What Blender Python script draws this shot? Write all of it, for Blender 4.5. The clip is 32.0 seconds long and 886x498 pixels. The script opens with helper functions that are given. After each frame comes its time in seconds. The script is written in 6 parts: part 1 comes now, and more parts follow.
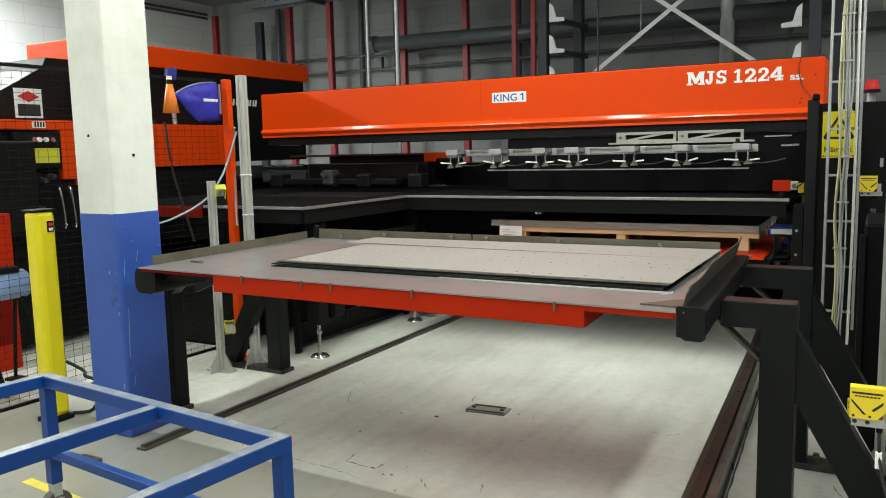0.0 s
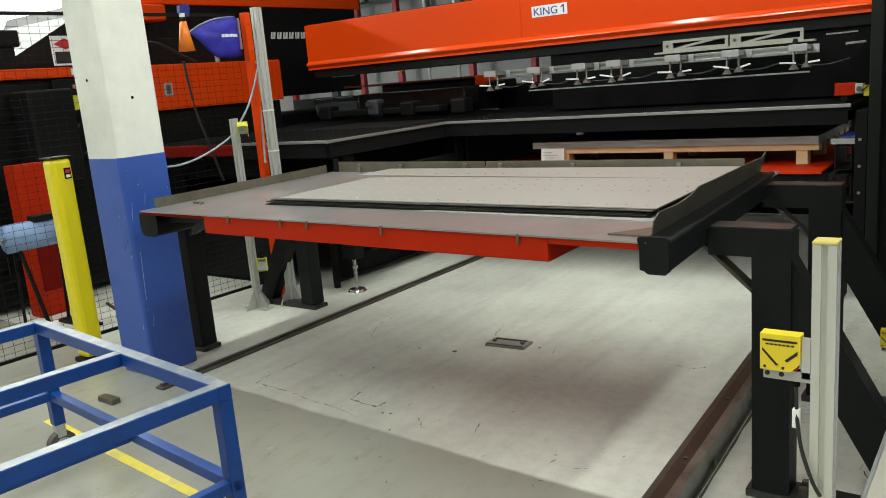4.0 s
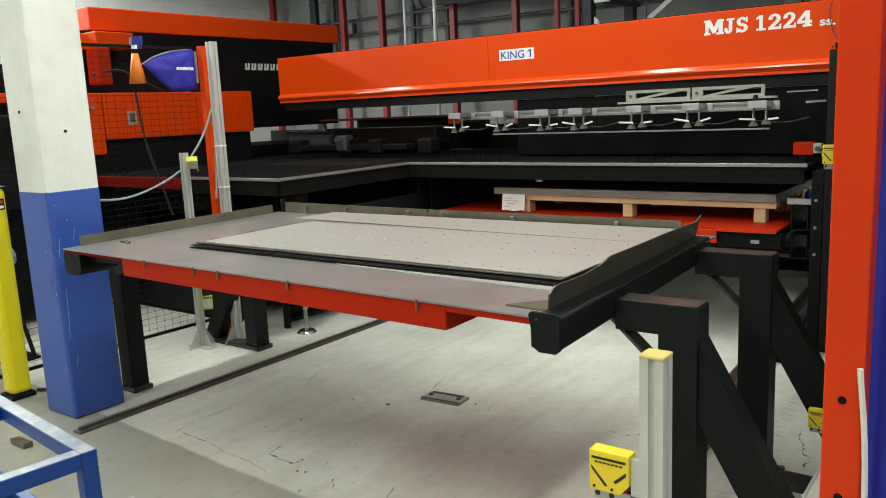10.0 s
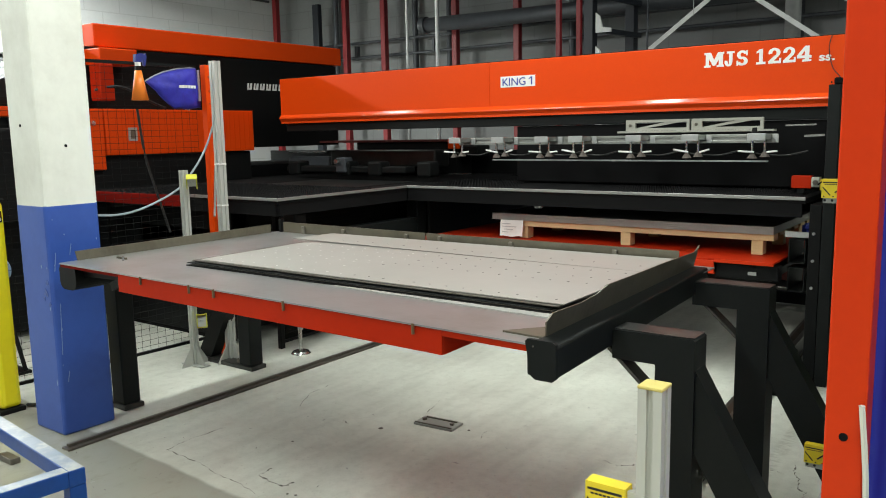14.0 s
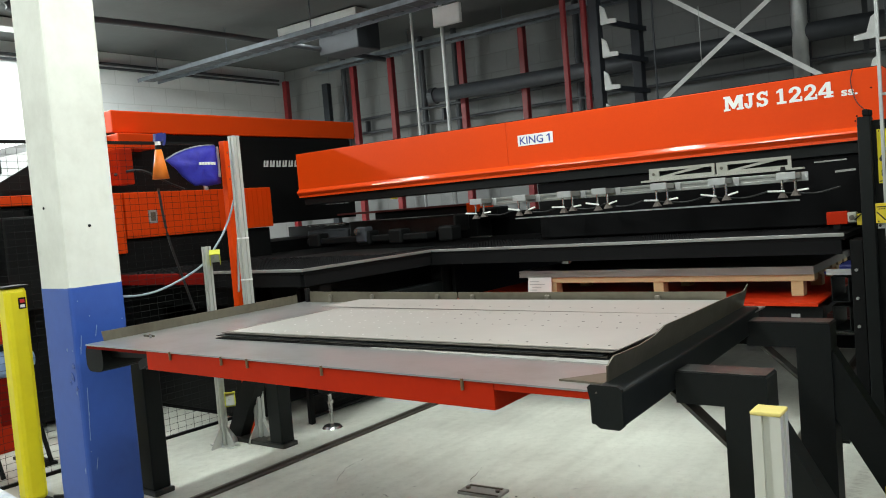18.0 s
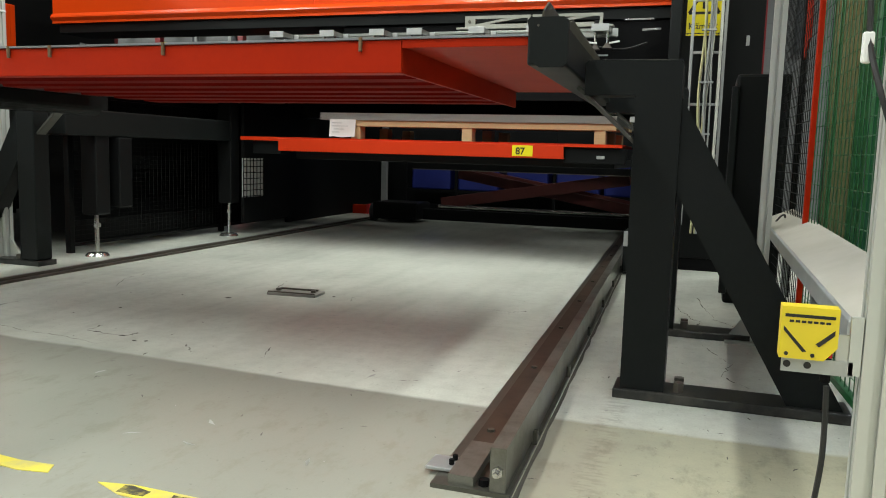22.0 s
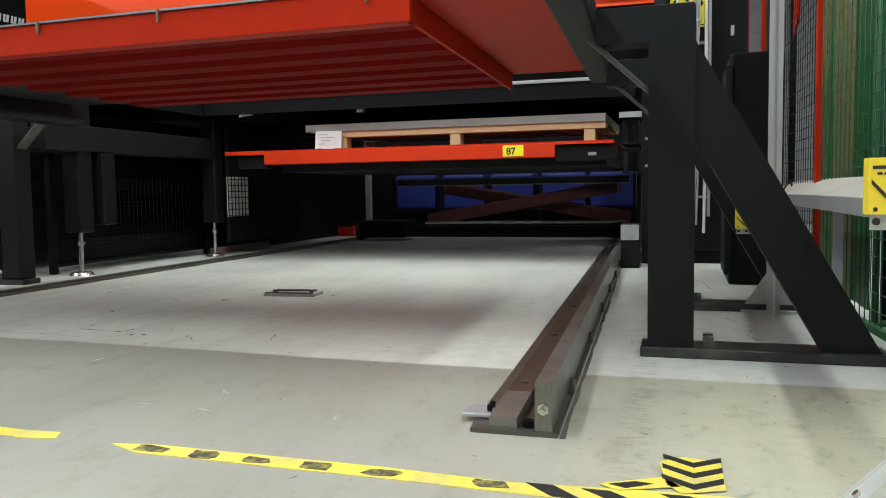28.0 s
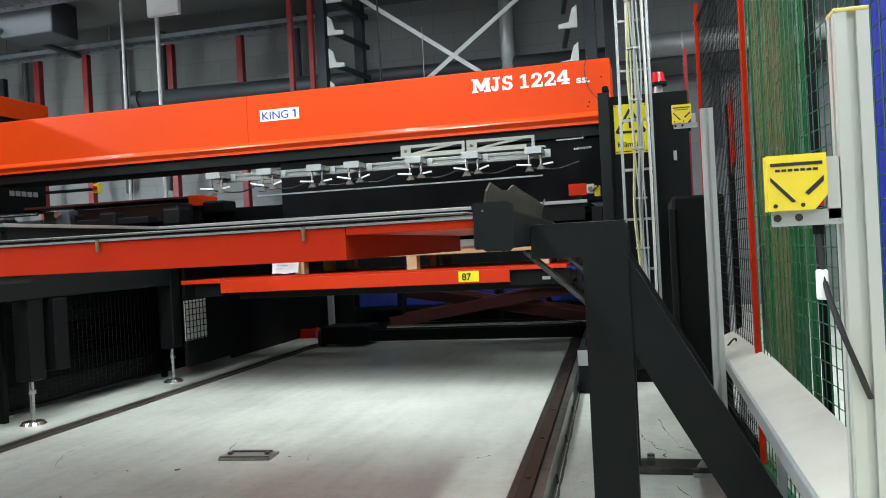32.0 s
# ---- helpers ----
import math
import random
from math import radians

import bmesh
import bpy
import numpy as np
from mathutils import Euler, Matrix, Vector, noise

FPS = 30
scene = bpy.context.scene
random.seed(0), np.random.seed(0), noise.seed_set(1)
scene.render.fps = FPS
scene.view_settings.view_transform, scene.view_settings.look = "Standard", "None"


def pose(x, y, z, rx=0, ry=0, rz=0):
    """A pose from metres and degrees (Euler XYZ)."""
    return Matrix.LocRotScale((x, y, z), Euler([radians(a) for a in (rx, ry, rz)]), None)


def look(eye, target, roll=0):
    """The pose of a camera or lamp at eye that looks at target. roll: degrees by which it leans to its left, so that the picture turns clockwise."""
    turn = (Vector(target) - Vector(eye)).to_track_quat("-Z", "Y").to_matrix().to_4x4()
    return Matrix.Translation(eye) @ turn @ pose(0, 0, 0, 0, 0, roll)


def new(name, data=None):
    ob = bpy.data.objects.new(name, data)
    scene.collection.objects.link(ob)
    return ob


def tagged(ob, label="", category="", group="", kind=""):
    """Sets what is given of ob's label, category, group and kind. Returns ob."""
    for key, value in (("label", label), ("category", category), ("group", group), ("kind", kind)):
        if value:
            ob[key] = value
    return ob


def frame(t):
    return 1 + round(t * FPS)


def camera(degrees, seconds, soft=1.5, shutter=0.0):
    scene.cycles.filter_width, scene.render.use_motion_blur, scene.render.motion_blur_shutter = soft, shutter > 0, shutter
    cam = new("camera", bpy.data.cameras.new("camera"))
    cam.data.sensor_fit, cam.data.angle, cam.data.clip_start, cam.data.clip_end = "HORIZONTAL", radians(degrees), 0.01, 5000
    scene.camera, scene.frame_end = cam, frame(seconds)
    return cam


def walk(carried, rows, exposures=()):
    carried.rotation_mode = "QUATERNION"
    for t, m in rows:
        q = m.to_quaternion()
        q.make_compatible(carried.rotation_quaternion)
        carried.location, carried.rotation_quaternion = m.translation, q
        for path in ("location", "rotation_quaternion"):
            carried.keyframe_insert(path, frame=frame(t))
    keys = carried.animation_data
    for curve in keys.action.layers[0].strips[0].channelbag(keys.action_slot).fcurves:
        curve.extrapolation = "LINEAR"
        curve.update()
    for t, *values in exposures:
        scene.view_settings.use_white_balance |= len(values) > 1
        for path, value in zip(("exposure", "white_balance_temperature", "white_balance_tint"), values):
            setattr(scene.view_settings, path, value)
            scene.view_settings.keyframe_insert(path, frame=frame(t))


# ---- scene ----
cam = camera(58.3, 32.0, soft=1.0)
PATH = [
    (0, (0.254, -0.540, 1.580), (-0.705, 1.197, 1.332), -1.29),
    (0.5, (0.218, -0.590, 1.606), (-0.780, 1.132, 1.410), -2.22),
    (1, (0.192, -0.597, 1.612), (-0.706, 1.184, 1.463), -1.89),
    (1.5, (0.253, -0.562, 1.601), (-0.726, 1.175, 1.440), -0.79),
    (2, (0.305, -0.517, 1.560), (-0.603, 1.243, 1.285), -4.18),
    (2.5, (0.406, -0.436, 1.561), (-0.597, 1.260, 1.217), -4.34),
    (3, (0.495, -0.277, 1.560), (-0.450, 1.434, 1.135), -4.41),
    (3.5, (0.540, -0.162, 1.544), (-0.567, 1.448, 1.117), -6.45),
    (5.5, (0.787, 0.145, 1.596), (-0.450, 1.669, 1.212), -2.92),
    (6, (0.783, 0.193, 1.606), (-0.433, 1.735, 1.226), -2.66),
    (6.5, (0.769, 0.200, 1.616), (-0.425, 1.762, 1.249), -3.47),
    (7, (0.796, 0.224, 1.626), (-0.459, 1.738, 1.261), -2.34),
    (7.5, (0.791, 0.238, 1.620), (-0.401, 1.806, 1.274), -1.58),
    (8, (0.810, 0.242, 1.628), (-0.443, 1.760, 1.275), -0.77),
    (8.5, (0.808, 0.277, 1.612), (-0.458, 1.782, 1.244), -1.92),
    (9, (0.792, 0.289, 1.606), (-0.421, 1.834, 1.230), -2.95),
    (9.5, (0.792, 0.282, 1.614), (-0.404, 1.843, 1.247), -3.14),
    (10, (0.796, 0.255, 1.618), (-0.381, 1.834, 1.270), -2.59),
    (10.5, (0.793, 0.262, 1.616), (-0.385, 1.844, 1.286), -2.42),
    (11, (0.791, 0.263, 1.617), (-0.388, 1.845, 1.292), -2.54),
    (11.5, (0.793, 0.244, 1.624), (-0.385, 1.827, 1.296), -1.94),
    (12, (0.791, 0.249, 1.621), (-0.393, 1.831, 1.316), -0.74),
    (12.5, (0.788, 0.259, 1.618), (-0.395, 1.847, 1.332), -0.64),
    (13, (0.782, 0.268, 1.615), (-0.396, 1.859, 1.331), -0.70),
    (13.5, (0.786, 0.263, 1.616), (-0.391, 1.855, 1.329), -0.95),
    (14, (0.787, 0.258, 1.618), (-0.387, 1.851, 1.329), -1.09),
    (14.5, (0.784, 0.258, 1.617), (-0.363, 1.872, 1.338), -0.99),
    (15, (0.761, 0.272, 1.609), (-0.337, 1.922, 1.338), -0.99),
    (15.5, (0.728, 0.258, 1.605), (-0.310, 1.945, 1.327), -0.78),
    (17.5, (0.666, 0.264, 1.570), (-0.365, 1.962, 1.344), -1.28),
    (18, (0.648, 0.286, 1.538), (-0.559, 1.877, 1.431), -4.67),
    (18.5, (0.547, 0.288, 1.462), (-0.597, 1.922, 1.314), -4.18),
    (19, (0.451, 0.272, 1.361), (-0.480, 2.038, 1.244), -3.28),
    (19.5, (0.343, 0.228, 1.251), (-0.517, 2.026, 1.089), -2.69),
    (20, (0.292, 0.243, 1.161), (-0.554, 2.048, 1.009), -4.06),
    (20.5, (0.229, 0.263, 1.067), (-0.554, 2.102, 0.994), -2.49),
    (21, (0.165, 0.242, 0.928), (-0.516, 2.119, 0.818), -3.22),
    (21.5, (0.125, 0.259, 0.790), (-0.567, 2.128, 0.622), -0.11),
    (22, (0.092, 0.277, 0.704), (-0.534, 2.161, 0.463), 1.62),
    (22.5, (0.068, 0.303, 0.637), (-0.487, 2.202, 0.345), -0.48),
    (23, (0.019, 0.311, 0.594), (-0.593, 2.188, 0.278), 0.50),
    (23.5, (-0.009, 0.326, 0.539), (-0.602, 2.215, 0.257), -0.71),
    (24, (-0.013, 0.333, 0.494), (-0.574, 2.232, 0.217), 1.84),
    (24.5, (-0.014, 0.322, 0.468), (-0.594, 2.227, 0.280), 1.87),
    (25, (-0.027, 0.311, 0.470), (-0.615, 2.220, 0.368), -1.19),
    (25.5, (-0.026, 0.305, 0.470), (-0.551, 2.232, 0.361), 0.27),
    (27.5, (-0.032, 0.306, 0.468), (-0.599, 2.217, 0.309), 0.18),
    (28, (-0.029, 0.311, 0.475), (-0.606, 2.221, 0.331), -0.84),
    (28.5, (-0.023, 0.315, 0.481), (-0.598, 2.227, 0.352), -1.28),
    (29, (-0.022, 0.316, 0.485), (-0.592, 2.229, 0.368), -1.87),
    (29.5, (-0.019, 0.317, 0.491), (-0.591, 2.231, 0.392), -2.38),
    (30, (-0.002, 0.318, 0.522), (-0.561, 2.237, 0.462), -2.47),
    (30.5, (0.011, 0.326, 0.565), (-0.550, 2.245, 0.522), -1.95),
    (31, (0.034, 0.346, 0.684), (-0.487, 2.276, 0.623), -2.61),
    (31.5, (0.037, 0.333, 0.784), (-0.446, 2.273, 0.794), -2.56),
    (32, (0.057, 0.330, 0.929), (-0.441, 2.267, 0.924), -2.94),
]
# stops, white balance and tint on the way
EXPOSURES = [
    (0, 0.0, 6620, 10), (1, -0.1, 6650, 10), (2, -0.24, 6650, 10), (3, -0.23, 6650, 10), (6, -0.06, 6700, 10), (9, -0.08, 6700, 10), (13, -0.06, 6650, 10), (15, 0.02, 6450, 10), (18, -0.04, 6400, 10), (19, -0.06, 6600, 10), (20, -0.08, 6750, 10), (21.5, 0.0, 6600, 10),
    (24, 0.14, 6350, 11), (28, 0.20, 6200, 15), (30, 0.37, 6050, 13), (31, 0.45, 5980, 12), (32, 0.43, 5980, 12),
]
walk(cam, [(t, look(eye, target, roll)) for t, eye, target, roll in PATH], EXPOSURES)

# ---- light ----
world = bpy.data.worlds.new("hall_air")
scene.world = world
world.use_nodes = True
world.node_tree.nodes["Background"].inputs[0].default_value = (0.5, 0.55, 0.6, 1)
world.node_tree.nodes["Background"].inputs[1].default_value = 0.01

CEIL = 4.40
# assumed rows of fluorescent fittings under the ceiling: x, y, turn, length, watts
LAMPS = [
    (1.4, 0.7, 90, 10.6, 368), (-2.3, 0.7, 90, 10.6, 302), (-5.9, 0.7, 90, 10.6, 215),
    # unseen lamps added to brighten the rear, the white wall and the right
    (-2.4, 8.7, 0, 1.6, 9), (-7.6, 8.7, 0, 1.6, 8), (-9.9, 3.0, 90, 6.0, 800), (3.6, 6.0, 90, 3.6, 90),
]
for lx, ly, turn, long, watts in LAMPS:
    tube_light = bpy.data.lights.new("tube_light", "AREA")
    tube_light.shape, tube_light.size, tube_light.size_y = "RECTANGLE", long, 0.25
    tube_light.energy, tube_light.color = watts, (0.94, 1.0, 0.94)
    new("tube_light", tube_light).matrix_world = pose(lx, ly, CEIL - 0.16, 0, 0, turn)


# ---- materials ----
def material(name, colour, rough=0.5, metal=0.0, vary=0.15, grain=40.0, stain=2.0, stain_to=None, stain_amount=0.3, bump=0.1, streak=None, spec=0.5):
    """Base colour with fine grain, large stains, roughness change and fine relief."""
    m = bpy.data.materials.new(name)
    m.use_nodes = True
    t = m.node_tree
    n, l = t.nodes, t.links
    b = n["Principled BSDF"]
    co = n.new("ShaderNodeTexCoord")
    mp = n.new("ShaderNodeMapping")
    l.new(co.outputs["Object"], mp.inputs[0])
    if streak:
        mp.inputs["Scale"].default_value = streak
    fine = n.new("ShaderNodeTexNoise")
    fine.inputs["Scale"].default_value, fine.inputs["Detail"].default_value = grain, 6
    wide = n.new("ShaderNodeTexNoise")
    wide.inputs["Scale"].default_value, wide.inputs["Detail"].default_value, wide.inputs["Roughness"].default_value = stain, 8, 0.65
    l.new(mp.outputs[0], fine.inputs[0])
    l.new(co.outputs["Object"], wide.inputs[0])
    ramp = n.new("ShaderNodeMapRange")
    ramp.interpolation_type = "SMOOTHSTEP"
    ramp.inputs["From Min"].default_value, ramp.inputs["From Max"].default_value = 0.42, 0.7
    l.new(wide.outputs[0], ramp.inputs[0])
    amount = n.new("ShaderNodeMath")
    amount.operation = "MULTIPLY"
    amount.inputs[1].default_value = stain_amount
    l.new(ramp.outputs[0], amount.inputs[0])
    c = Vector(colour)
    dark = n.new("ShaderNodeMix")
    dark.data_type = "RGBA"
    dark.inputs[6].default_value = (*(c * (1 - vary)), 1)
    dark.inputs[7].default_value = (*[min(v * (1 + vary), 0.95) for v in c], 1)
    l.new(fine.outputs[0], dark.inputs[0])
    mix = n.new("ShaderNodeMix")
    mix.data_type = "RGBA"
    l.new(amount.outputs[0], mix.inputs[0])
    l.new(dark.outputs[2], mix.inputs[6])
    mix.inputs[7].default_value = (*(stain_to or tuple(c * 0.55)), 1)
    l.new(mix.outputs[2], b.inputs["Base Color"])
    rr = n.new("ShaderNodeMapRange")
    rr.inputs["To Min"].default_value, rr.inputs["To Max"].default_value = max(rough - 0.04, 0.03), min(rough + 0.05, 1)
    l.new(wide.outputs[0], rr.inputs[0])
    l.new(rr.outputs[0], b.inputs["Roughness"])
    b.inputs["Metallic"].default_value = metal
    b.inputs["Specular IOR Level"].default_value = spec
    if bump:
        bp = n.new("ShaderNodeBump")
        bp.inputs["Strength"].default_value, bp.inputs["Distance"].default_value = bump, 0.004
        l.new(fine.outputs[0], bp.inputs["Height"])
        l.new(bp.outputs[0], b.inputs["Normal"])
    return m


ORANGE = material("orange_paint", (0.71, 0.058, 0.0025), 0.42, 0, 0.04, 60, 1.5, (0.66, 0.046, 0.0025), 0.25, 0.02, None, 0.15)
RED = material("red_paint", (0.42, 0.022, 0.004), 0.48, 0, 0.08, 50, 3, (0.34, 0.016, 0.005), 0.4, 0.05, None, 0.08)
DULLRED = material("dull_red_paint", (0.18, 0.008, 0.005), 0.75, 0, 0.12, 30, 4, (0.13, 0.008, 0.006), 0.5, 0.06, None, 0.04)
POSTRED = material("dark_red_paint", (0.23, 0.010, 0.014), 0.45, 0, 0.1, 40, 2, None, 0.3, 0.04)
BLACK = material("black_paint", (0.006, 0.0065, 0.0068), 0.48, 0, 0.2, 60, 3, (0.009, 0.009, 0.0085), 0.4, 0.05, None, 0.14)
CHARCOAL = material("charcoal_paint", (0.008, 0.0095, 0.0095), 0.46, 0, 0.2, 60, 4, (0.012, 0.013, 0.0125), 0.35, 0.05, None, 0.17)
MATTBLACK = material("matt_black", (0.006, 0.006, 0.0065), 0.8, 0, 0.2, 80, 3, None, 0.2, 0.1, None, 0.1)
RUBBER = material("grey_brown_rubber", (0.09, 0.075, 0.065), 0.7, 0, 0.15, 80, 8, None, 0.3, 0.1)
STEEL = material("mill_steel", (0.47, 0.475, 0.48), 0.30, 0.82, 0.10, 9, 1.6, (0.33, 0.32, 0.305), 0.75, 0.02, (1, 14, 1))
SHEET = material("oiled_sheet_steel", (0.46, 0.45, 0.425), 0.42, 0.62, 0.03, 6, 1.0, (0.40, 0.38, 0.36), 0.35, 0.02, (2, 9, 1))
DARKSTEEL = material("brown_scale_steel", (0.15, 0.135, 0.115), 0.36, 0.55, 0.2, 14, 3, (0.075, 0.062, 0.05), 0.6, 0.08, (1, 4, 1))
RUSTY = material("rusty_steel", (0.075, 0.05, 0.036), 0.42, 0.35, 0.3, 25, 6, (0.03, 0.021, 0.018), 0.6, 0.12, (1, 0.3, 1))
BRIGHT = material("ground_steel", (0.60, 0.59, 0.57), 0.25, 0.95, 0.06, 30, 6, (0.4, 0.38, 0.35), 0.3, 0.03)
ALU = material("anodised_aluminium", (0.57, 0.58, 0.55), 0.36, 0.35, 0.04, 20, 3, (0.5, 0.49, 0.46), 0.3, 0.02, (1, 1, 0.08))
YELLOW = material("yellow_plastic", (0.78, 0.60, 0.025), 0.42, 0, 0.04, 40, 9, (0.6, 0.46, 0.04), 0.25, 0.03)
LIME = material("greenish_yellow_plastic", (0.62, 0.62, 0.05), 0.45, 0, 0.05, 40, 6, None, 0.2, 0.03)
BOLLARDY = material("yellow_gloss_paint", (0.80, 0.68, 0.01), 0.35, 0, 0.04, 30, 5, (0.6, 0.48, 0.02), 0.25, 0.03)
CREAM = material("cream_paint", (0.46, 0.46, 0.40), 0.45, 0, 0.06, 40, 5, (0.4, 0.38, 0.3), 0.35, 0.05)
WHITE = material("white_card", (0.80, 0.80, 0.78), 0.6, 0, 0.03, 30, 4, (0.65, 0.65, 0.62), 0.15, 0.02)
BLUEINK = material("blue_ink", (0.03, 0.05, 0.30), 0.6, 0, 0.05)
OXIDE = material("oxide_and_shaded_red", (0.075, 0.009, 0.007), 0.6, 0, 0.15, 30, 4, (0.04, 0.006, 0.005), 0.5, 0.06)
CRACK = material("crack_dirt_and_shade", (0.095, 0.085, 0.07), 0.8, 0, 0.2, 60, 8)
INK = material("black_ink", (0.015, 0.014, 0.013), 0.55, 0, 0.1)
REDINK = material("red_ink", (0.55, 0.02, 0.02), 0.6, 0, 0.05)
COLWHITE = material("white_masonry_paint", (0.74, 0.75, 0.69), 0.6, 0, 0.04, 25, 1.6, (0.42, 0.41, 0.35), 0.4, 0.12, (1, 1, 0.35))
COLBLUE = material("blue_gloss_paint", (0.034, 0.092, 0.385), 0.36, 0, 0.08, 18, 2.5, (0.02, 0.056, 0.28), 0.5, 0.12)
CARTBLUE = material("blue_enamel", (0.005, 0.050, 0.235), 0.36, 0, 0.1, 30, 9, (0.008, 0.036, 0.15), 0.45, 0.06, None, 0.3)
WORNBLUE = material("worn_blue_enamel", (0.13, 0.165, 0.22), 0.36, 0.15, 0.25, 30, 11, (0.34, 0.34, 0.32), 0.8, 0.08)
BINBLUE = material("blue_bin_plastic", (0.016, 0.026, 0.19), 0.45, 0, 0.1, 20, 3, None, 0.3, 0.03)
CLOTHBLUE = material("blue_cloth", (0.030, 0.030, 0.40), 0.6, 0, 0.25, 26, 9, (0.012, 0.012, 0.2), 0.7, 1.0)
SCREENBLUE = material("blue_vinyl", (0.010, 0.022, 0.33), 0.5, 0, 0.08, 20, 2, (0.008, 0.015, 0.2), 0.5, 0.05)
GREEN = material("green_coated_wire", (0.015, 0.11, 0.035), 0.5, 0, 0.12, 40, 5)
WOOD = material("pale_pine", (0.66, 0.50, 0.27), 0.6, 0, 0.14, 18, 3, (0.50, 0.34, 0.16), 0.4, 0.12, (0.6, 8, 8))
CEILGREY = material("grey_concrete", (0.085, 0.088, 0.09), 0.8, 0, 0.08, 12, 0.7, (0.06, 0.06, 0.062), 0.5, 0.2)
GALV = material("galvanised_steel", (0.46, 0.47, 0.47), 0.4, 0.55, 0.12, 14, 6, (0.3, 0.31, 0.32), 0.4, 0.04)
DARKPIPE = material("dark_pipe", (0.06, 0.065, 0.075), 0.5, 0.3, 0.1, 20, 3)
RACKDARK = material("dark_blue_rack", (0.018, 0.022, 0.03), 0.45, 0.1, 0.15, 30, 3)
RACKWHITE = material("white_bracket", (0.72, 0.73, 0.72), 0.45, 0, 0.06, 30, 5)
CABLE_WHITE = material("white_cable", (0.62, 0.62, 0.56), 0.5, 0, 0.05)
CABLE_GREY = material("grey_cable", (0.30, 0.31, 0.30), 0.5, 0, 0.05)
CABLE_YELLOW = material("yellowish_cable", (0.50, 0.47, 0.26), 0.5, 0, 0.05)
CABLE_BLACK = material("black_cable", (0.015, 0.015, 0.015), 0.5, 0, 0.05)
HOSE = material("blue_grey_hose", (0.28, 0.34, 0.38), 0.4, 0, 0.05)
BOTTLE = material("orange_liquid_bottle", (0.85, 0.22, 0.02), 0.35, 0, 0.1, 12, 6, (0.6, 0.12, 0.01), 0.4, 0.02)
PLANK = material("dusty_board", (0.44, 0.415, 0.36), 0.75, 0, 0.08, 14, 4, (0.36, 0.33, 0.27), 0.5, 0.1)
LAMPWHITE = material("lamp_enamel", (0.75, 0.76, 0.76), 0.4, 0, 0.03)
REDLENS = material("red_lens", (0.5, 0.01, 0.012), 0.2, 0, 0.05)
GALVWHITE = material("white_wire_panel", (0.66, 0.68, 0.64), 0.5, 0, 0.06)


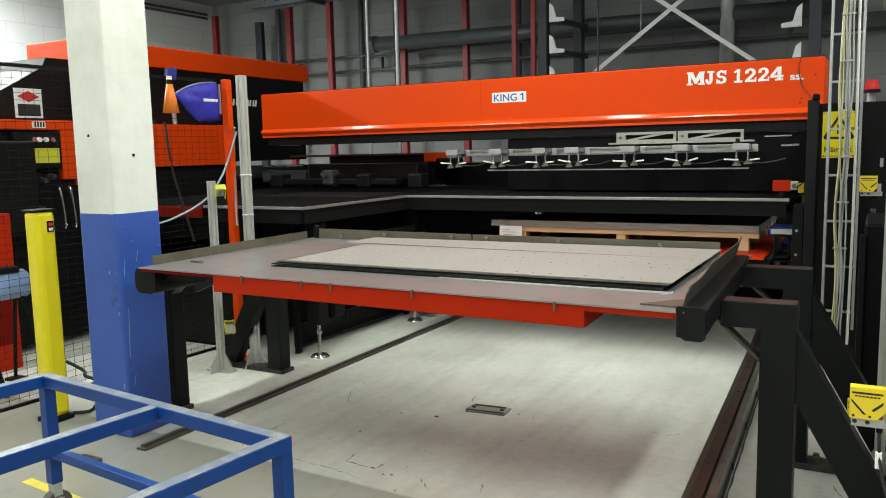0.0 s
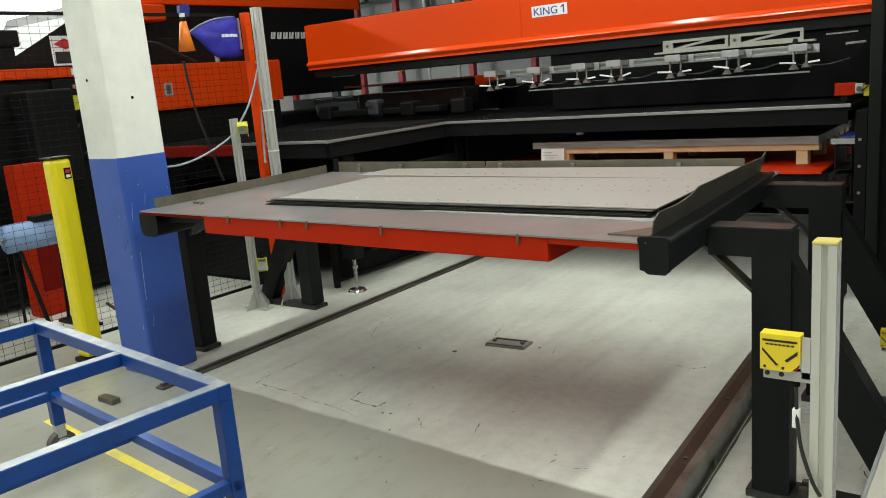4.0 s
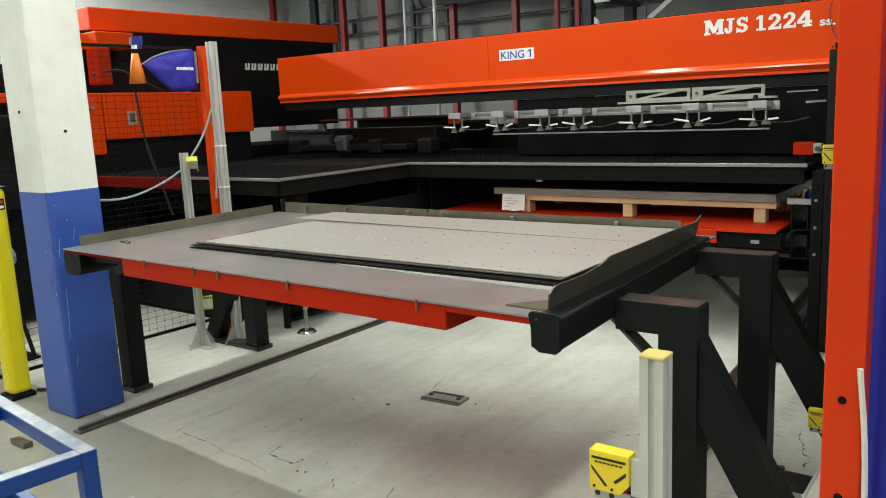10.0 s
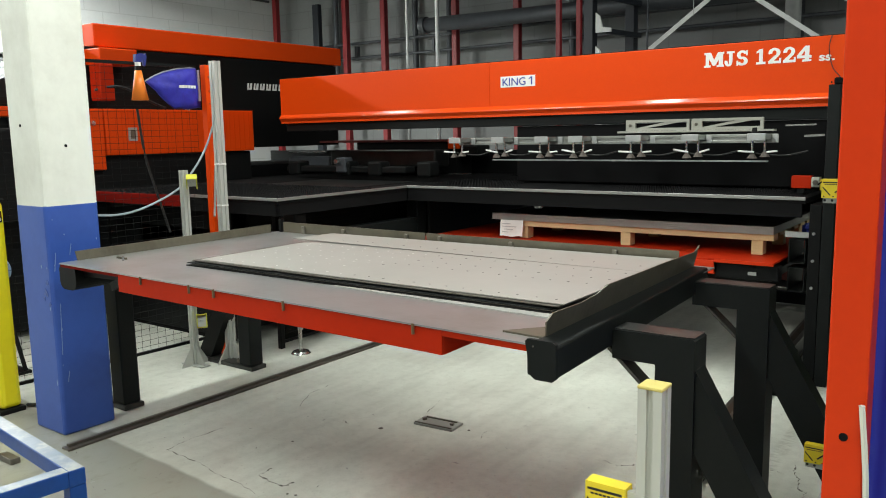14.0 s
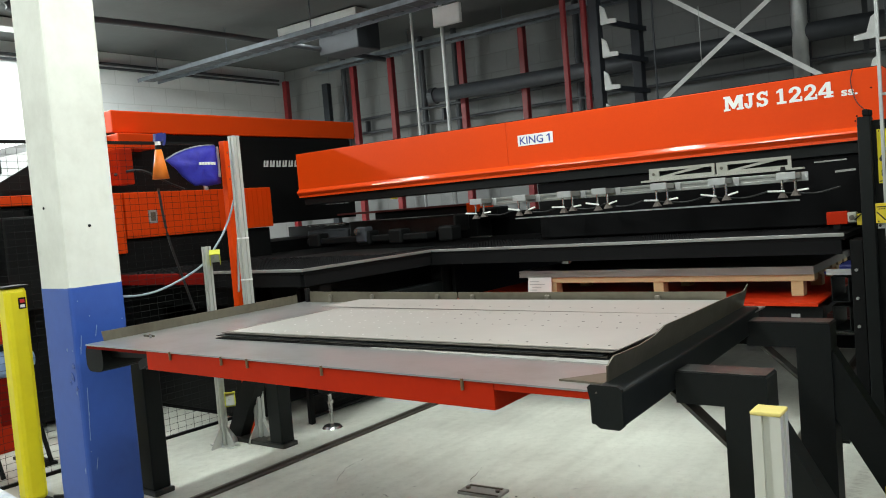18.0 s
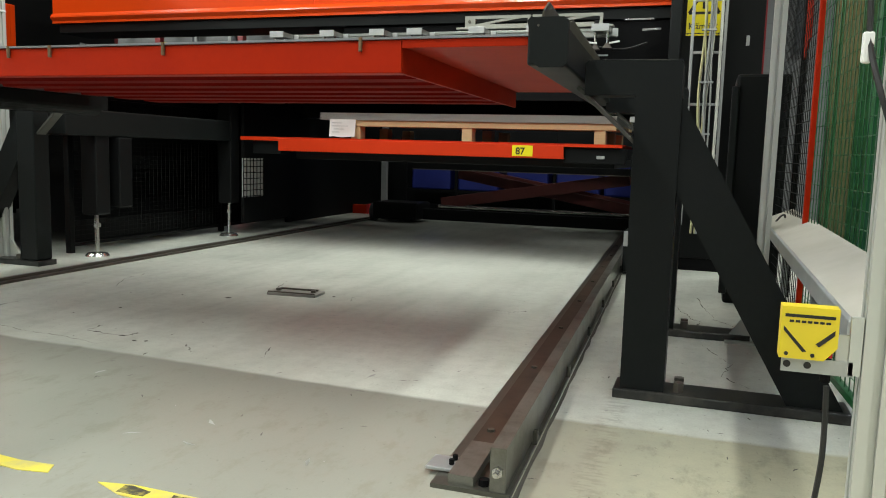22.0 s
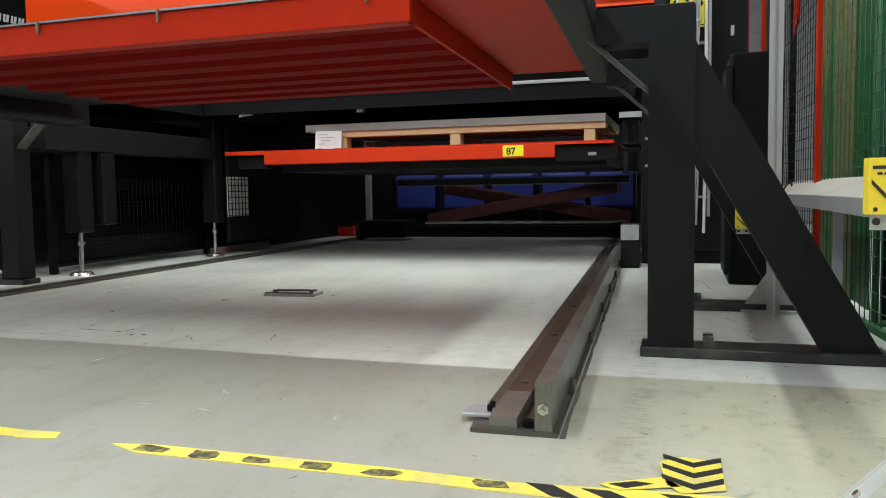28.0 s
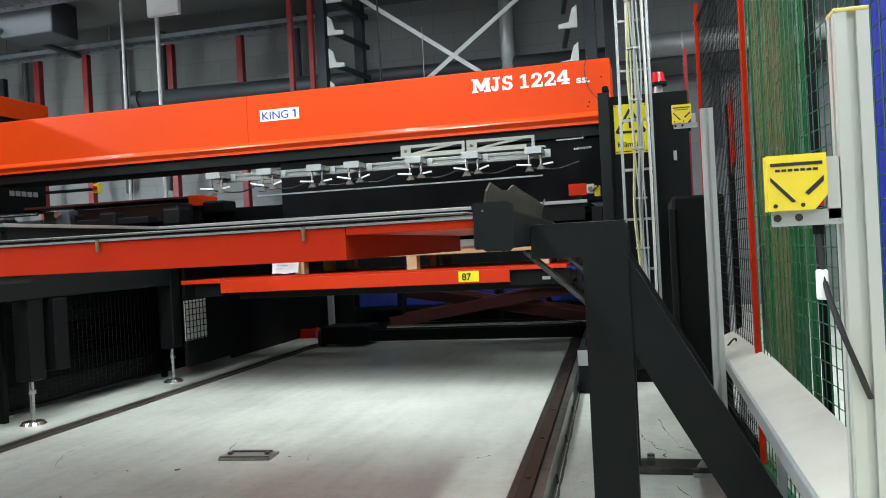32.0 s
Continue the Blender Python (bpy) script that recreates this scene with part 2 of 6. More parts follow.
def floor_material():
    """Worn light-grey floor paint with a bare yellowish border, scuffs, cracks and dust."""
    m = bpy.data.materials.new("worn_painted_concrete")
    m.use_nodes = True
    t = m.node_tree
    n, l = t.nodes, t.links
    b = n["Principled BSDF"]
    co = n.new("ShaderNodeTexCoord")

    def noise_at(scale, detail=6, rough=0.6, stretch=None):
        x = n.new("ShaderNodeTexNoise")
        x.inputs["Scale"].default_value, x.inputs["Detail"].default_value, x.inputs["Roughness"].default_value = scale, detail, rough
        if stretch:
            mp = n.new("ShaderNodeMapping")
            mp.inputs["Scale"].default_value = stretch
            l.new(co.outputs["Object"], mp.inputs[0])
            l.new(mp.outputs[0], x.inputs[0])
        else:
            l.new(co.outputs["Object"], x.inputs[0])
        return x.outputs[0]

    def mapped(v, a, c, lo=0.0, hi=1.0):
        x = n.new("ShaderNodeMapRange")
        x.interpolation_type = "SMOOTHSTEP"
        x.inputs[1].default_value, x.inputs[2].default_value, x.inputs[3].default_value, x.inputs[4].default_value = a, c, lo, hi
        l.new(v, x.inputs[0])
        return x.outputs[0]

    def calc(op, a, c):
        x = n.new("ShaderNodeMath")
        x.operation = op
        for k, v in enumerate((a, c)):
            if isinstance(v, (int, float)):
                x.inputs[k].default_value = v
            else:
                l.new(v, x.inputs[k])
        return x.outputs[0]

    def blend(f, a, c):
        x = n.new("ShaderNodeMix")
        x.data_type = "RGBA"
        for k, v in ((0, f), (6, a), (7, c)):
            if isinstance(v, tuple):
                x.inputs[k].default_value = (*v, 1)
            else:
                l.new(v, x.inputs[k])
        return x.outputs[2]

    sep = n.new("ShaderNodeSeparateXYZ")
    l.new(co.outputs["Object"], sep.inputs[0])
    edge = calc("ADD", sep.outputs[1], calc("MULTIPLY", calc("SUBTRACT", noise_at(3.0), 0.5), 0.045))
    edge = calc("ADD", edge, calc("MULTIPLY", calc("MINIMUM", sep.outputs[0], -0.3), 0.055))
    inside = mapped(edge, 2.315, 2.345)
    paint = blend(mapped(noise_at(0.8, 2, 0.4), 0.35, 0.7), (0.88, 0.90, 0.81), (0.84, 0.86, 0.77))
    greyish = blend(mapped(noise_at(1.0, 2, 0.4), 0.3, 0.7), (0.35, 0.35, 0.30), (0.285, 0.285, 0.24))
    # yellowish right part painted brighter to lift the shadow that falls there
    yellowed_lit = blend(mapped(noise_at(1.2, 2, 0.4), 0.3, 0.7), (0.70, 0.67, 0.48), (0.60, 0.57, 0.40))
    bare = blend(mapped(calc("ADD", sep.outputs[0], noise_at(0.8, 2)), -0.1, 0.9), greyish, yellowed_lit)
    # paint turns greyer towards its front edge on the left
    grey_edge = calc("MULTIPLY", mapped(calc("ADD", edge, calc("MULTIPLY", noise_at(1.5, 3), 0.5)), 2.95, 2.45), mapped(sep.outputs[0], -0.7, -1.4))
    paint = blend(calc("MULTIPLY", grey_edge, 0.75), paint, (0.50, 0.50, 0.43))
    ground = blend(inside, bare, paint)
    ground = blend(mapped(noise_at(1.7, 2, 0.4), 0.3, 0.9, 0, 0.35), ground, (0.30, 0.285, 0.245))
    ground = blend(mapped(noise_at(2.2, 2, 0.4, (5, 0.8, 1)), 0.35, 0.95, 0, 0.25), ground, (0.30, 0.285, 0.25))
    ground = blend(mapped(noise_at(17, 5, 0.7), 0.35, 0.8, 0, 0.22), ground, (0.32, 0.31, 0.27))
    ground = blend(mapped(noise_at(150, 4, 0.7), 0.3, 0.75, 0, 0.2), ground, (0.38, 0.37, 0.33))
    ground = blend(mapped(noise_at(60, 3, 0.6, (2.5, 0.5, 1)), 0.62, 0.75, 0, 0.3), ground, (0.26, 0.245, 0.21))
    ground = blend(mapped(noise_at(55, 2, 0.5), 0.68, 0.75, 0, 0.4), ground, (0.2, 0.18, 0.155))
    ground = blend(calc("MULTIPLY", calc("SUBTRACT", 1.0, inside), mapped(noise_at(7, 5, 0.72, (1.6, 0.8, 1)), 0.50, 0.68, 0, 0.38)), ground, (0.25, 0.235, 0.18))
    lane = calc("MULTIPLY", mapped(calc("ABSOLUTE", calc("ADD", sep.outputs[0], 0.12), 0.0), 0.05, 0.015), mapped(noise_at(28, 3, 0.6, (0.6, 2.2, 1)), 0.45, 0.6))
    ground = blend(calc("MULTIPLY", lane, 0.25), ground, (0.22, 0.20, 0.16))
    l.new(ground, b.inputs["Base Color"])
    b.inputs["Roughness"].default_value = 0.25
    return m


TAPEY = material("dirty_yellow_tape", (0.74, 0.62, 0.07), 0.5, 0, 0.08, 40, 9, (0.45, 0.40, 0.22), 0.7, 0.03)
GRIPALU = material("dull_gripper_aluminium", (0.36, 0.37, 0.35), 0.34, 0.75, 0.06, 30, 6, (0.22, 0.22, 0.21), 0.5, 0.03)
CASSRED = material("bright_red_paint", (0.54, 0.032, 0.004), 0.42, 0, 0.05, 50, 3, (0.5, 0.028, 0.006), 0.35, 0.03, None, 0.2)
GUIDESTEEL = material("dark_oily_steel", (0.12, 0.118, 0.10), 0.33, 0.6, 0.2, 20, 3, (0.06, 0.052, 0.042), 0.6, 0.06, (4, 0.5, 1))
EDGESTEEL = material("dark_bent_steel", (0.15, 0.135, 0.10), 0.34, 0.4, 0.2, 12, 4, (0.07, 0.058, 0.042), 0.6, 0.06, (1, 5, 1))
EDGERAIL = material("worn_edge_steel", (0.34, 0.34, 0.33), 0.38, 0.6, 0.05, 8, 2, (0.25, 0.25, 0.24), 0.3, 0.0)
LIPORANGE = material("glossy_orange_edge", (0.82, 0.075, 0.008), 0.16, 0, 0.04, 60, 1.5, (0.68, 0.05, 0.006), 0.2, 0.01, None, 0.9)
OLIVE = material("olive_strip_plastic", (0.14, 0.135, 0.05), 0.4, 0, 0.25, 9, 1.3, (0.02, 0.055, 0.014), 0.8, 0.05, (9, 9, 0.4))
MOTORBLUE = material("pale_blue_motor_paint", (0.22, 0.33, 0.55), 0.4, 0, 0.06, 30, 5, (0.14, 0.22, 0.4), 0.4, 0.04)
FLOOR = floor_material()


def block_material(name, colour, stain_to):
    """Painted blockwork with its courses."""
    m = material(name, colour, 0.7, 0, 0.05, 20, 0.8, stain_to, 0.35, 0)
    t = m.node_tree
    n, l = t.nodes, t.links
    co = n.new("ShaderNodeTexCoord")
    sep = n.new("ShaderNodeSeparateXYZ")
    add = n.new("ShaderNodeMath")
    com = n.new("ShaderNodeCombineXYZ")
    br = n.new("ShaderNodeTexBrick")
    br.inputs["Scale"].default_value = 1.0
    br.inputs["Brick Width"].default_value, br.inputs["Row Height"].default_value, br.inputs["Mortar Size"].default_value = 0.6, 0.3, 0.008
    bp = n.new("ShaderNodeBump")
    bp.inputs["Strength"].default_value, bp.inputs["Distance"].default_value = 0.4, 0.008
    bp.invert = True
    l.new(co.outputs["Object"], sep.inputs[0])
    l.new(sep.outputs[0], add.inputs[0])
    l.new(sep.outputs[1], add.inputs[1])
    l.new(add.outputs[0], com.inputs[0])
    l.new(sep.outputs[2], com.inputs[1])
    l.new(com.outputs[0], br.inputs[0])
    l.new(br.outputs["Fac"], bp.inputs["Height"])
    joint = n.new("ShaderNodeMix")
    joint.data_type = "RGBA"
    old = n["Principled BSDF"].inputs["Base Color"].links[0].from_socket
    soft = n.new("ShaderNodeMath")
    soft.operation = "MULTIPLY"
    soft.inputs[1].default_value = 0.25
    l.new(br.outputs["Fac"], soft.inputs[0])
    l.new(soft.outputs[0], joint.inputs[0])
    l.new(old, joint.inputs[6])
    joint.inputs[7].default_value = (*[v * 0.45 for v in colour], 1)
    l.new(joint.outputs[2], n["Principled BSDF"].inputs["Base Color"])
    l.new(bp.outputs[0], n["Principled BSDF"].inputs["Normal"])
    return m


BLOCKGREY = block_material("grey_painted_blocks", (0.20, 0.205, 0.21), (0.15, 0.155, 0.165))
BLOCKWHITE = block_material("white_painted_blocks", (0.68, 0.70, 0.72), (0.56, 0.58, 0.62))

# ---- builders ----
ORIGIN = {}


def thing(name, at, label, category, group="", kind=""):
    ob = new(name)
    ob.location = at
    ob.empty_display_size = 0.1
    ORIGIN[ob] = Vector(at)
    return tagged(ob, label, category, group, kind)


def part(name, bm, mat, parent=None, label="", smooth=False):
    """One bmesh, drawn in world places, as one mesh object under a thing or a part."""
    at = ORIGIN[parent] if parent else Vector()
    bmesh.ops.translate(bm, verts=bm.verts, vec=-at)
    bmesh.ops.recalc_face_normals(bm, faces=bm.faces)
    me = bpy.data.meshes.new(name)
    bm.to_mesh(me)
    bm.free()
    me.materials.append(mat)
    if smooth:
        me.polygons.foreach_set("use_smooth", [True] * len(me.polygons))
    ob = new(name, me)
    ob.parent = parent
    ORIGIN[ob] = at
    return tagged(ob, label)


def setting(name, bm, mat, label, category):
    ob = part(name, bm, mat)
    return tagged(ob, label, category, "", "structure")


def B():
    return bmesh.new()


def box(bm, x0, x1, y0, y1, z0, z1, bev=0.0, m=None):
    r = bmesh.ops.create_cube(bm, size=1.0)
    vs = r["verts"]
    bmesh.ops.scale(bm, verts=vs, vec=(abs(x1 - x0), abs(y1 - y0), abs(z1 - z0)))
    if bev:
        es = list({e for v in vs for e in v.link_edges})
        out = bmesh.ops.bevel(bm, geom=es, offset=bev, segments=2, affect="EDGES", profile=0.5)
        vs = list({v for f in out["faces"] for v in f.verts} | {v for v in vs if v.is_valid})
    bmesh.ops.translate(bm, verts=vs, vec=((x0 + x1) / 2, (y0 + y1) / 2, (z0 + z1) / 2))
    if m is not None:
        bmesh.ops.transform(bm, matrix=m, verts=vs)
    return bm


def bar(bm, p, q, w, h, bev=0.0, roll=0.0):
    """A rectangular bar from p to q; h is its height in the upright plane, w across."""
    p, q = Vector(p), Vector(q)
    d = q - p
    rot = d.to_track_quat("X", "Z").to_matrix().to_4x4()
    m = Matrix.Translation((p + q) / 2) @ rot @ Matrix.Rotation(radians(roll), 4, "X")
    return box(bm, -d.length / 2, d.length / 2, -w / 2, w / 2, -h / 2, h / 2, bev, m)


def cyl(bm, p, q, r, n=12, r2=None):
    p, q = Vector(p), Vector(q)
    d = q - p
    m = Matrix.Translation((p + q) / 2) @ d.to_track_quat("Z", "Y").to_matrix().to_4x4()
    bmesh.ops.create_cone(bm, cap_ends=True, segments=n, radius1=r, radius2=r if r2 is None else r2, depth=d.length, matrix=m)
    return bm


def tube(bm, pts, r, n=6, steps=6):
    """A round cable through the points, smoothed."""
    pts = [Vector(p) for p in pts]
    path = []
    for i in range(len(pts) - 1):
        a, b, c, d = pts[max(i - 1, 0)], pts[i], pts[i + 1], pts[min(i + 2, len(pts) - 1)]
        for k in range(steps):
            u = k / steps
            path.append(0.5 * (2 * b + (c - a) * u + (2 * a - 5 * b + 4 * c - d) * u * u + (3 * b - a - 3 * c + d) * u ** 3))
    path.append(pts[-1])
    rings = []
    for i, p in enumerate(path):
        d = (path[min(i + 1, len(path) - 1)] - path[max(i - 1, 0)]).normalized()
        s = d.orthogonal() if abs(d.z) > 0.99 else d.cross(Vector((0, 0, 1))).normalized()
        s = s.normalized()
        t = d.cross(s)
        rings.append([bm.verts.new(p + r * (math.cos(2 * math.pi * k / n) * s + math.sin(2 * math.pi * k / n) * t)) for k in range(n)])
    for a, b in zip(rings, rings[1:]):
        for k in range(n):
            bm.faces.new((a[k], a[(k + 1) % n], b[(k + 1) % n], b[k]))
    bm.faces.new(rings[0])
    bm.faces.new(rings[-1])
    return bm


def prism(bm, pts, axis, a, b):
    """A polygon in the plane across an axis, drawn out from a to b."""
    def at(u, v, w):
        return {"x": (w, u, v), "y": (u, w, v), "z": (u, v, w)}[axis]
    lo = [bm.verts.new(at(u, v, a)) for u, v in pts]
    hi = [bm.verts.new(at(u, v, b)) for u, v in pts]
    bm.faces.new(lo)
    bm.faces.new(hi)
    k = len(pts)
    for i in range(k):
        bm.faces.new((lo[i], lo[(i + 1) % k], hi[(i + 1) % k], hi[i]))
    return bm


def lettering(name, words, size, m, mat, parent, label="", thick=0.001, bold=0.0, width=None):
    """Raised lettering in the built-in font; m puts its left end on the baseline."""
    cu = bpy.data.curves.new(name, "FONT")
    cu.body, cu.size, cu.extrude, cu.offset = words, size, thick, bold
    ob = bpy.data.objects.new(name, cu)
    scene.collection.objects.link(ob)
    dg = bpy.context.evaluated_depsgraph_get()
    me = bpy.data.meshes.new_from_object(ob.evaluated_get(dg))
    bpy.data.objects.remove(ob)
    bm = bmesh.new()
    bm.from_mesh(me)
    bpy.data.meshes.remove(me)
    if width:
        wide = max(v.co.x for v in bm.verts) - min(v.co.x for v in bm.verts)
        bmesh.ops.scale(bm, verts=bm.verts, vec=(width / wide, 1, 1))
    bmesh.ops.transform(bm, matrix=m, verts=bm.verts)
    return part(name, bm, mat, parent, label)


FACE_Y = Matrix.Rotation(radians(90), 4, "X")  # text that faces -y


def wires(bm, p, q, z0, z1, step_u, step_z, r):
    """A welded wire grid between two plan points."""
    p, q = Vector((*p, 0)), Vector((*q, 0))
    d = (q - p).normalized()
    nn = Vector((-d.y, d.x, 0))
    long = (q - p).length

    def stick(a, b, s, t):
        vs = [bm.verts.new(e + x) for e in (a, b) for x in (s * r, t * r, -s * r, -t * r)]
        for k in range(4):
            bm.faces.new((vs[k], vs[(k + 1) % 4], vs[4 + (k + 1) % 4], vs[4 + k]))
    up = Vector((0, 0, 1))
    for i in range(int(long / step_u) + 1):
        a = p + d * i * step_u
        stick(a + up * z0, a + up * z1, d, nn)
    for i in range(int((z1 - z0) / step_z) + 1):
        z = up * (z0 + i * step_z)
        stick(p + z + nn * r, q + z + nn * r, nn, up)
    return bm


def bolt(parent, p, r=0.012, h=0.02, mat=None, axis=(0, 0, 1)):
    p, a = Vector(p), Vector(axis)
    return part("bolt", cyl(B(), p, p + a * h, r, 6), mat or STEEL, parent)

# ---- hall ----
WX, WY, EX, SY = -11.1, 11.1, 4.6, -6.0
setting("floor", box(B(), WX - 0.3, EX + 0.3, SY - 0.3, WY + 0.3, -0.2, 0.0), FLOOR, "worn light grey painted concrete floor with bare border", "floor")
setting("ceiling", box(B(), WX - 0.3, EX + 0.3, SY - 0.3, WY + 0.3, CEIL, CEIL + 0.2), CEILGREY, "grey concrete hall ceiling", "ceiling")
setting("wall_north", box(B(), WX - 0.3, EX + 0.3, WY, WY + 0.25, 0, CEIL), BLOCKGREY, "grey painted block wall behind the machines", "wall")
setting("wall_west", box(B(), WX - 0.25, WX, SY, WY, 0, CEIL), BLOCKWHITE, "white painted block side wall", "wall")
setting("wall_east", box(B(), EX, EX + 0.25, SY, WY, 0, CEIL), BLOCKGREY, "grey painted block side wall", "wall")
setting("wall_south", box(B(), WX, EX, SY - 0.25, SY, 0, CEIL), BLOCKGREY, "grey painted block wall", "wall")

for lx, ly, turn, long, watts in LAMPS:
  for k in range(max(1, int(long / 1.75))):
    lamp = thing("assumed_ceiling_light", (lx, ly, CEIL), "white enamelled fluorescent fitting assumed under the ceiling", "lamp", "fluorescent fittings")
    mm = pose(lx, ly, 0, 0, 0, turn) @ pose((k + 0.5) * 1.75 - max(1, int(long / 1.75)) * 0.875, 0, 0)
    part("housing", box(B(), -0.8, 0.8, -0.14, 0.14, CEIL - 0.14, CEIL - 0.02, 0.01, mm), LAMPWHITE, lamp)
    for s in (-0.6, 0.6):
        part("hanger", box(B(), s - 0.02, s + 0.02, -0.02, 0.02, CEIL - 0.02, CEIL, 0, mm), GALV, lamp)

# concrete column with a blue foot
column = thing("concrete_column", (-3.545, 2.54, 0), "square concrete column painted white above a scuffed blue foot", "column", "", "structure")
part("lower_shaft", box(B(), -3.699, -3.393, 2.384, 2.689, 0, 1.284, 0.016), COLBLUE, column, "scuffed blue painted foot")
part("upper_shaft", box(B(), -3.698, -3.394, 2.385, 2.688, 1.15, CEIL, 0.016), COLWHITE, column, "dirty white painted shaft")
for p, q in (((-3.397, 2.531, 1.589), (-3.391, 2.531, 1.589)), ((-3.566, 2.388, 1.699), (-3.566, 2.382, 1.699))):
    part("anchor_hole", cyl(B(), p, q, 0.008, 12), MATTBLACK, column, "dark drilled hole")
random.seed(3)


def chip(face, u, z, size, tall, mat, label):
    """An irregular flake on the front or the side face of the column's foot."""
    n_ = random.randint(5, 7)
    pts = [(u + size * random.uniform(0.4, 1) * math.cos(k * 6.283 / n_), z + size * tall * random.uniform(0.4, 1) * math.sin(k * 6.283 / n_)) for k in range(n_)]
    part("paint_chip", prism(B(), pts, "x", -3.3925, -3.3908) if face == "x" else prism(B(), pts, "y", 2.3812, 2.3835), mat, column, label)


CHIPBLUE = material("pale_blue_chip", (0.26, 0.34, 0.52), 0.5, 0, 0.2, 60, 20, (0.16, 0.24, 0.48), 0.5, 0.1)
for i in range(7):
    chip("x", random.choice((2.41, 2.42, 2.66, random.uniform(2.43, 2.65))), random.choice((random.uniform(0.25, 1.2), random.uniform(0.9, 1.15))), random.uniform(0.002, 0.006), random.uniform(1, 3), CHIPBLUE, "chipped paint")
for i in range(4):
    chip("y", random.choice((-3.68, -3.42, random.uniform(-3.66, -3.44))), random.uniform(0.2, 1.2), random.uniform(0.002, 0.006), random.uniform(1, 4), CHIPBLUE, "chipped paint")
DENT = material("dented_blue_paint", (0.03, 0.08, 0.33), 0.28, 0, 0.3, 55, 20, (0.012, 0.03, 0.16), 0.8, 1.0)
for u, z, size in ((-3.43, 0.86, 0.022), (-3.45, 0.80, 0.028), (-3.42, 0.74, 0.02), (-3.47, 0.77, 0.016)):
    chip("y", u, z, size, 1.1, DENT, "dented scraped patch")
for z0, z1, y in ((0.46, 0.74, 2.412), (0.92, 1.02, 2.41), (0.3, 0.36, 2.43), (1.0, 1.06, 2.50)):
    part("scratch", bar(B(), (-3.3918, y, z0), (-3.3918, y + 0.012, z1), 0.0016, 0.0028), CHIPBLUE, column, "thin pale scratch")

# ---- floor rails and marks ----
rail = thing("floor_rail", (-3.2, 5, 0), "black steel guide rail bolted along the floor", "rail")
part("rail_bar", box(B(), -3.235, -3.165, 2.28, 8.6, 0.0, 0.012, 0.003), DARKSTEEL, rail)
part("rail_head", box(B(), -3.222, -3.194, 2.30, 8.6, 0.012, 0.027, 0.003), DARKSTEEL, rail)

LEAN = 0.04


def rx(x, y):
    return x - LEAN * (y - 1.81)


guide = thing("floor_guide", (-0.35, 1.81, 0), "rusty steel floor guide with a taller machined bar", "rail")
part("base_plate", prism(B(), [(-0.428, 1.80), (-0.255, 1.80), (rx(-0.255, 8.4), 8.4), (rx(-0.428, 8.4), 8.4)], "z", 0.0, 0.010), GUIDESTEEL, guide)
part("flat_bar", prism(B(), [(-0.392, 1.815), (-0.338, 1.815), (rx(-0.338, 8.4), 8.4), (rx(-0.392, 8.4), 8.4)], "z", 0.010, 0.030), RUSTY, guide, "rust-brown flat running bar")
MACHINED = material("stained_machined_steel", (0.21, 0.205, 0.18), 0.3, 0.55, 0.2, 45, 7, (0.07, 0.058, 0.042), 0.65, 0.06, (6, 0.8, 6))
part("tall_bar", prism(B(), [(-0.300, 1.805), (-0.266, 1.805), (rx(-0.266, 8.4), 8.4), (rx(-0.300, 8.4), 8.4)], "z", 0.010, 0.105), MACHINED, guide, "stained machined steel bar")
part("bar_end", prism(B(), [(-0.393, 1.812), (-0.337, 1.812), (rx(-0.337, 2.02), 2.02), (rx(-0.393, 2.02), 2.02)], "z", 0.010, 0.0312), MACHINED, guide, "bright worn bar end")
random.seed(77)
near, far = [], []
for k in range(60):
    y = 1.80 + k * 0.11
    far.append((rx(-0.252, y), y))
    near.append((rx(-0.246 + random.uniform(0.0, 0.007), y), y))
# dark strip painted on the floor for the tall bar's shadow
part("bar_shadow", prism(B(), far + near[::-1], "z", 0.0, 0.0015), CRACK, guide, "dark strip painted for the bar's shadow")
part("stop_plate", box(B(), -0.462, -0.397, 1.862, 1.935, 0.012, 0.020, 0.002), GALV, guide, "grey steel stop plate")
for y in (1.885, 1.912):
    bolt(guide, (-0.408, y, 0.022), 0.006, 0.012, MATTBLACK)
bolt(guide, (-0.282, 1.806, 0.056), 0.012, 0.012, BRIGHT, (0, -1, 0))
bolt(guide, (-0.282, 1.796, 0.056), 0.006, 0.018, BRIGHT, (0, -1, 0))
bolt(guide, (-0.318, 1.83, 0.010), 0.012, 0.014, MATTBLACK)
for i in range(9):
    y = 2.1 + i * 0.62
    bolt(guide, (rx(-0.365, y), y, 0.030), 0.010, 0.006, GUIDESTEEL)
    part("clamp", box(B(), rx(-0.262, y), rx(-0.250, y), y, y + 0.02, 0.01, 0.045, 0.003), GUIDESTEEL, guide)

PLATEGREY = material("bare_plate_steel", (0.34, 0.34, 0.31), 0.45, 0.2, 0.15, 30, 9, (0.2, 0.19, 0.17), 0.5, 0.05)
plate = thing("floor_plate", (-1.78, 3.66, 0), "small steel anchor plate with a bar bolted to the floor", "plate")
mm = Matrix.Translation((-1.78, 3.665, 0)) @ Matrix.Rotation(radians(5), 4, "Z")
part("base", box(B(), -0.125, 0.125, -0.062, 0.062, 0.0, 0.014, 0.003, mm), PLATEGREY, plate)
part("bar", box(B(), -0.10, 0.10, 0.034, 0.046, 0.014, 0.023, 0.002, mm), DARKSTEEL, plate)
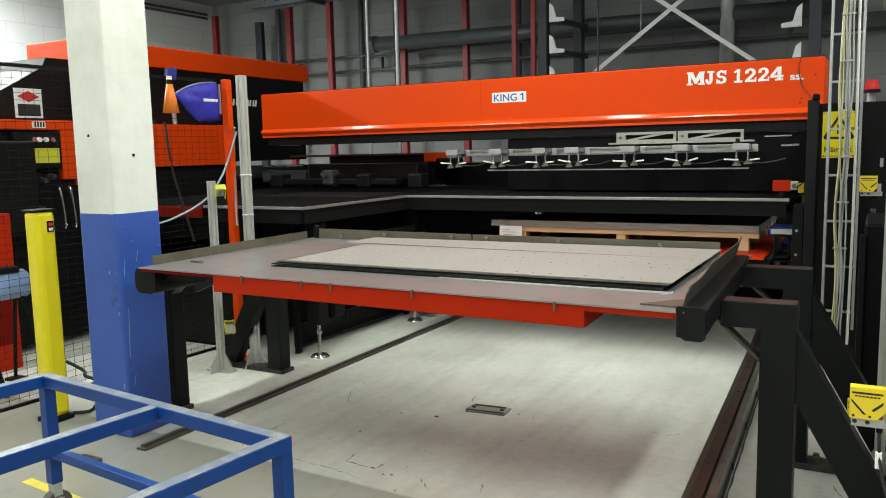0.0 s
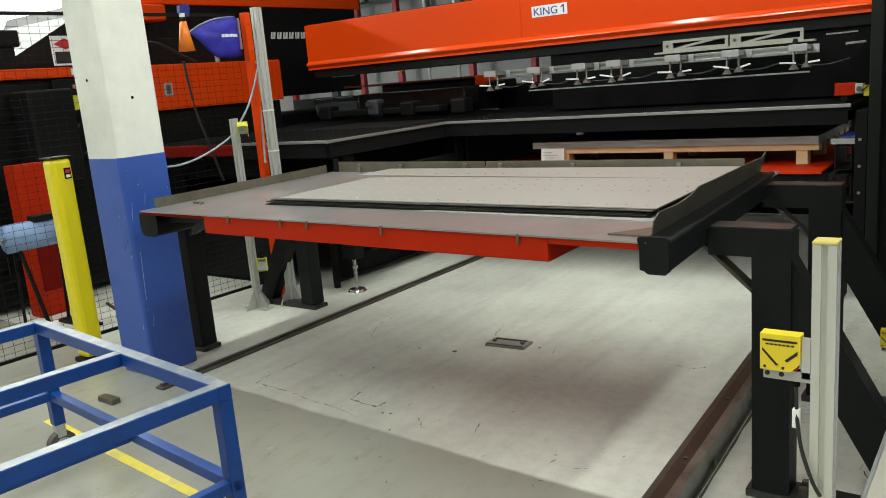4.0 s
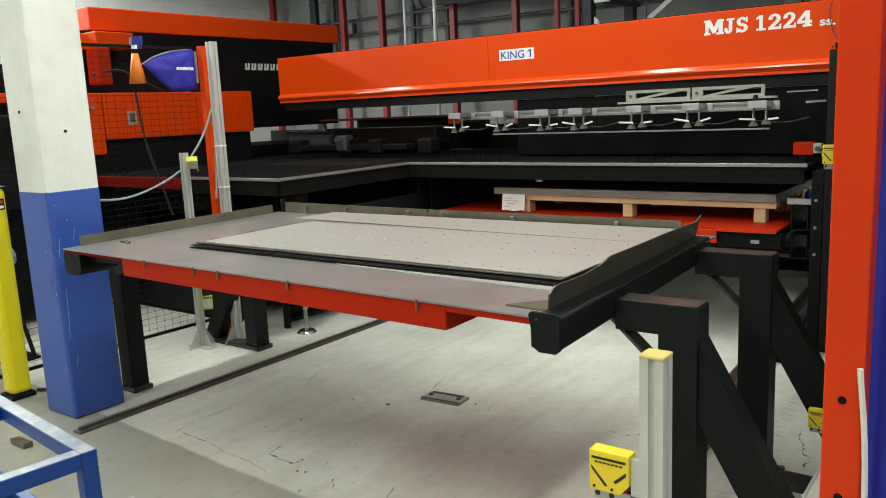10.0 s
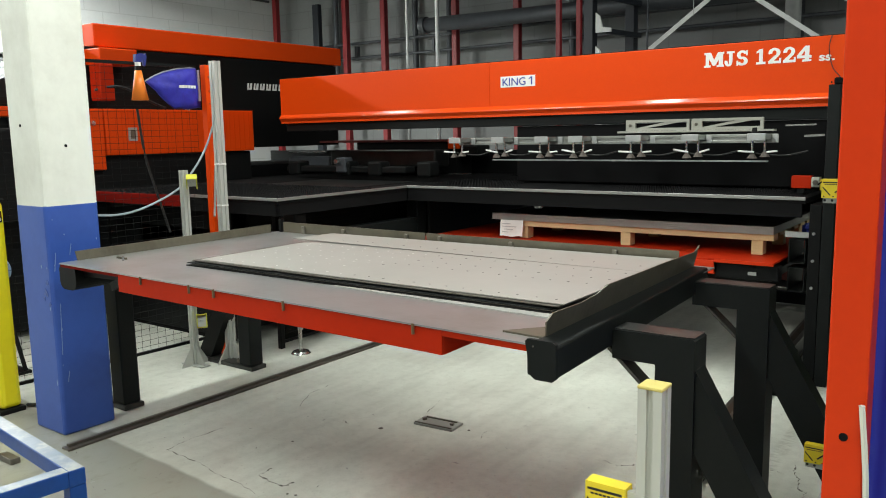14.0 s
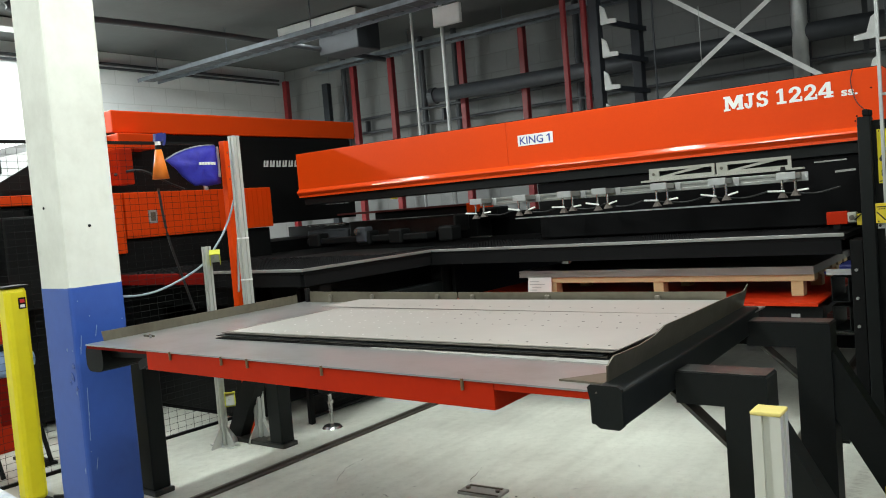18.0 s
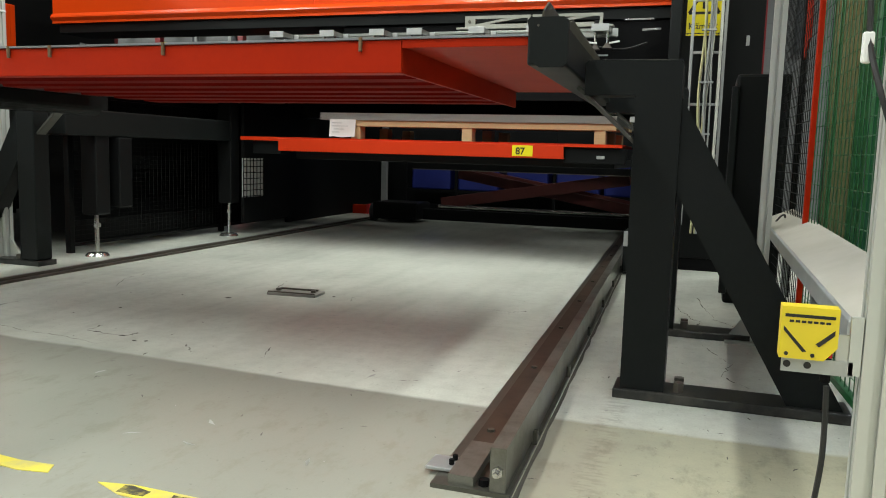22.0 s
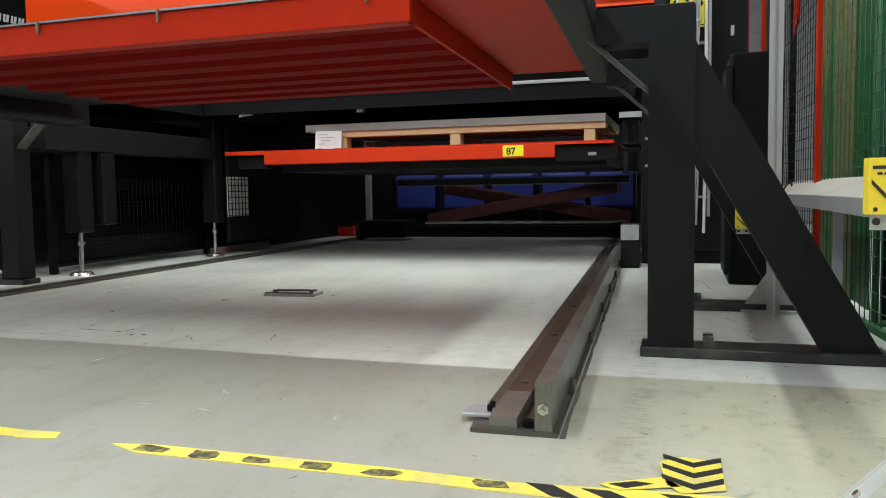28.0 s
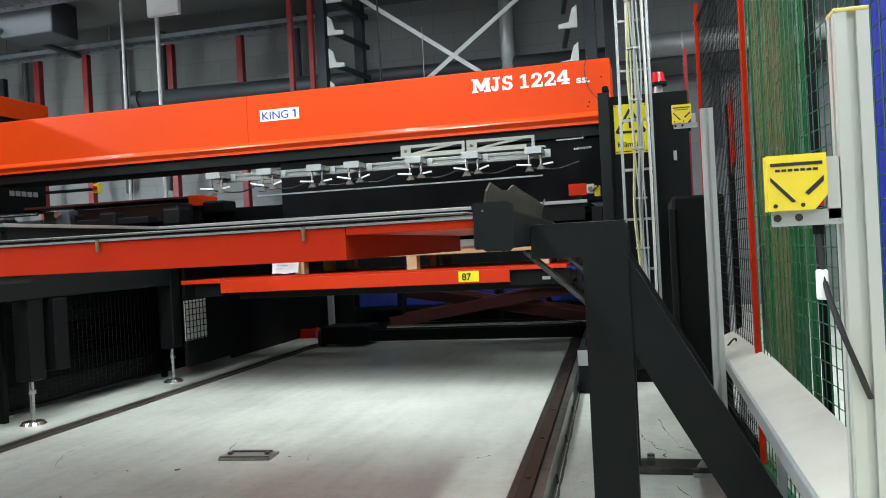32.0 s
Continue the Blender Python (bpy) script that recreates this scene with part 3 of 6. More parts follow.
part("edge_bar", box(B(), -0.12, 0.12, -0.060, -0.050, 0.014, 0.020, 0.002, mm), DARKSTEEL, plate)
for s in (-0.09, 0.09):
    part("bolt", cyl(B(), mm @ Vector((s, 0, 0.014)), mm @ Vector((s, 0, 0.026)), 0.013, 6), DARKSTEEL, plate)

# floor tape: yellow strip with the black bars worn off in stretches
WORNINK = material("worn_black_print", (0.045, 0.042, 0.032), 0.6, 0, 0.3, 60, 45, (0.50, 0.42, 0.07), 0.75, 0.05)
tape = thing("floor_tape", (-0.6, 1.53, 0), "worn yellow and black hazard tape on the floor", "tape")
part("strip", prism(B(), [(-1.08, 1.56), (-1.0, 1.575), (-0.54, 1.567), (-0.29, 1.551), (-0.05, 1.571), (0.18, 1.577), (0.19, 1.535), (-0.04, 1.514), (-0.19, 1.502), (-0.43, 1.513), (-1.0, 1.526)], "z", 0.0, 0.0015), TAPEY, tape)
part("strip", prism(B(), [(-3.4, 1.78), (-1.32, 1.59), (-1.23, 1.596), (-1.21, 1.559), (-1.28, 1.546), (-3.4, 1.725)], "z", 0.0, 0.0015), TAPEY, tape)
random.seed(5)
for i, x in enumerate((-1.02, -0.90, -0.79, -0.67, -0.55, -0.36, -0.27, -0.18, -0.06, 0.06, 0.13)):
    y0 = 1.527 - 0.02 * (x + 1.0) if x < -0.3 else 1.503 + 0.06 * (x + 0.25)
    w = 0.03 if x < -0.35 else 0.045
    j = random.uniform(-0.008, 0.008)
    top = 0.045 if x > -0.35 else random.uniform(0.028, 0.042)
    if x < -0.35:
        w, n_ = random.uniform(0.055, 0.075), 9
        pts = [(x + 0.035 + w * 0.5 * (1 + random.uniform(-0.25, 0.15)) * math.copysign(abs(math.cos(k * 6.283 / n_ + 0.3)) ** 0.5, math.cos(k * 6.283 / n_ + 0.3)), y0 + 0.021 + top * 0.52 * (1 + random.uniform(-0.35, 0.1)) * math.copysign(abs(math.sin(k * 6.283 / n_ + 0.3)) ** 0.5, math.sin(k * 6.283 / n_ + 0.3))) for k in range(n_)]
    else:
        pts = [(x, y0 + j + top), (x + w, y0 + top + j), (x + w + 0.05, y0 + 0.004), (x + 0.05, y0 + 0.004)]
    part("black_bar", prism(B(), pts, "z", 0.0015, 0.0022), WORNINK if x < -0.35 else INK, tape, "worn black hazard stripe")
patch = thing("floor_arrow_patch", (-0.01, 1.66, 0), "yellow and black chevron patch stuck on the floor", "tape")
part("base", prism(B(), [(-0.064, 1.70), (-0.062, 1.712), (-0.025, 1.741), (0.01, 1.735), (0.037, 1.722), (0.04, 1.595), (-0.028, 1.566), (-0.05, 1.60)], "z", 0.0022, 0.003), TAPEY, patch)
for k in range(3):
    y = 1.585 + k * 0.052
    part("chevron", prism(B(), [(-0.058, y + 0.040), (-0.008, y), (0.038, y + 0.038), (0.038, y + 0.062), (-0.008, y + 0.024), (-0.060, y + 0.062)], "z", 0.003, 0.0036), INK, patch, "black chevron")
part("tail", prism(B(), [(-0.157, 1.577), (-0.057, 1.632), (-0.028, 1.595), (-0.123, 1.556)], "z", 0.0022, 0.003), TAPEY, patch)
part("chevron", prism(B(), [(-0.14, 1.578), (-0.10, 1.60), (-0.07, 1.596), (-0.112, 1.567)], "z", 0.003, 0.0036), INK, patch, "black chevron")


strap = thing("floor_strap", (0.01, 1.4, 0), "flat black rubber strip on the floor under the tape", "strip")
part("strip", prism(B(), [(-0.022, 1.53), (0.043, 1.53), (0.05, 1.1), (-0.015, 1.1)], "z", 0.0, 0.0012), MATTBLACK, strap)


def crack(points, w):
    cr = thing("floor_crack", (*points[0], 0), "thin dark crack in the floor paint", "crack", "floor cracks", "structure")
    bm = B()
    random.seed(int(abs(points[0][0]) * 100))
    path = []
    for (x0, y0), (x1, y1) in zip(points, points[1:]):
        for k in range(6):
            u = k / 6
            path.append((x0 + (x1 - x0) * u + random.uniform(-0.007, 0.007), y0 + (y1 - y0) * u + random.uniform(-0.007, 0.007)))
    path.append(points[-1])
    for (x0, y0), (x1, y1) in zip(path, path[1:]):
        ww = w * random.choice((0.08, 0.15, 0.25, 0.4, 0.7))
        d = Vector((x1 - x0, y1 - y0)).normalized()
        a = Vector((-d.y, d.x)) * ww
        vs = [bm.verts.new((*(Vector(p) + s * a), 0.0012)) for p, s in (((x0, y0), 1), ((x1, y1), 1), ((x1, y1), -1), ((x0, y0), -1))]
        bm.faces.new(vs)
    part("line", bm, CRACK, cr)


crack([(0.10, 3.42), (0.15, 3.28), (0.20, 3.15), (0.17, 2.98), (0.25, 2.86)], 0.0035)
crack([(0.07, 4.5), (0.11, 4.2), (0.15, 3.95), (0.24, 3.82)], 0.004)
crack([(-2.80, 3.83), (-2.79, 3.65), (-2.66, 3.45)], 0.004)
crack([(-2.763, 3.0), (-2.774, 2.71), (-2.75, 2.59), (-2.464, 2.577), (-2.29, 2.54), (-2.125, 2.536), (-1.92, 2.494)], 0.0045)
crack([(-2.111, 2.733), (-2.101, 2.639), (-1.914, 2.622), (-1.901, 2.687)], 0.009)
crack([(-1.629, 2.607), (-1.556, 2.532)], 0.004)
crack([(-1.952, 3.793), (-2.016, 3.998)], 0.004)
crack([(-0.015, 4.177), (-0.002, 4.078), (0.037, 4.02), (0.057, 3.906), (0.088, 3.891), (0.085, 3.759)], 0.006)
crack([(-0.216, 3.995), (-0.124, 4.065), (-0.048, 4.05)], 0.003)
for hx, hy, hr in ((-1.837, 2.585, 0.012), (-1.796, 2.597, 0.012), (-2.285, 3.037, 0.011), (-2.014, 3.444, 0.024), (-1.589, 3.69, 0.012)):
    spot = thing("floor_spot", (hx, hy, 0), "small dark chipped spot in the floor paint", "spot", "floor spots", "structure")
    part("chip", cyl(B(), (hx, hy, -0.004), (hx, hy, 0.0012), hr * 0.6, 7), CRACK, spot)
crack([(-0.80, 3.72), (-0.72, 3.70), (-0.66, 3.76)], 0.006)
crack([(-1.35, 2.70), (-1.30, 2.58)], 0.004)
crack([(-1.5, 3.72), (-1.47, 3.62)], 0.004)
crack([(-2.28, 3.42), (-2.22, 3.40)], 0.009)

# scuffs and dropped bits over the walked part of the floor
random.seed(21)
for name, tone, count, big in (("dark_scuff", CRACK, 115, 0.016), ("grey_scuff", PLATEGREY, 36, 0.026)):
    bm = B()
    for i in range(count):
        x, y = random.uniform(-3.2, 0.55), random.choice((random.uniform(1.1, 2.6), random.uniform(1.1, 3.6), random.uniform(1.1, 5.2)))
        a, long = random.uniform(0, 3.14), random.uniform(0.3, 1.0) * big
        u, v = Vector((math.cos(a), math.sin(a))), Vector((-math.sin(a), math.cos(a)))
        w = long * random.uniform(0.07, 0.22)
        c = Vector((x, y))
        bend = random.uniform(-0.3, 0.3) * long
        pts = [c - u * long, c - v * w + v * bend * 0.5, c + u * long * 0.6 - v * w * 0.5, c + u * long, c + u * long * 0.5 + v * w, c + v * w + v * bend]
        bm.faces.new([bm.verts.new((p.x, p.y, 0.0009)) for p in pts])
    marks = thing("floor_scuffs", (-1.3, 2.5, 0), "small dark scuff marks scattered over the floor", "scuffs", "", "stuff")
    tagged(part(name, bm, tone, marks), kind="stuff")

# ---- sheet stacking table ----
Z = 1.0
tray = thing("stacking_table", (-1.8, 3.0, 0), "steel-topped sheet stacking table with red skirt and low brown steel edges", "table")
TX0, TX1, TY0, TY1 = -3.16, -0.315, 2.240, 3.80
SKEW = 0.028
SK = Matrix(((1, 0, 0, 0), (-SKEW, 1, 0, -0.5 * SKEW), (0, 0, 1, 0), (0, 0, 0, 1)))  # the front edge runs slightly askew


def front(x, y=TY0):
    return y - SKEW * (x + 0.5)


part("top_plate", prism(B(), [(TX0, front(TX0)), (TX1, front(TX1)), (TX1, TY1), (TX0, TY1)], "z", Z - 0.006, Z), STEEL, tray, "bare worn steel top plate")
part("skirt", box(B(), -2.62, -0.695, 2.247, 2.259, 0.908, Z - 0.007, 0.002, SK), RED, tray, "red painted front skirt")
part("skirt_lip", box(B(), -2.62, -0.695, 2.259, 2.30, 0.908, 0.916, 0, SK), RED, tray)
part("skirt_end", prism(B(), [(-0.705, front(-0.70, 2.259)), (-0.695, front(-0.695, 2.259)), (-0.735, 3.72), (-0.745, 3.72)], "z", 0.908, Z - 0.007), RED, tray)
part("skirt_end", box(B(), -2.62, -2.61, 2.259, 2.50, 0.908, Z - 0.007, 0, SK), RED, tray)
part("flange", box(B(), -0.693, TX1, 2.247, 2.258, 0.972, Z - 0.007, 0.001, SK), RED, tray, "thin red front flange")
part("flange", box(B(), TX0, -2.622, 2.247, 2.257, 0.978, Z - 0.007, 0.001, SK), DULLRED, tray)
# folded deck underneath, its red darkened for shade and less red bounce
prof, y = [], 2.30
for k in range(7):
    prof += [(y, 0.917), (y + 0.10, 0.917), (y + 0.125, 0.965), (y + 0.185, 0.965)]
    y += 0.21
bm = B()
lo = [bm.verts.new((-2.612, front(-2.612, a), b)) for a, b in prof]
hi = [bm.verts.new((-0.708 - 0.028 * (a - 2.26), front(-0.7, a), b)) for a, b in prof]
for i in range(len(prof) - 1):
    bm.faces.new((lo[i], lo[i + 1], hi[i + 1], hi[i]))
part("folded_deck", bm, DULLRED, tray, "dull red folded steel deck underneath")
part("side_deck", prism(B(), [(-0.69, 2.27), (-0.34, 2.262), (-0.395, 3.72), (-0.73, 3.72)], "z", 0.974, 0.984), RED, tray)
part("side_deck", box(B(), -3.05, -2.625, 2.40, 3.78, 0.95, 0.962), BLACK, tray)
part("corner_strut", bar(B(), (-3.16, 2.42, 0.945), (-2.63, 2.40, 0.965), 0.03, 0.05), BLACK, tray)
part("corner_strut", bar(B(), (-2.86, 2.42, 0.89), (-2.66, 2.38, 0.96), 0.02, 0.04), BLACK, tray)
PEGBROWN = material("brown_peg_steel", (0.16, 0.10, 0.05), 0.5, 0.3, 0.2, 60, 20)
for x in (-2.05, -1.88, -1.45, -0.81, -2.42):
    part("peg", cyl(B(), (x, front(x), 0.964), (x, front(x), 1.0), 0.0055, 8), PEGBROWN, tray, "short brown steel peg")
# edges
CLIPSTEEL = material("clip_steel", (0.24, 0.22, 0.18), 0.35, 0.6, 0.2, 40, 12, (0.1, 0.09, 0.07), 0.5, 0.05)
part("edge_wall", prism(B(), [(2.41, Z), (3.72, Z), (3.72, Z + 0.052), (2.40, Z + 0.05)], "x", -3.155, -3.149), EDGESTEEL, tray, "brown steel edge strip")
part("edge_wall", prism(B(), [(-3.09, Z), (-1.93, Z), (-1.93, Z + 0.062), (-3.09, Z + 0.066)], "y", 3.775, 3.781), EDGESTEEL, tray, "brown steel edge strip")
part("edge_wall", prism(B(), [(-1.92, Z), (-0.47, Z), (-0.47, Z + 0.066), (-1.92, Z + 0.062)], "y", 3.775, 3.781), EDGESTEEL, tray, "brown steel edge strip")
part("corner_post", box(B(), -3.125, -3.100, 3.765, 3.79, Z, Z + 0.085, 0.002), BLACK, tray)
for x in (-2.9, -2.55, -2.06, -1.82, -1.36, -0.78):
    part("clip", box(B(), x - 0.012, x + 0.012, 3.758, 3.775, Z, Z + 0.05, 0.003), CLIPSTEEL, tray, "small bent steel clip")
bm = B()
outline = [(2.30, 0.0), (2.27, 0.062), (2.30, 0.085), (2.50, 0.078), (2.62, 0.085), (2.70, 0.105), (2.9, 0.10), (3.3, 0.095), (3.66, 0.085), (3.70, 0.11), (3.71, 0.0)]
lo = [bm.verts.new((-0.345 + 0.28 * h - 0.03 * (yy - 2.3), yy, Z + h)) for yy, h in outline]
hi = [bm.verts.new((-0.340 + 0.28 * h - 0.03 * (yy - 2.3), yy, Z + h)) for yy, h in outline]
bm.faces.new(lo)
bm.faces.new(hi)
for i in range(len(outline)):
    k = (i + 1) % len(outline)
    bm.faces.new((lo[i], lo[k], hi[k], hi[i]))
part("edge_wall", bm, EDGESTEEL, tray, "bent brown steel end sheet with a torn edge")
part("corner_flap", prism(B(), [(-0.50, 2.31), (-0.33, 2.30), (-0.33, 2.46), (-0.40, 2.43)], "z", Z, Z + 0.006), EDGESTEEL, tray, "loose bent corner flap")
part("peg", cyl(B(), (-2.93, 2.53, Z), (-2.93, 2.53, Z + 0.022), 0.006, 8), BRIGHT, tray)
part("peg", bar(B(), (-3.03, 2.56, Z + 0.006), (-2.94, 2.555, Z + 0.006), 0.010, 0.010), EDGESTEEL, tray)
# side box beams
bm = prism(B(), [(-0.345, 2.19), (-0.250, 2.19), (-0.318, 3.72), (-0.40, 3.72)], "z", 0.918, 1.012)
bmesh.ops.bevel(bm, geom=list(bm.edges), offset=0.007, segments=2, affect="EDGES", profile=0.5)
part("side_beam", bm, CHARCOAL, tray, "charcoal box beam with worn edges")
part("beam_cap", prism(B(), [(-0.345, 1.022), (-0.338, 1.03), (-0.258, 1.03), (-0.246, 1.022), (-0.246, 0.922), (-0.258, 0.912), (-0.312, 0.912), (-0.327, 0.922)], "y", 2.182, 2.196), CHARCOAL, tray, "charcoal end cap plate")
bm = box(B(), -3.24, -3.085, 2.355, 3.86, 0.853, 0.992, 0.0)
bmesh.ops.bevel(bm, geom=[e for e in bm.edges if abs(e.verts[0].co.x - e.verts[1].co.x) < 1e-5 and abs(e.verts[0].co.z - e.verts[1].co.z) < 1e-5], offset=0.045, segments=5, affect="EDGES", profile=0.5)
part("side_beam", bm, BLACK, tray, "black box beam with rounded edges")
bolt(tray, (-0.318, 2.184, 1.010), 0.003, 0.004, DARKSTEEL, (0, -1, 0))

HOLE = material("shaded_hole", (0.09, 0.088, 0.082), 0.6)
# stack of perforated sheets on it
random.seed(11)
stack = thing("sheet_stack", (-1.5, 3.1, Z), "stack of thin perforated steel sheets, slightly fanned out", "sheet metal")
SH = [(-2.50, -0.47, 2.598, 3.31), (-2.47, -0.49, 2.612, 3.35), (-2.505, -0.50, 2.606, 3.38), (-2.465, -0.48, 2.630, 3.40), (-2.49, -0.47, 2.622, 3.36), (-2.44, -0.46, 2.640, 3.37)]
STEP = 0.0052
for i, (a, b, c, d) in enumerate(SH):
    cuts = [a, b] if i == len(SH) - 1 else [a, -1.95 + 0.01 * i, -1.42 - 0.012 * i, -0.95 + 0.008 * i, b]
    z = Z + 0.0015 + i * STEP
    for x0, x1 in zip(cuts, cuts[1:]):
        j = random.uniform(-0.005, 0.005)
        # lower sheets coloured dark for the shade between the layers of steel
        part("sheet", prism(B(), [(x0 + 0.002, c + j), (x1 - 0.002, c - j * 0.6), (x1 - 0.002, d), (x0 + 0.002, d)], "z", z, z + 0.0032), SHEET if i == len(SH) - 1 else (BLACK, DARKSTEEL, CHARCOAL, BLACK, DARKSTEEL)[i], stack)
part("sheet", prism(B(), [(-2.62, 3.42), (-0.46, 3.37), (-0.46, 3.76), (-2.58, 3.70)], "z", Z + 0.027, Z + 0.031), SHEET, stack, "wide flat sheet")
part("sheet", prism(B(), [(-1.5, 2.585), (-0.44, 2.545), (-0.44, 2.60), (-1.5, 2.61)], "z", Z + 0.0005, Z + 0.003), SHEET, stack)
ztop = Z + 0.0015 + 5 * STEP + 0.0032
# holes as flat discs: white for glints on the left, dark for shade
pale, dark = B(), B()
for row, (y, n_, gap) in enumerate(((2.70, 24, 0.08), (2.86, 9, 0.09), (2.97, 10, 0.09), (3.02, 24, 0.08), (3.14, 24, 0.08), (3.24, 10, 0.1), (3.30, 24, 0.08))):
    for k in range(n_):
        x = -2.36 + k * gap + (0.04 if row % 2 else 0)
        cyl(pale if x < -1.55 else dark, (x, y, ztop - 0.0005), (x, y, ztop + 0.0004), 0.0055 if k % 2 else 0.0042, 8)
tagged(part("punched_holes", pale, WHITE, stack, "rows of small punched holes as white discs painted for their glint"), kind="stuff")
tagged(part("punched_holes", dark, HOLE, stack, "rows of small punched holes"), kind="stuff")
bm = B()
for k in range(17):
    cyl(bm, (-2.3 + k * 0.11, 3.5, Z + 0.0306), (-2.3 + k * 0.11, 3.5, Z + 0.0316), 0.005, 8)
tagged(part("punched_holes", bm, HOLE, stack, "row of small punched holes"), kind="stuff")


# support frames
DULLSTEEL = material("dull_brace_steel", (0.09, 0.088, 0.078), 0.45, 0.4, 0.2, 30, 7, (0.05, 0.05, 0.045), 0.6, 0.05)


# highlights and reflections on arm and foot tops painted as paler charcoal
WORNSHEEN = material("worn_sheen_charcoal", (0.022, 0.023, 0.022), 0.34, 0.2, 0.2, 50, 9, (0.10, 0.092, 0.078), 0.6, 0.06)


def support(name, label, x0, y0, s, stub=True, rake=True, reach=0.115):
    """An upright with a raking leg on a foot plate; s is the side to which it rakes."""
    f = thing(name, (x0, y0, 0), label, "support", "table supports")
    a, b = (x0, x0 + s * 0.125)
    if stub:
        part("upright", prism(B(), [(x0 - s * reach, 0.88), (x0 - s * reach, 0.970), (x0 - s * (reach - 0.006), 0.976), (x0 + s * 0.119, 0.976), (x0 + s * 0.125, 0.970), (x0 + s * 0.125, 0.03), (x0, 0.03), (x0, 0.88)], "y", y0, y0 + 0.11), CHARCOAL, f)
    else:
        part("upright", box(B(), min(a, b), max(a, b), y0, y0 + 0.11, 0.03, 0.9, 0.008), CHARCOAL, f)
    rake and part("raking_leg", prism(B(), [(x0 + s * 0.12, 0.62), (x0 + s * 0.12, 0.885), (x0 + s * 0.60, 0.03), (x0 + s * 0.455, 0.03)], "y", y0 + 0.012, y0 + 0.10), CHARCOAL, f)
    part("foot_plate", box(B(), min(x0 - s * 0.02, x0 + s * (0.62 if rake else 0.15)), max(x0 - s * 0.02, x0 + s * (0.62 if rake else 0.15)), y0 - 0.01, y0 + 0.12, 0.0, 0.03, 0.004), WORNSHEEN, f, "worn charcoal foot plate with a painted greyish brown sheen")
    if stub:
        part("arm_plate", box(B(), x0 - reach + 0.004, x0 + 0.122, y0 + 0.006, y0 + 0.104, 0.977, 0.980, 0.001), WORNSHEEN, f, "paler top strip painted for the arm's highlights")
    part("knee_brace", bar(B(), (x0 - s * 0.17, y0 + 0.055, 0.905), (x0 + s * 0.01, y0 + 0.055, 0.74), 0.065, 0.012, 0.002), DULLSTEEL, f, "worn flat steel brace")
    for x, y in ((0.165, 0.03), (0.52, 0.03), (0.165, 0.085)) if rake else ():
        bolt(f, (x0 + s * x, y0 + y, 0.03), 0.016, 0.028, DARKSTEEL)
    return f


support("support_frame", "charcoal painted steel support frame with a raking leg", -0.122, 2.61, 1, reach=0.145)
support("support_frame", "charcoal painted steel support frame with a raking leg", -0.135, 3.53, 1, reach=0.185)
support("support_frame", "black painted steel support frame beside the column", -3.50, 2.815, -1, False, False)
support("support_frame", "black painted steel support frame with a raking leg", -3.48, 3.77, -1, False)

# ---- brush table of the press ----
bed = thing("brush_table", (-2, 6.2, 0), "black brush-topped sheet table of the punch press with steel edge", "machine table")
# top and wing run back beyond what is seen, to shade the floor
part("table_top", box(B(), -3.43, -0.30, 5.49, 7.15, 1.145, 1.178, 0.003), MATTBLACK, bed)
part("table_wing", box(B(), -6.1, -3.432, 4.04, 8.6, 1.145, 1.178, 0.003), MATTBLACK, bed)
part("edge_rail", box(B(), -3.43, -0.30, 5.478, 5.490, 1.166, 1.188, 0.003), EDGERAIL, bed, "bright steel edge rail")
part("edge_rail", box(B(), -3.432, -3.42, 4.04, 5.478, 1.166, 1.188, 0.003), EDGERAIL, bed, "bright steel edge rail")
part("edge_rail", box(B(), -4.42, -3.42, 4.028, 4.04, 1.166, 1.188, 0.003), EDGERAIL, bed, "bright steel edge rail")
part("steel_plate", box(B(), -4.9, -3.75, 5.2, 6.0, 1.178, 1.182), CHARCOAL, bed, "smooth dark plate")
part("front_apron", box(B(), -3.43, -0.32, 5.492, 5.52, 1.06, 1.150), MATTBLACK, bed)
part("side_apron", box(B(), -3.46, -3.434, 4.06, 5.49, 1.06, 1.150), MATTBLACK, bed)
part("front_apron", box(B(), -5.5, -3.46, 4.045, 4.06, 1.06, 1.150), MATTBLACK, bed)


def bristles(x0, x1, y0, y1, step):
    vs, fs = [], []
    nx, ny = int((x1 - x0) / step), int((y1 - y0) / step)
    for i in range(nx):
        for j in range(ny):
            x, y = x0 + (i + 0.5) * step, y0 + (j + 0.5 * (1 + i % 2)) * step
            k, r = len(vs), 0.011
            vs += [(x - r, y - r, 1.178), (x + r, y - r, 1.178), (x + r, y + r, 1.178), (x - r, y + r, 1.178), (x, y, 1.196)]
            fs += [(k, k + 1, k + 4), (k + 1, k + 2, k + 4), (k + 2, k + 3, k + 4), (k + 3, k, k + 4)]
    me = bpy.data.meshes.new("bristles")
    me.from_pydata([Vector(v) - ORIGIN[bed] for v in vs], [], fs)
    me.materials.append(MATTBLACK)
    ob = new("bristles", me)
    ob.parent = bed
    tagged(ob, "rows of short black brush tufts", kind="stuff")


bristles(-3.41, -0.32, 5.50, 6.4, 0.045)
bristles(-5.5, -3.45, 4.05, 5.15, 0.045)
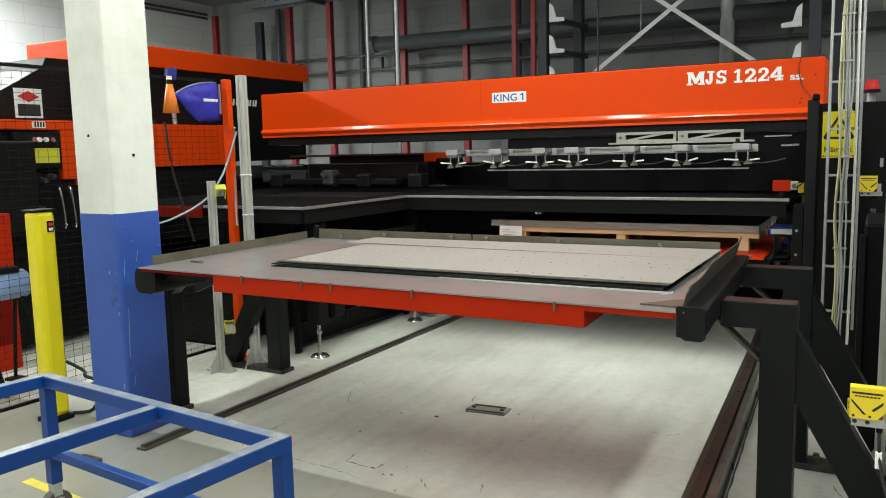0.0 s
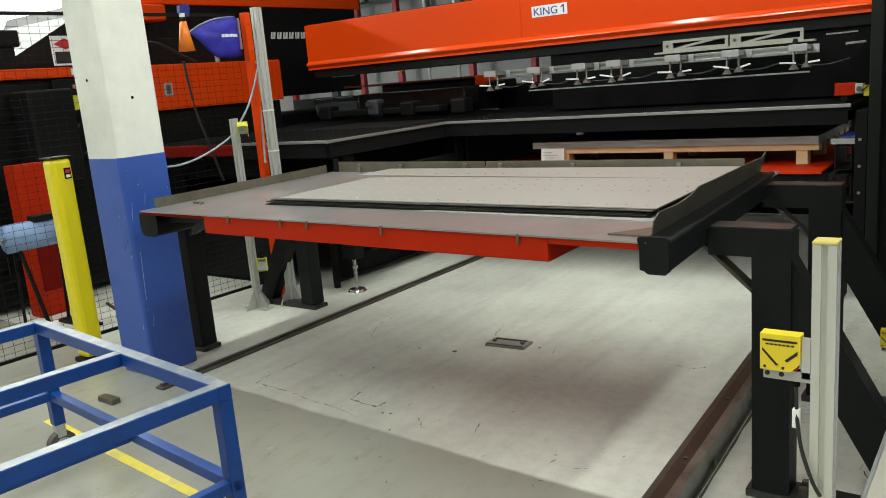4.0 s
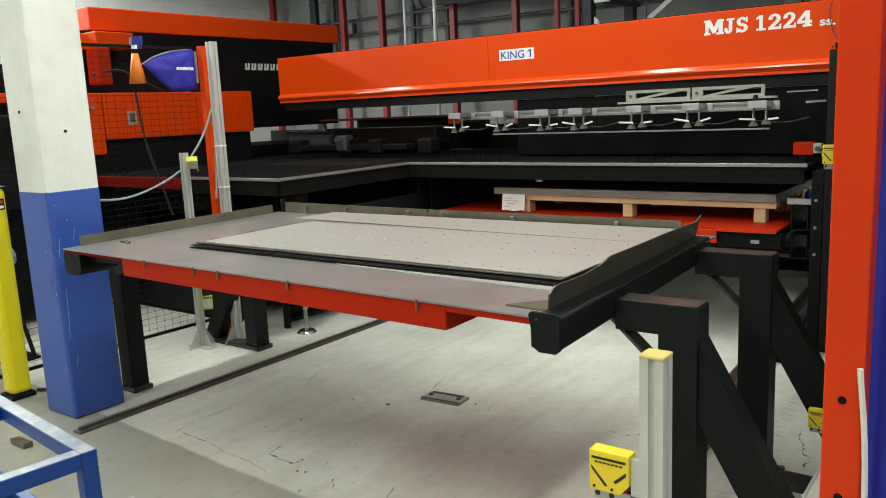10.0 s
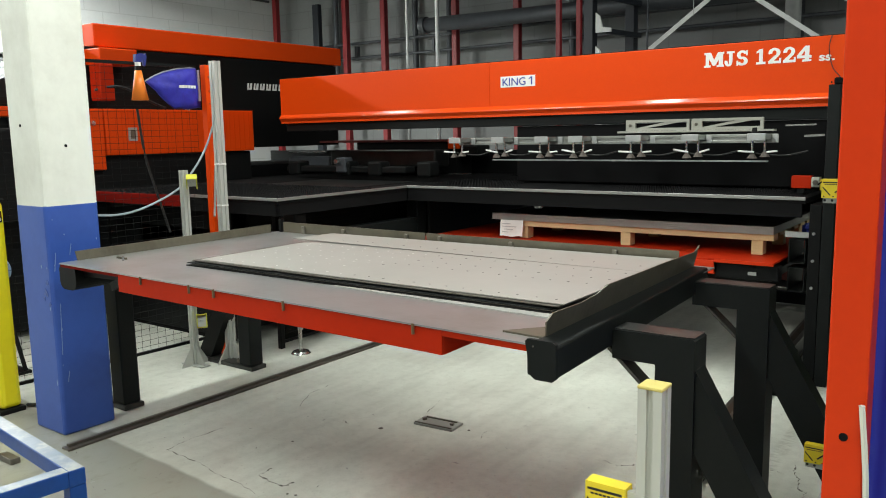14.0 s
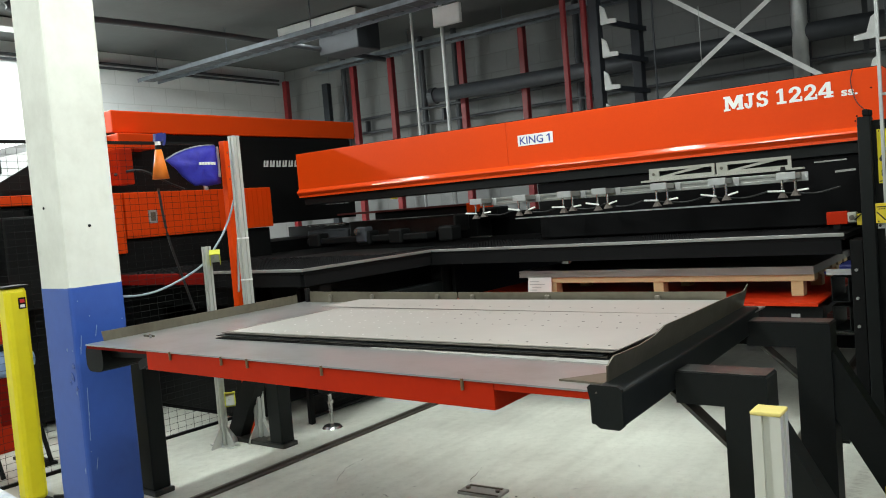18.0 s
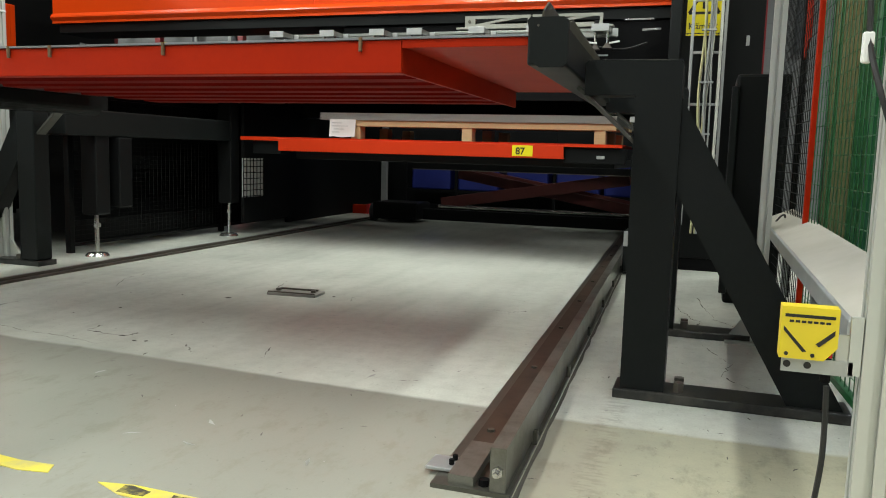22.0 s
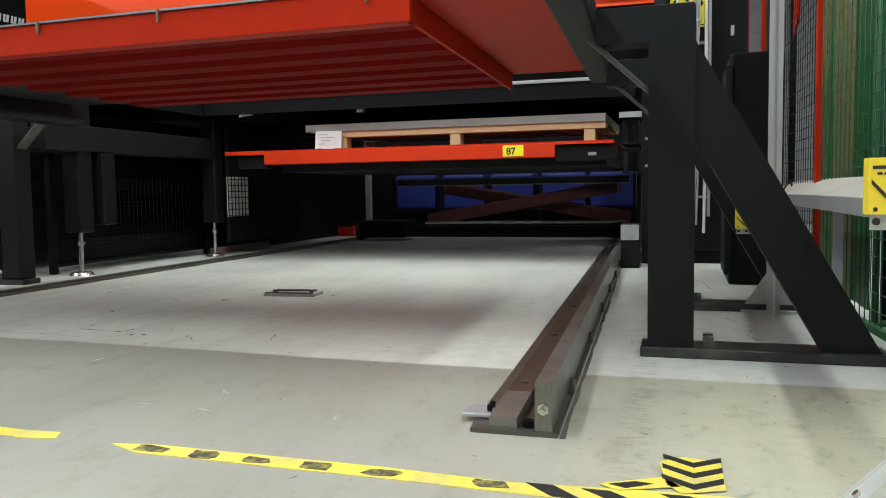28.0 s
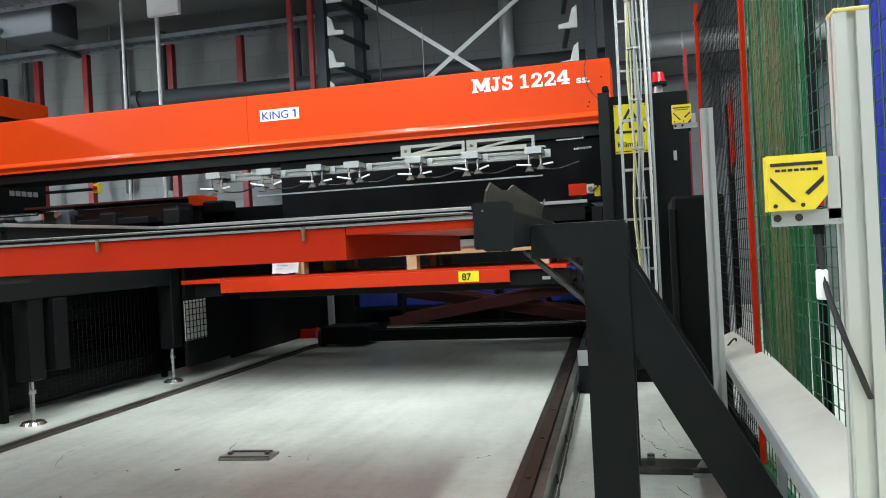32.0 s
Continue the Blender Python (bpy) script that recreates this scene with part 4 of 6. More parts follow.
for x, y in ((-3.53, 4.29), (-3.52, 5.72)):
    part("leg", box(B(), x - 0.06, x + 0.06, y - 0.06, y + 0.06, 0.26, 1.06, 0.01), BLACK, bed)
    part("jack_screw", cyl(B(), (x, y, 0.02), (x, y, 0.27), 0.014, 10), BRIGHT, bed, "bright steel jack screw")
    part("jack_nut", cyl(B(), (x, y, 0.18), (x, y, 0.205), 0.024, 6), BRIGHT, bed)
    part("jack_foot", cyl(B(), (x, y, 0.0), (x, y, 0.018), 0.075, 20, 0.06), BRIGHT, bed, "round steel jack foot")
part("long_beam", box(B(), -3.57, -3.46, 3.98, 5.66, 0.745, 0.90, 0.008), CHARCOAL, bed)
part("cross_beam", box(B(), -5.4, -3.57, 4.22, 4.34, 0.745, 0.90, 0.008), BLACK, bed)
# low black sheet added to hide the lit floor behind the mesh
part("dark_low_sheet", box(B(), -3.79, -3.775, 4.30, 7.58, 0.045, 0.20), BLACK, bed)
part("under_box", box(B(), -3.60, -3.44, 4.40, 4.52, 0.30, 0.74, 0.01), BLACK, bed)
# black sheet and foot added to darken the space under the wing
part("dark_front_sheet", box(B(), -5.85, -4.17, 4.22, 4.25, 0.03, 1.06, 0.004), BLACK, bed)
part("dark_sheet_foot", box(B(), -5.80, -4.22, 4.215, 4.255, 0.0, 0.03), MATTBLACK, bed)
part("rear_panel", box(B(), -3.46, -3.43, 5.80, 6.9, 0.10, 1.06), BLACK, bed)
part("back_panel", box(B(), -5.5, -3.5, 6.7, 6.75, 0.10, 1.06), BLACK, bed)
part("inner_panel", box(B(), -4.16, -4.13, 4.36, 6.69, 0.10, 1.06), BLACK, bed)
part("rear_beam", box(B(), -3.43, -0.32, 6.75, 6.88, 0.98, 1.145), BLACK, bed)
part("white_strip", bar(B(), (-3.20, 5.60, 1.057), (-3.085, 5.60, 1.070), 0.004, 0.018), WHITE, bed, "small white strip")
part("white_strip", bar(B(), (-3.045, 5.60, 1.077), (-2.86, 5.60, 1.104), 0.004, 0.020), WHITE, bed, "small white strip")
part("strip_bracket", bar(B(), (-3.15, 5.62, 1.06), (-3.15, 5.62, 1.145), 0.02, 0.004), BLACK, bed)
part("strip_bracket", bar(B(), (-2.95, 5.62, 1.09), (-2.95, 5.62, 1.145), 0.02, 0.004), BLACK, bed)
part("bracket", box(B(), -2.22, -2.17, 5.52, 5.56, 1.04, 1.13), GALV, bed)

# ---- lifting table with the red cassette and pallet ----
lift = thing("scissor_lift", (-1.75, 7.9, 0), "black scissor lift with crossed red arms painted dark for shade", "lift")
# the shade under the machine bed is put into the arms' dark red
for y in (7.85, 8.35):
    part("scissor_arm", bar(B(), (-2.45, y, 0.20), (-0.62, y, 0.50), 0.05, 0.11, 0.004), OXIDE, lift)
    part("scissor_arm", bar(B(), (-2.30, y + 0.06, 0.50), (-0.52, y + 0.06, 0.20), 0.05, 0.10, 0.004), OXIDE, lift)
part("base_frame", box(B(), -2.9, -0.50, 7.78, 7.84, 0.03, 0.14, 0.005), BLACK, lift)
part("base_frame", box(B(), -2.9, -0.50, 8.50, 8.56, 0.03, 0.14, 0.005), BLACK, lift)
part("top_frame", box(B(), -2.75, -0.50, 7.78, 7.84, 0.53, 0.60, 0.005), BLACK, lift)
part("top_edge", box(B(), -2.75, -0.50, 7.774, 7.78, 0.53, 0.538), DARKSTEEL, lift)
part("axle_rod", cyl(B(), (-2.45, 7.74, 0.175), (-0.50, 7.74, 0.175), 0.014, 12), BRIGHT, lift, "bright steel axle rod")
part("motor_box", box(B(), -3.10, -2.62, 7.60, 8.0, 0.03, 0.20, 0.02), BLACK, lift)
part("wheel", cyl(B(), (-3.14, 7.7, 0.09), (-3.10, 7.7, 0.09), 0.09, 18), DARKPIPE, lift)
stopb = thing("wheel_stop", (-0.33, 5.27, 0), "charcoal buffer housing with a pale upper plate beside the guide", "stop")
part("housing", box(B(), -0.385, -0.275, 5.18, 5.36, 0.015, 0.265, 0.008), CHARCOAL, stopb)
part("upper_plate", box(B(), -0.383, -0.277, 5.172, 5.18, 0.17, 0.262, 0.002), GALV, stopb, "pale upper plate")
part("foot", box(B(), -0.385, -0.275, 5.18, 5.36, 0.0, 0.015), CHARCOAL, stopb)

cass = thing("red_cassette", (-1.75, 6.1, 0.64), "orange-red steel sheet cassette with a yellow number plate", "cassette")
part("front_lip", box(B(), -2.865, -0.805, 5.355, 5.367, 0.685, 0.772, 0.003), CASSRED, cass)
part("deck", box(B(), -3.18, -0.44, 5.367, 6.85, 0.770, 0.782, 0.001), RED, cass)
part("lower_lip", box(B(), -2.865, -0.805, 5.367, 5.46, 0.683, 0.690), RED, cass)
part("side_flange", box(B(), -3.18, -2.865, 5.357, 5.367, 0.755, 0.782), CASSRED, cass)
part("side_flange", box(B(), -0.805, -0.44, 5.357, 5.367, 0.762, 0.782), CASSRED, cass)
part("bearer", box(B(), -0.81, -0.42, 5.40, 5.50, 0.66, 0.755, 0.004), BLACK, cass)
part("bearer", box(B(), -3.1, -2.87, 5.40, 5.50, 0.66, 0.755, 0.004), BLACK, cass)
part("clip", box(B(), -0.60, -0.55, 5.39, 5.41, 0.69, 0.71), GALV, cass)
part("lift_table", box(B(), -2.8, -0.5, 5.5, 6.85, 0.63, 0.685, 0.004), BLACK, cass)
tag = part("number_plate", box(B(), -1.14, -1.005, 5.351, 5.355, 0.695, 0.765), BOLLARDY, cass, "yellow number plate")
lettering("number", "87", 0.062, Matrix.Translation((-1.118, 5.3500, 0.707)) @ FACE_Y, INK, tag, "black digits", 0.0006, 0.0012)

pallet = thing("pallet", (-1.5, 6.2, 0.782), "low pale pine pallet on the red cassette", "pallet")
part("front_board", box(B(), -2.40, -0.515, 5.66, 5.76, 0.878, 0.922, 0.003), WOOD, pallet)
for i in range(5):
    part("deck_board", box(B(), -2.40, -0.515, 5.80 + i * 0.2, 5.93 + i * 0.2, 0.900, 0.922, 0.002), WOOD, pallet)
for x in (-2.44, -1.585, -0.66):
    for y in (5.67, 6.2, 6.7):
        part("block", box(B(), x, x + 0.075, y, y + 0.09, 0.782, 0.878, 0.003), WOOD, pallet)
sheets = thing("raw_sheet_stack", (-1.6, 6.2, 0.922), "stack of grey raw steel sheets on the pallet", "sheet metal")
for i in range(8):
    part("sheet", box(B(), -2.68 + 0.002 * (i % 3), -0.515, 5.64 + 0.002 * (i % 2), 6.85, 0.923 + i * 0.0065, 0.928 + i * 0.0065), SHEET, sheets)
paper = thing("paper_tag", (-2.48, 5.62, 0.80), "creased white delivery note hanging from the sheets", "paper")
bm = B()
rows_ = []
for i in range(7):
    u = i / 6
    rows_.append([bm.verts.new((-2.592 + 0.205 * u, 5.630 - 0.006 * math.sin(u * 5), 0.925)), bm.verts.new((-2.585 + 0.195 * u, 5.612 - 0.012 * math.sin(u * 4 + 1), 0.797 + 0.004 * math.sin(u * 9)))])
for a, b in zip(rows_, rows_[1:]):
    bm.faces.new((a[0], b[0], b[1], a[1]))
part("leaf", bm, WHITE, paper)
for k, (a, b) in enumerate(((0.03, 0.11), (0.03, 0.16), (0.05, 0.13), (0.03, 0.09))):
    part("print_bar", box(B(), -2.59 + a, -2.59 + b, 5.596, 5.5985, 0.895 - k * 0.022, 0.900 - k * 0.022), GALV, paper, "faint grey print")

# ---- loader beam ----
BY = 6.045
loader = thing("loader_beam", (-2.8, 6.3, 1.66), "long orange-red loader gantry beam with white lettering", "machine beam")
part("face_panel", box(B(), -5.545, -2.955, BY, BY + 0.45, 1.815, 2.20, 0.006), ORANGE, loader)
part("face_panel", box(B(), -2.9538, -0.137, BY, BY + 0.45, 1.815, 2.20, 0.006), ORANGE, loader)
part("lip", prism(B(), [(BY + 0.01, 1.838), (BY - 0.004, 1.830), (BY - 0.026, 1.806), (BY - 0.028, 1.794), (BY - 0.004, 1.765), (BY - 0.004, 1.745), (BY + 0.06, 1.745), (BY + 0.06, 1.825)], "x", -5.545, -0.16), LIPORANGE, loader, "glossy folded lower lip")
part("lower_rail", box(B(), -5.50, -0.20, BY + 0.03, BY + 0.40, 1.665, 1.745, 0.004), CHARCOAL, loader, "charcoal running rail")
part("top_cap", box(B(), -5.54, -0.14, BY + 0.02, BY + 0.45, 2.20, 2.206), BLACK, loader)


def rect(a, b, c, d):
    return [(a, b), (c, b), (c, d), (a, d)]


def arc(cx, cz, ro, ri, a0, a1):
    """A curved stroke between an outer and an inner ellipse."""
    turn = [math.radians(a0 + (a1 - a0) * k / 14) for k in range(15)]
    return [(cx + ro[0] * math.cos(a), cz + ro[1] * math.sin(a)) for a in turn] + [(cx + ri[0] * math.cos(a), cz + ri[1] * math.sin(a)) for a in reversed(turn)]


def slab(pieces, x0, wide):
    """A slab letter from polygons in a unit box, each a hair prouder than the last."""
    bm = B()
    for i, pts in enumerate(pieces):
        prism(bm, [(x0 + u * wide, 2.043 + 0.102 * v) for u, v in pts], "y", BY - 0.0016 - 0.0004 * i, BY + 0.001)
    part("letter", bm, WHITE, loader, "bold white slab letter")


TWO = (arc(0.47, 0.70, (0.44, 0.31), (0.15, 0.15), -32, 195), [(0.86, 0.58), (0.60, 0.60), (0.04, 0.15), (0.04, 0.02), (0.36, 0.10), (0.78, 0.46)], rect(0.04, 0, 0.97, 0.17), rect(0.84, 0, 0.97, 0.33))
for pieces, u0, u1 in (
    ((rect(0.07, 0, 0.24, 1), rect(0.74, 0, 0.95, 1), [(0.07, 1), (0.32, 1), (0.58, 0.30), (0.52, 0.10), (0.44, 0.10)], [(0.95, 1), (0.69, 1), (0.43, 0.30), (0.48, 0.10), (0.56, 0.10)], rect(0, 0, 0.33, 0.14), rect(0.64, 0, 1, 0.14), rect(0, 0.86, 0.25, 1), rect(0.78, 0.86, 1, 1)), 0.0, 0.195),
    ((rect(0.48, 0.25, 0.82, 1), rect(0.26, 0.86, 1, 1), arc(0.44, 0.28, (0.38, 0.29), (0.06, 0.13), 180, 360), rect(0.06, 0.22, 0.34, 0.38)), 0.195, 0.295),
    ((arc(0.5, 0.71, (0.43, 0.30), (0.14, 0.14), 15, 268), arc(0.5, 0.29, (0.45, 0.30), (0.15, 0.14), -168, 92), rect(0.80, 0.66, 0.93, 1.0), rect(0.06, 0.0, 0.19, 0.34)), 0.31, 0.43),
    ((rect(0.33, 0, 0.70, 1), rect(0.02, 0, 1, 0.15), [(0.40, 1), (0.40, 0.80), (0.04, 0.72), (0.04, 0.86)]), 0.50, 0.59),
    (TWO, 0.61, 0.735),
    (TWO, 0.745, 0.865),
    ((rect(0.54, 0, 0.84, 1), [(0.54, 1), (0.62, 1), (0.62, 0.80), (0.26, 0.36), (0.02, 0.36), (0.02, 0.42)], rect(0.02, 0.22, 1, 0.39), rect(0.38, 0, 0.99, 0.13)), 0.87, 1.0),
):
    slab(pieces, -1.13 + 0.71 * u0, 0.71 * (u1 - u0))
lettering("small_lettering", "ss.", 0.075, Matrix.Translation((-0.375, BY - 0.0015, 2.042)) @ FACE_Y, WHITE, loader, "small white lettering", 0.001, 0.002, 0.095)
lab = part("name_label", box(B(), -2.842, -2.510, BY - 0.003, BY, 1.985, 2.075), WHITE, loader, "white label")
lettering("label_text", "KING", 0.088, Matrix.Translation((-2.828, BY - 0.0045, 1.999)) @ FACE_Y, BLUEINK, lab, "blue lettering", 0.0006, 0.0005, 0.222)
part("digit_stem", prism(B(), [(-2.548, 1.999), (-2.536, 1.999), (-2.536, 2.062), (-2.548, 2.062)], "y", BY - 0.0051, BY - 0.003), BLUEINK, lab, "blue lettering")
part("digit_flag", prism(B(), [(-2.548, 2.062), (-2.548, 2.050), (-2.568, 2.040), (-2.568, 2.049)], "y", BY - 0.0051, BY - 0.003), BLUEINK, lab, "blue lettering")
for x, z in ((-0.29, 1.90), (-0.30, 1.87), (-0.20, 2.07)):
    bolt(loader, (x, BY, z), 0.006, 0.003, MATTBLACK, (0, -1, 0))
part("hanging_lead", tube(B(), [(-0.30, BY - 0.004, 2.2), (-0.315, BY - 0.006, 2.12), (-0.29, BY - 0.006, 2.0), (-0.24, BY - 0.006, 1.93), (-0.20, BY - 0.01, 1.87)], 0.003), CABLE_BLACK, loader, "thin black lead")

# carriage and suction frame under the beam
GRIPCREAM = material("dull_cream_paint", (0.33, 0.33, 0.29), 0.45, 0, 0.06, 40, 5, (0.25, 0.24, 0.2), 0.35, 0.05)
grip = thing("suction_frame", (-1.8, 5.9, 1.4), "aluminium vacuum lifting frame with suction cups under the beam", "gripper")
GY = 5.86
for x0, x1 in ((-1.66, -1.18), (-1.165, -0.675)):
    bm = B()
    box(bm, x0, x1, GY + 0.05, GY + 0.07, 1.665, 1.685)
    box(bm, x0, x1, GY + 0.05, GY + 0.07, 1.605, 1.625)
    box(bm, x0, x0 + 0.075, GY + 0.05, GY + 0.07, 1.625, 1.665)
    box(bm, x1 - 0.02, x1, GY + 0.05, GY + 0.07, 1.625, 1.665)
    prism(bm, [(x0 + 0.075, 1.625), (x0 + 0.30, 1.665), (x0 + 0.42, 1.665), (x0 + 0.16, 1.625)], "y", GY + 0.052, GY + 0.068)
    hang = part("hanger_plate", bm, GRIPCREAM, grip, "cream painted slotted hanger plate")
    bolt(hang, (x0 + 0.035, GY + 0.05, 1.645), 0.012, 0.006, DARKSTEEL, (0, -1, 0))
part("hanger_bar", box(B(), -1.72, -0.60, GY + 0.03, GY + 0.10, 1.590, 1.604, 0.002), GRIPCREAM, grip)
part("dark_block", box(B(), -2.72, -0.22, GY + 0.24, GY + 0.48, 1.20, 1.66, 0.01), MATTBLACK, grip)


def profile(bm, x0, x1, y, z, h=0.06, d=0.03):
    box(bm, x0, x1, y, y + d, z - h / 2, z - h / 6, 0.002)
    box(bm, x0, x1, y, y + d, z + h / 6, z + h / 2, 0.002)
    box(bm, x0, x1, y + 0.008, y + d - 0.002, z - h / 6, z + h / 6)
    return bm


part("long_profile", profile(B(), -3.15, -0.57, GY, 1.542), GRIPALU, grip, "slotted aluminium profile")
part("long_profile", profile(B(), -2.95, -0.70, GY + 0.30, 1.542), GRIPALU, grip, "slotted aluminium profile")
for i, x in enumerate((-3.08, -2.66, -2.26, -1.97, -1.51, -1.10, -0.66)):
    arm = part("cross_arm", box(B(), x - 0.055, x + 0.055, GY - 0.16, GY + 0.02, 1.535, 1.572, 0.004), GRIPALU, grip, "aluminium cross arm")
    part("arm_end", box(B(), x - 0.058, x + 0.058, GY - 0.168, GY - 0.16, 1.530, 1.577, 0.002), GALV, arm)
    part("joint_plate", box(B(), x + 0.06, x + 0.10, GY - 0.008, GY, 1.515, 1.57, 0.002), GALV, grip)
    for s, zz in ((-0.035, 1.425), (0.045, 1.435)):
        part("cup_rod", cyl(B(), (x + s, GY - 0.12, zz + 0.02), (x + s, GY - 0.12, 1.536), 0.0085, 8), BRIGHT, grip, "bright spring rod")
        part("suction_cup", cyl(B(), (x + s, GY - 0.12, zz - 0.012), (x + s, GY - 0.12, zz + 0.022), 0.034, 12, 0.012), RUBBER, grip, "grey rubber suction cup")
        part("air_fitting", bar(B(), (x + s + 0.015, GY - 0.13, 1.455), (x + s + 0.085 * (1 if s > 0 else -1), GY - 0.15, 1.462 + 0.012 * (i % 2)), 0.014, 0.012, 0.003), WHITE, grip, "pale air fitting")
    part("air_hose", tube(B(), [(x - 0.1, GY - 0.1, 1.46), (x, GY - 0.05, 1.44), (x + 0.15, GY - 0.02, 1.43), (x + 0.3, GY - 0.08, 1.46)], 0.006), CABLE_BLACK, grip)
part("clamp_knob", cyl(B(), (-0.70, GY - 0.06, 1.572), (-0.70, GY - 0.06, 1.615), 0.022, 12, 0.014), BLACK, grip)
part("lower_rail", box(B(), -2.8, -0.62, GY - 0.02, GY + 0.0, 1.385, 1.395), GALV, grip)
part("pointer", bar(B(), (-0.52, GY, 1.625), (-0.33, GY, 1.628), 0.01, 0.010), BRIGHT, grip)
part("pointer", bar(B(), (-0.40, GY, 1.555), (-0.28, GY, 1.56), 0.02, 0.014), BRIGHT, grip)

# black carriage with red top on the wing
DRIVE = material("dark_brushed_steel", (0.05, 0.05, 0.048), 0.3, 0.7, 0.2, 9, 5, (0.02, 0.02, 0.02), 0.5, 0.04, (1, 12, 12))
carr = thing("sheet_carriage", (-4.5, 6.25, 1.2), "black sheet carriage with dark red top and orange end", "machine part")
part("red_top", box(B(), -7.4, -4.22, 7.18, 7.50, 1.525, 1.55, 0.004), OXIDE, carr, "dull red top")
part("orange_end", box(B(), -4.22, -4.10, 7.17, 7.51, 1.45, 1.553, 0.006), ORANGE, carr, "scuffed orange end cap")
part("end_block", box(B(), -4.10, -3.86, 7.22, 7.45, 1.37, 1.49, 0.02), BLACK, carr)
part("body", box(B(), -5.55, -4.12, 7.20, 7.48, 1.18, 1.525, 0.01), BLACK, carr)
part("body_step", box(B(), -5.6, -4.35, 6.9, 7.2, 1.18, 1.42, 0.03), BLACK, carr)
part("rear_guard", box(B(), -7.4, -2.6, 7.52, 7.58, 1.0, 1.43, 0.006), BLACK, carr)
part("bright_pad", box(B(), -4.05, -3.80, 6.95, 7.0, 1.19, 1.205, 0.002), BRIGHT, carr, "bright steel pad")
part("slide", box(B(), -5.5, -3.9, 6.05, 6.2, 1.25, 1.31, 0.01), BLACK, carr)
part("cylinder", cyl(B(), (-6.1, 6.65, 1.435), (-5.5, 6.65, 1.435), 0.016, 14), BRIGHT, carr, "bright hydraulic cylinder")
part("drive_box", box(B(), -5.45, -4.0, 6.65, 6.9, 1.28, 1.45, 0.02), DRIVE, carr, "dark brushed steel drive housing")
part("side_block", box(B(), -6.15, -5.5, 6.68, 6.9, 1.24, 1.38, 0.02), DARKPIPE, carr)
for x in (-5.45, -4.75, -4.35, -3.75):
    part("clamp", box(B(), x, x + 0.16, 6.02, 6.18, 1.22, 1.36, 0.02), BLACK, carr, "black steel clamp")
part("valve_block", box(B(), -4.75, -4.62, 6.0, 6.12, 1.25, 1.40, 0.015), DARKPIPE, carr)
part("clevis", cyl(B(), (-4.70, 5.99, 1.36), (-4.70, 5.95, 1.36), 0.025, 12), BRIGHT, carr)

# ---- press at the side ----
press = thing("punch_press", (-6.6, 5.5, 0), "large orange and black turret punch press", "machine")
part("top_beam", box(B(), -6.93, -6.1, 4.35, 7.57, 2.455, 2.66, 0.01), ORANGE, press, "orange top beam")
part("upper_body", prism(B(), [(2.9, 1.88), (3.30, 2.01), (3.93, 2.36), (3.98, 2.45), (7.5, 2.45), (7.5, 1.50), (5.9, 1.50), (5.9, 1.88)], "x", -7.5, -6.13), BLACK, press)
part("lower_body", box(B(), -7.4, -5.86, 2.0, 5.88, 0.05, 1.472, 0.01), BLACK, press)
part("mid_body", box(B(), -7.4, -5.87, 2.0, 4.2, 1.472, 1.81, 0.01), BLACK, press)
part("motor_head", box(B(), -6.15, -5.87, 3.00, 3.24, 2.07, 2.20, 0.015), BLACK, press, "black motor head")
part("motor_stem", box(B(), -6.10, -5.90, 3.04, 3.20, 1.88, 2.07, 0.01), BLACK, press)
part("throat_body", box(B(), -7.4, -6.2, 5.88, 7.5, 0.05, 1.30, 0.01), BLACK, press)
part("side_panel", box(B(), -6.12, -5.80, 4.215, 5.885, 1.476, 1.885, 0.008), ORANGE, press, "orange-red side cover")
for k in range(26):
    part("panel_rib", box(B(), -5.80, -5.796, 4.25 + k * 0.063, 4.256 + k * 0.063, 1.49, 1.87), ORANGE, press)
part("side_panel", box(B(), -6.12, -5.81, 3.965, 4.205, 1.35, 1.885, 0.008), ORANGE, press, "narrow orange-red cover")
part("side_panel", box(B(), -6.12, -5.81, 2.0, 3.96, 1.815, 1.895, 0.006), ORANGE, press)
part("side_panel", box(B(), -6.12, -5.81, 3.83, 3.96, 1.40, 1.815, 0.006), ORANGE, press)
part("ledge", box(B(), -5.75, -4.42, 3.99, 4.025, 1.09, 1.178, 0.006), DULLRED, press, "dull red ledge")
latch = part("latch", box(B(), -5.80, -5.79, 4.43, 4.52, 1.60, 1.72, 0.003), GALV, press, "metal latch plate")
part("latch_pull", box(B(), -5.79, -5.786, 4.45, 4.50, 1.62, 1.70, 0.002), DARKSTEEL, latch)
part("lock", cyl(B(), (-5.81, 4.10, 1.76), (-5.785, 4.10, 1.76), 0.022, 12), BRIGHT, press, "round key lock")
for k in range(6):
    y = 6.105 + 0.09 * k
    bm = prism(B(), [(y, 2.125), (y + 0.06, 2.125), (y + 0.074, 2.195), (y + 0.05, 2.195), (y + 0.036, 2.14), (y + 0.022, 2.14), (y + 0.03, 2.195), (y + 0.012, 2.195)], "x", -6.13, -6.124)
    part("emblem_bar", bm, RACKWHITE, press, "pale emblem shape")
bm = B()
for k in range(5):
    box(bm, -6.13, -6.124, 7.0 + k * 0.08, 7.06 + k * 0.08, 1.67, 1.72)
part("emblem_bar", bm, GALV, press, "row of pale emblem shapes")
part("button_arm", box(B(), -6.14, -5.46, 7.42, 7.45, 1.70, 1.73), BLACK, press)
stop = part("stop_button_box", box(B(), -5.46, -5.40, 7.40, 7.46, 1.67, 1.77, 0.004), YELLOW, press, "yellow stop button box")
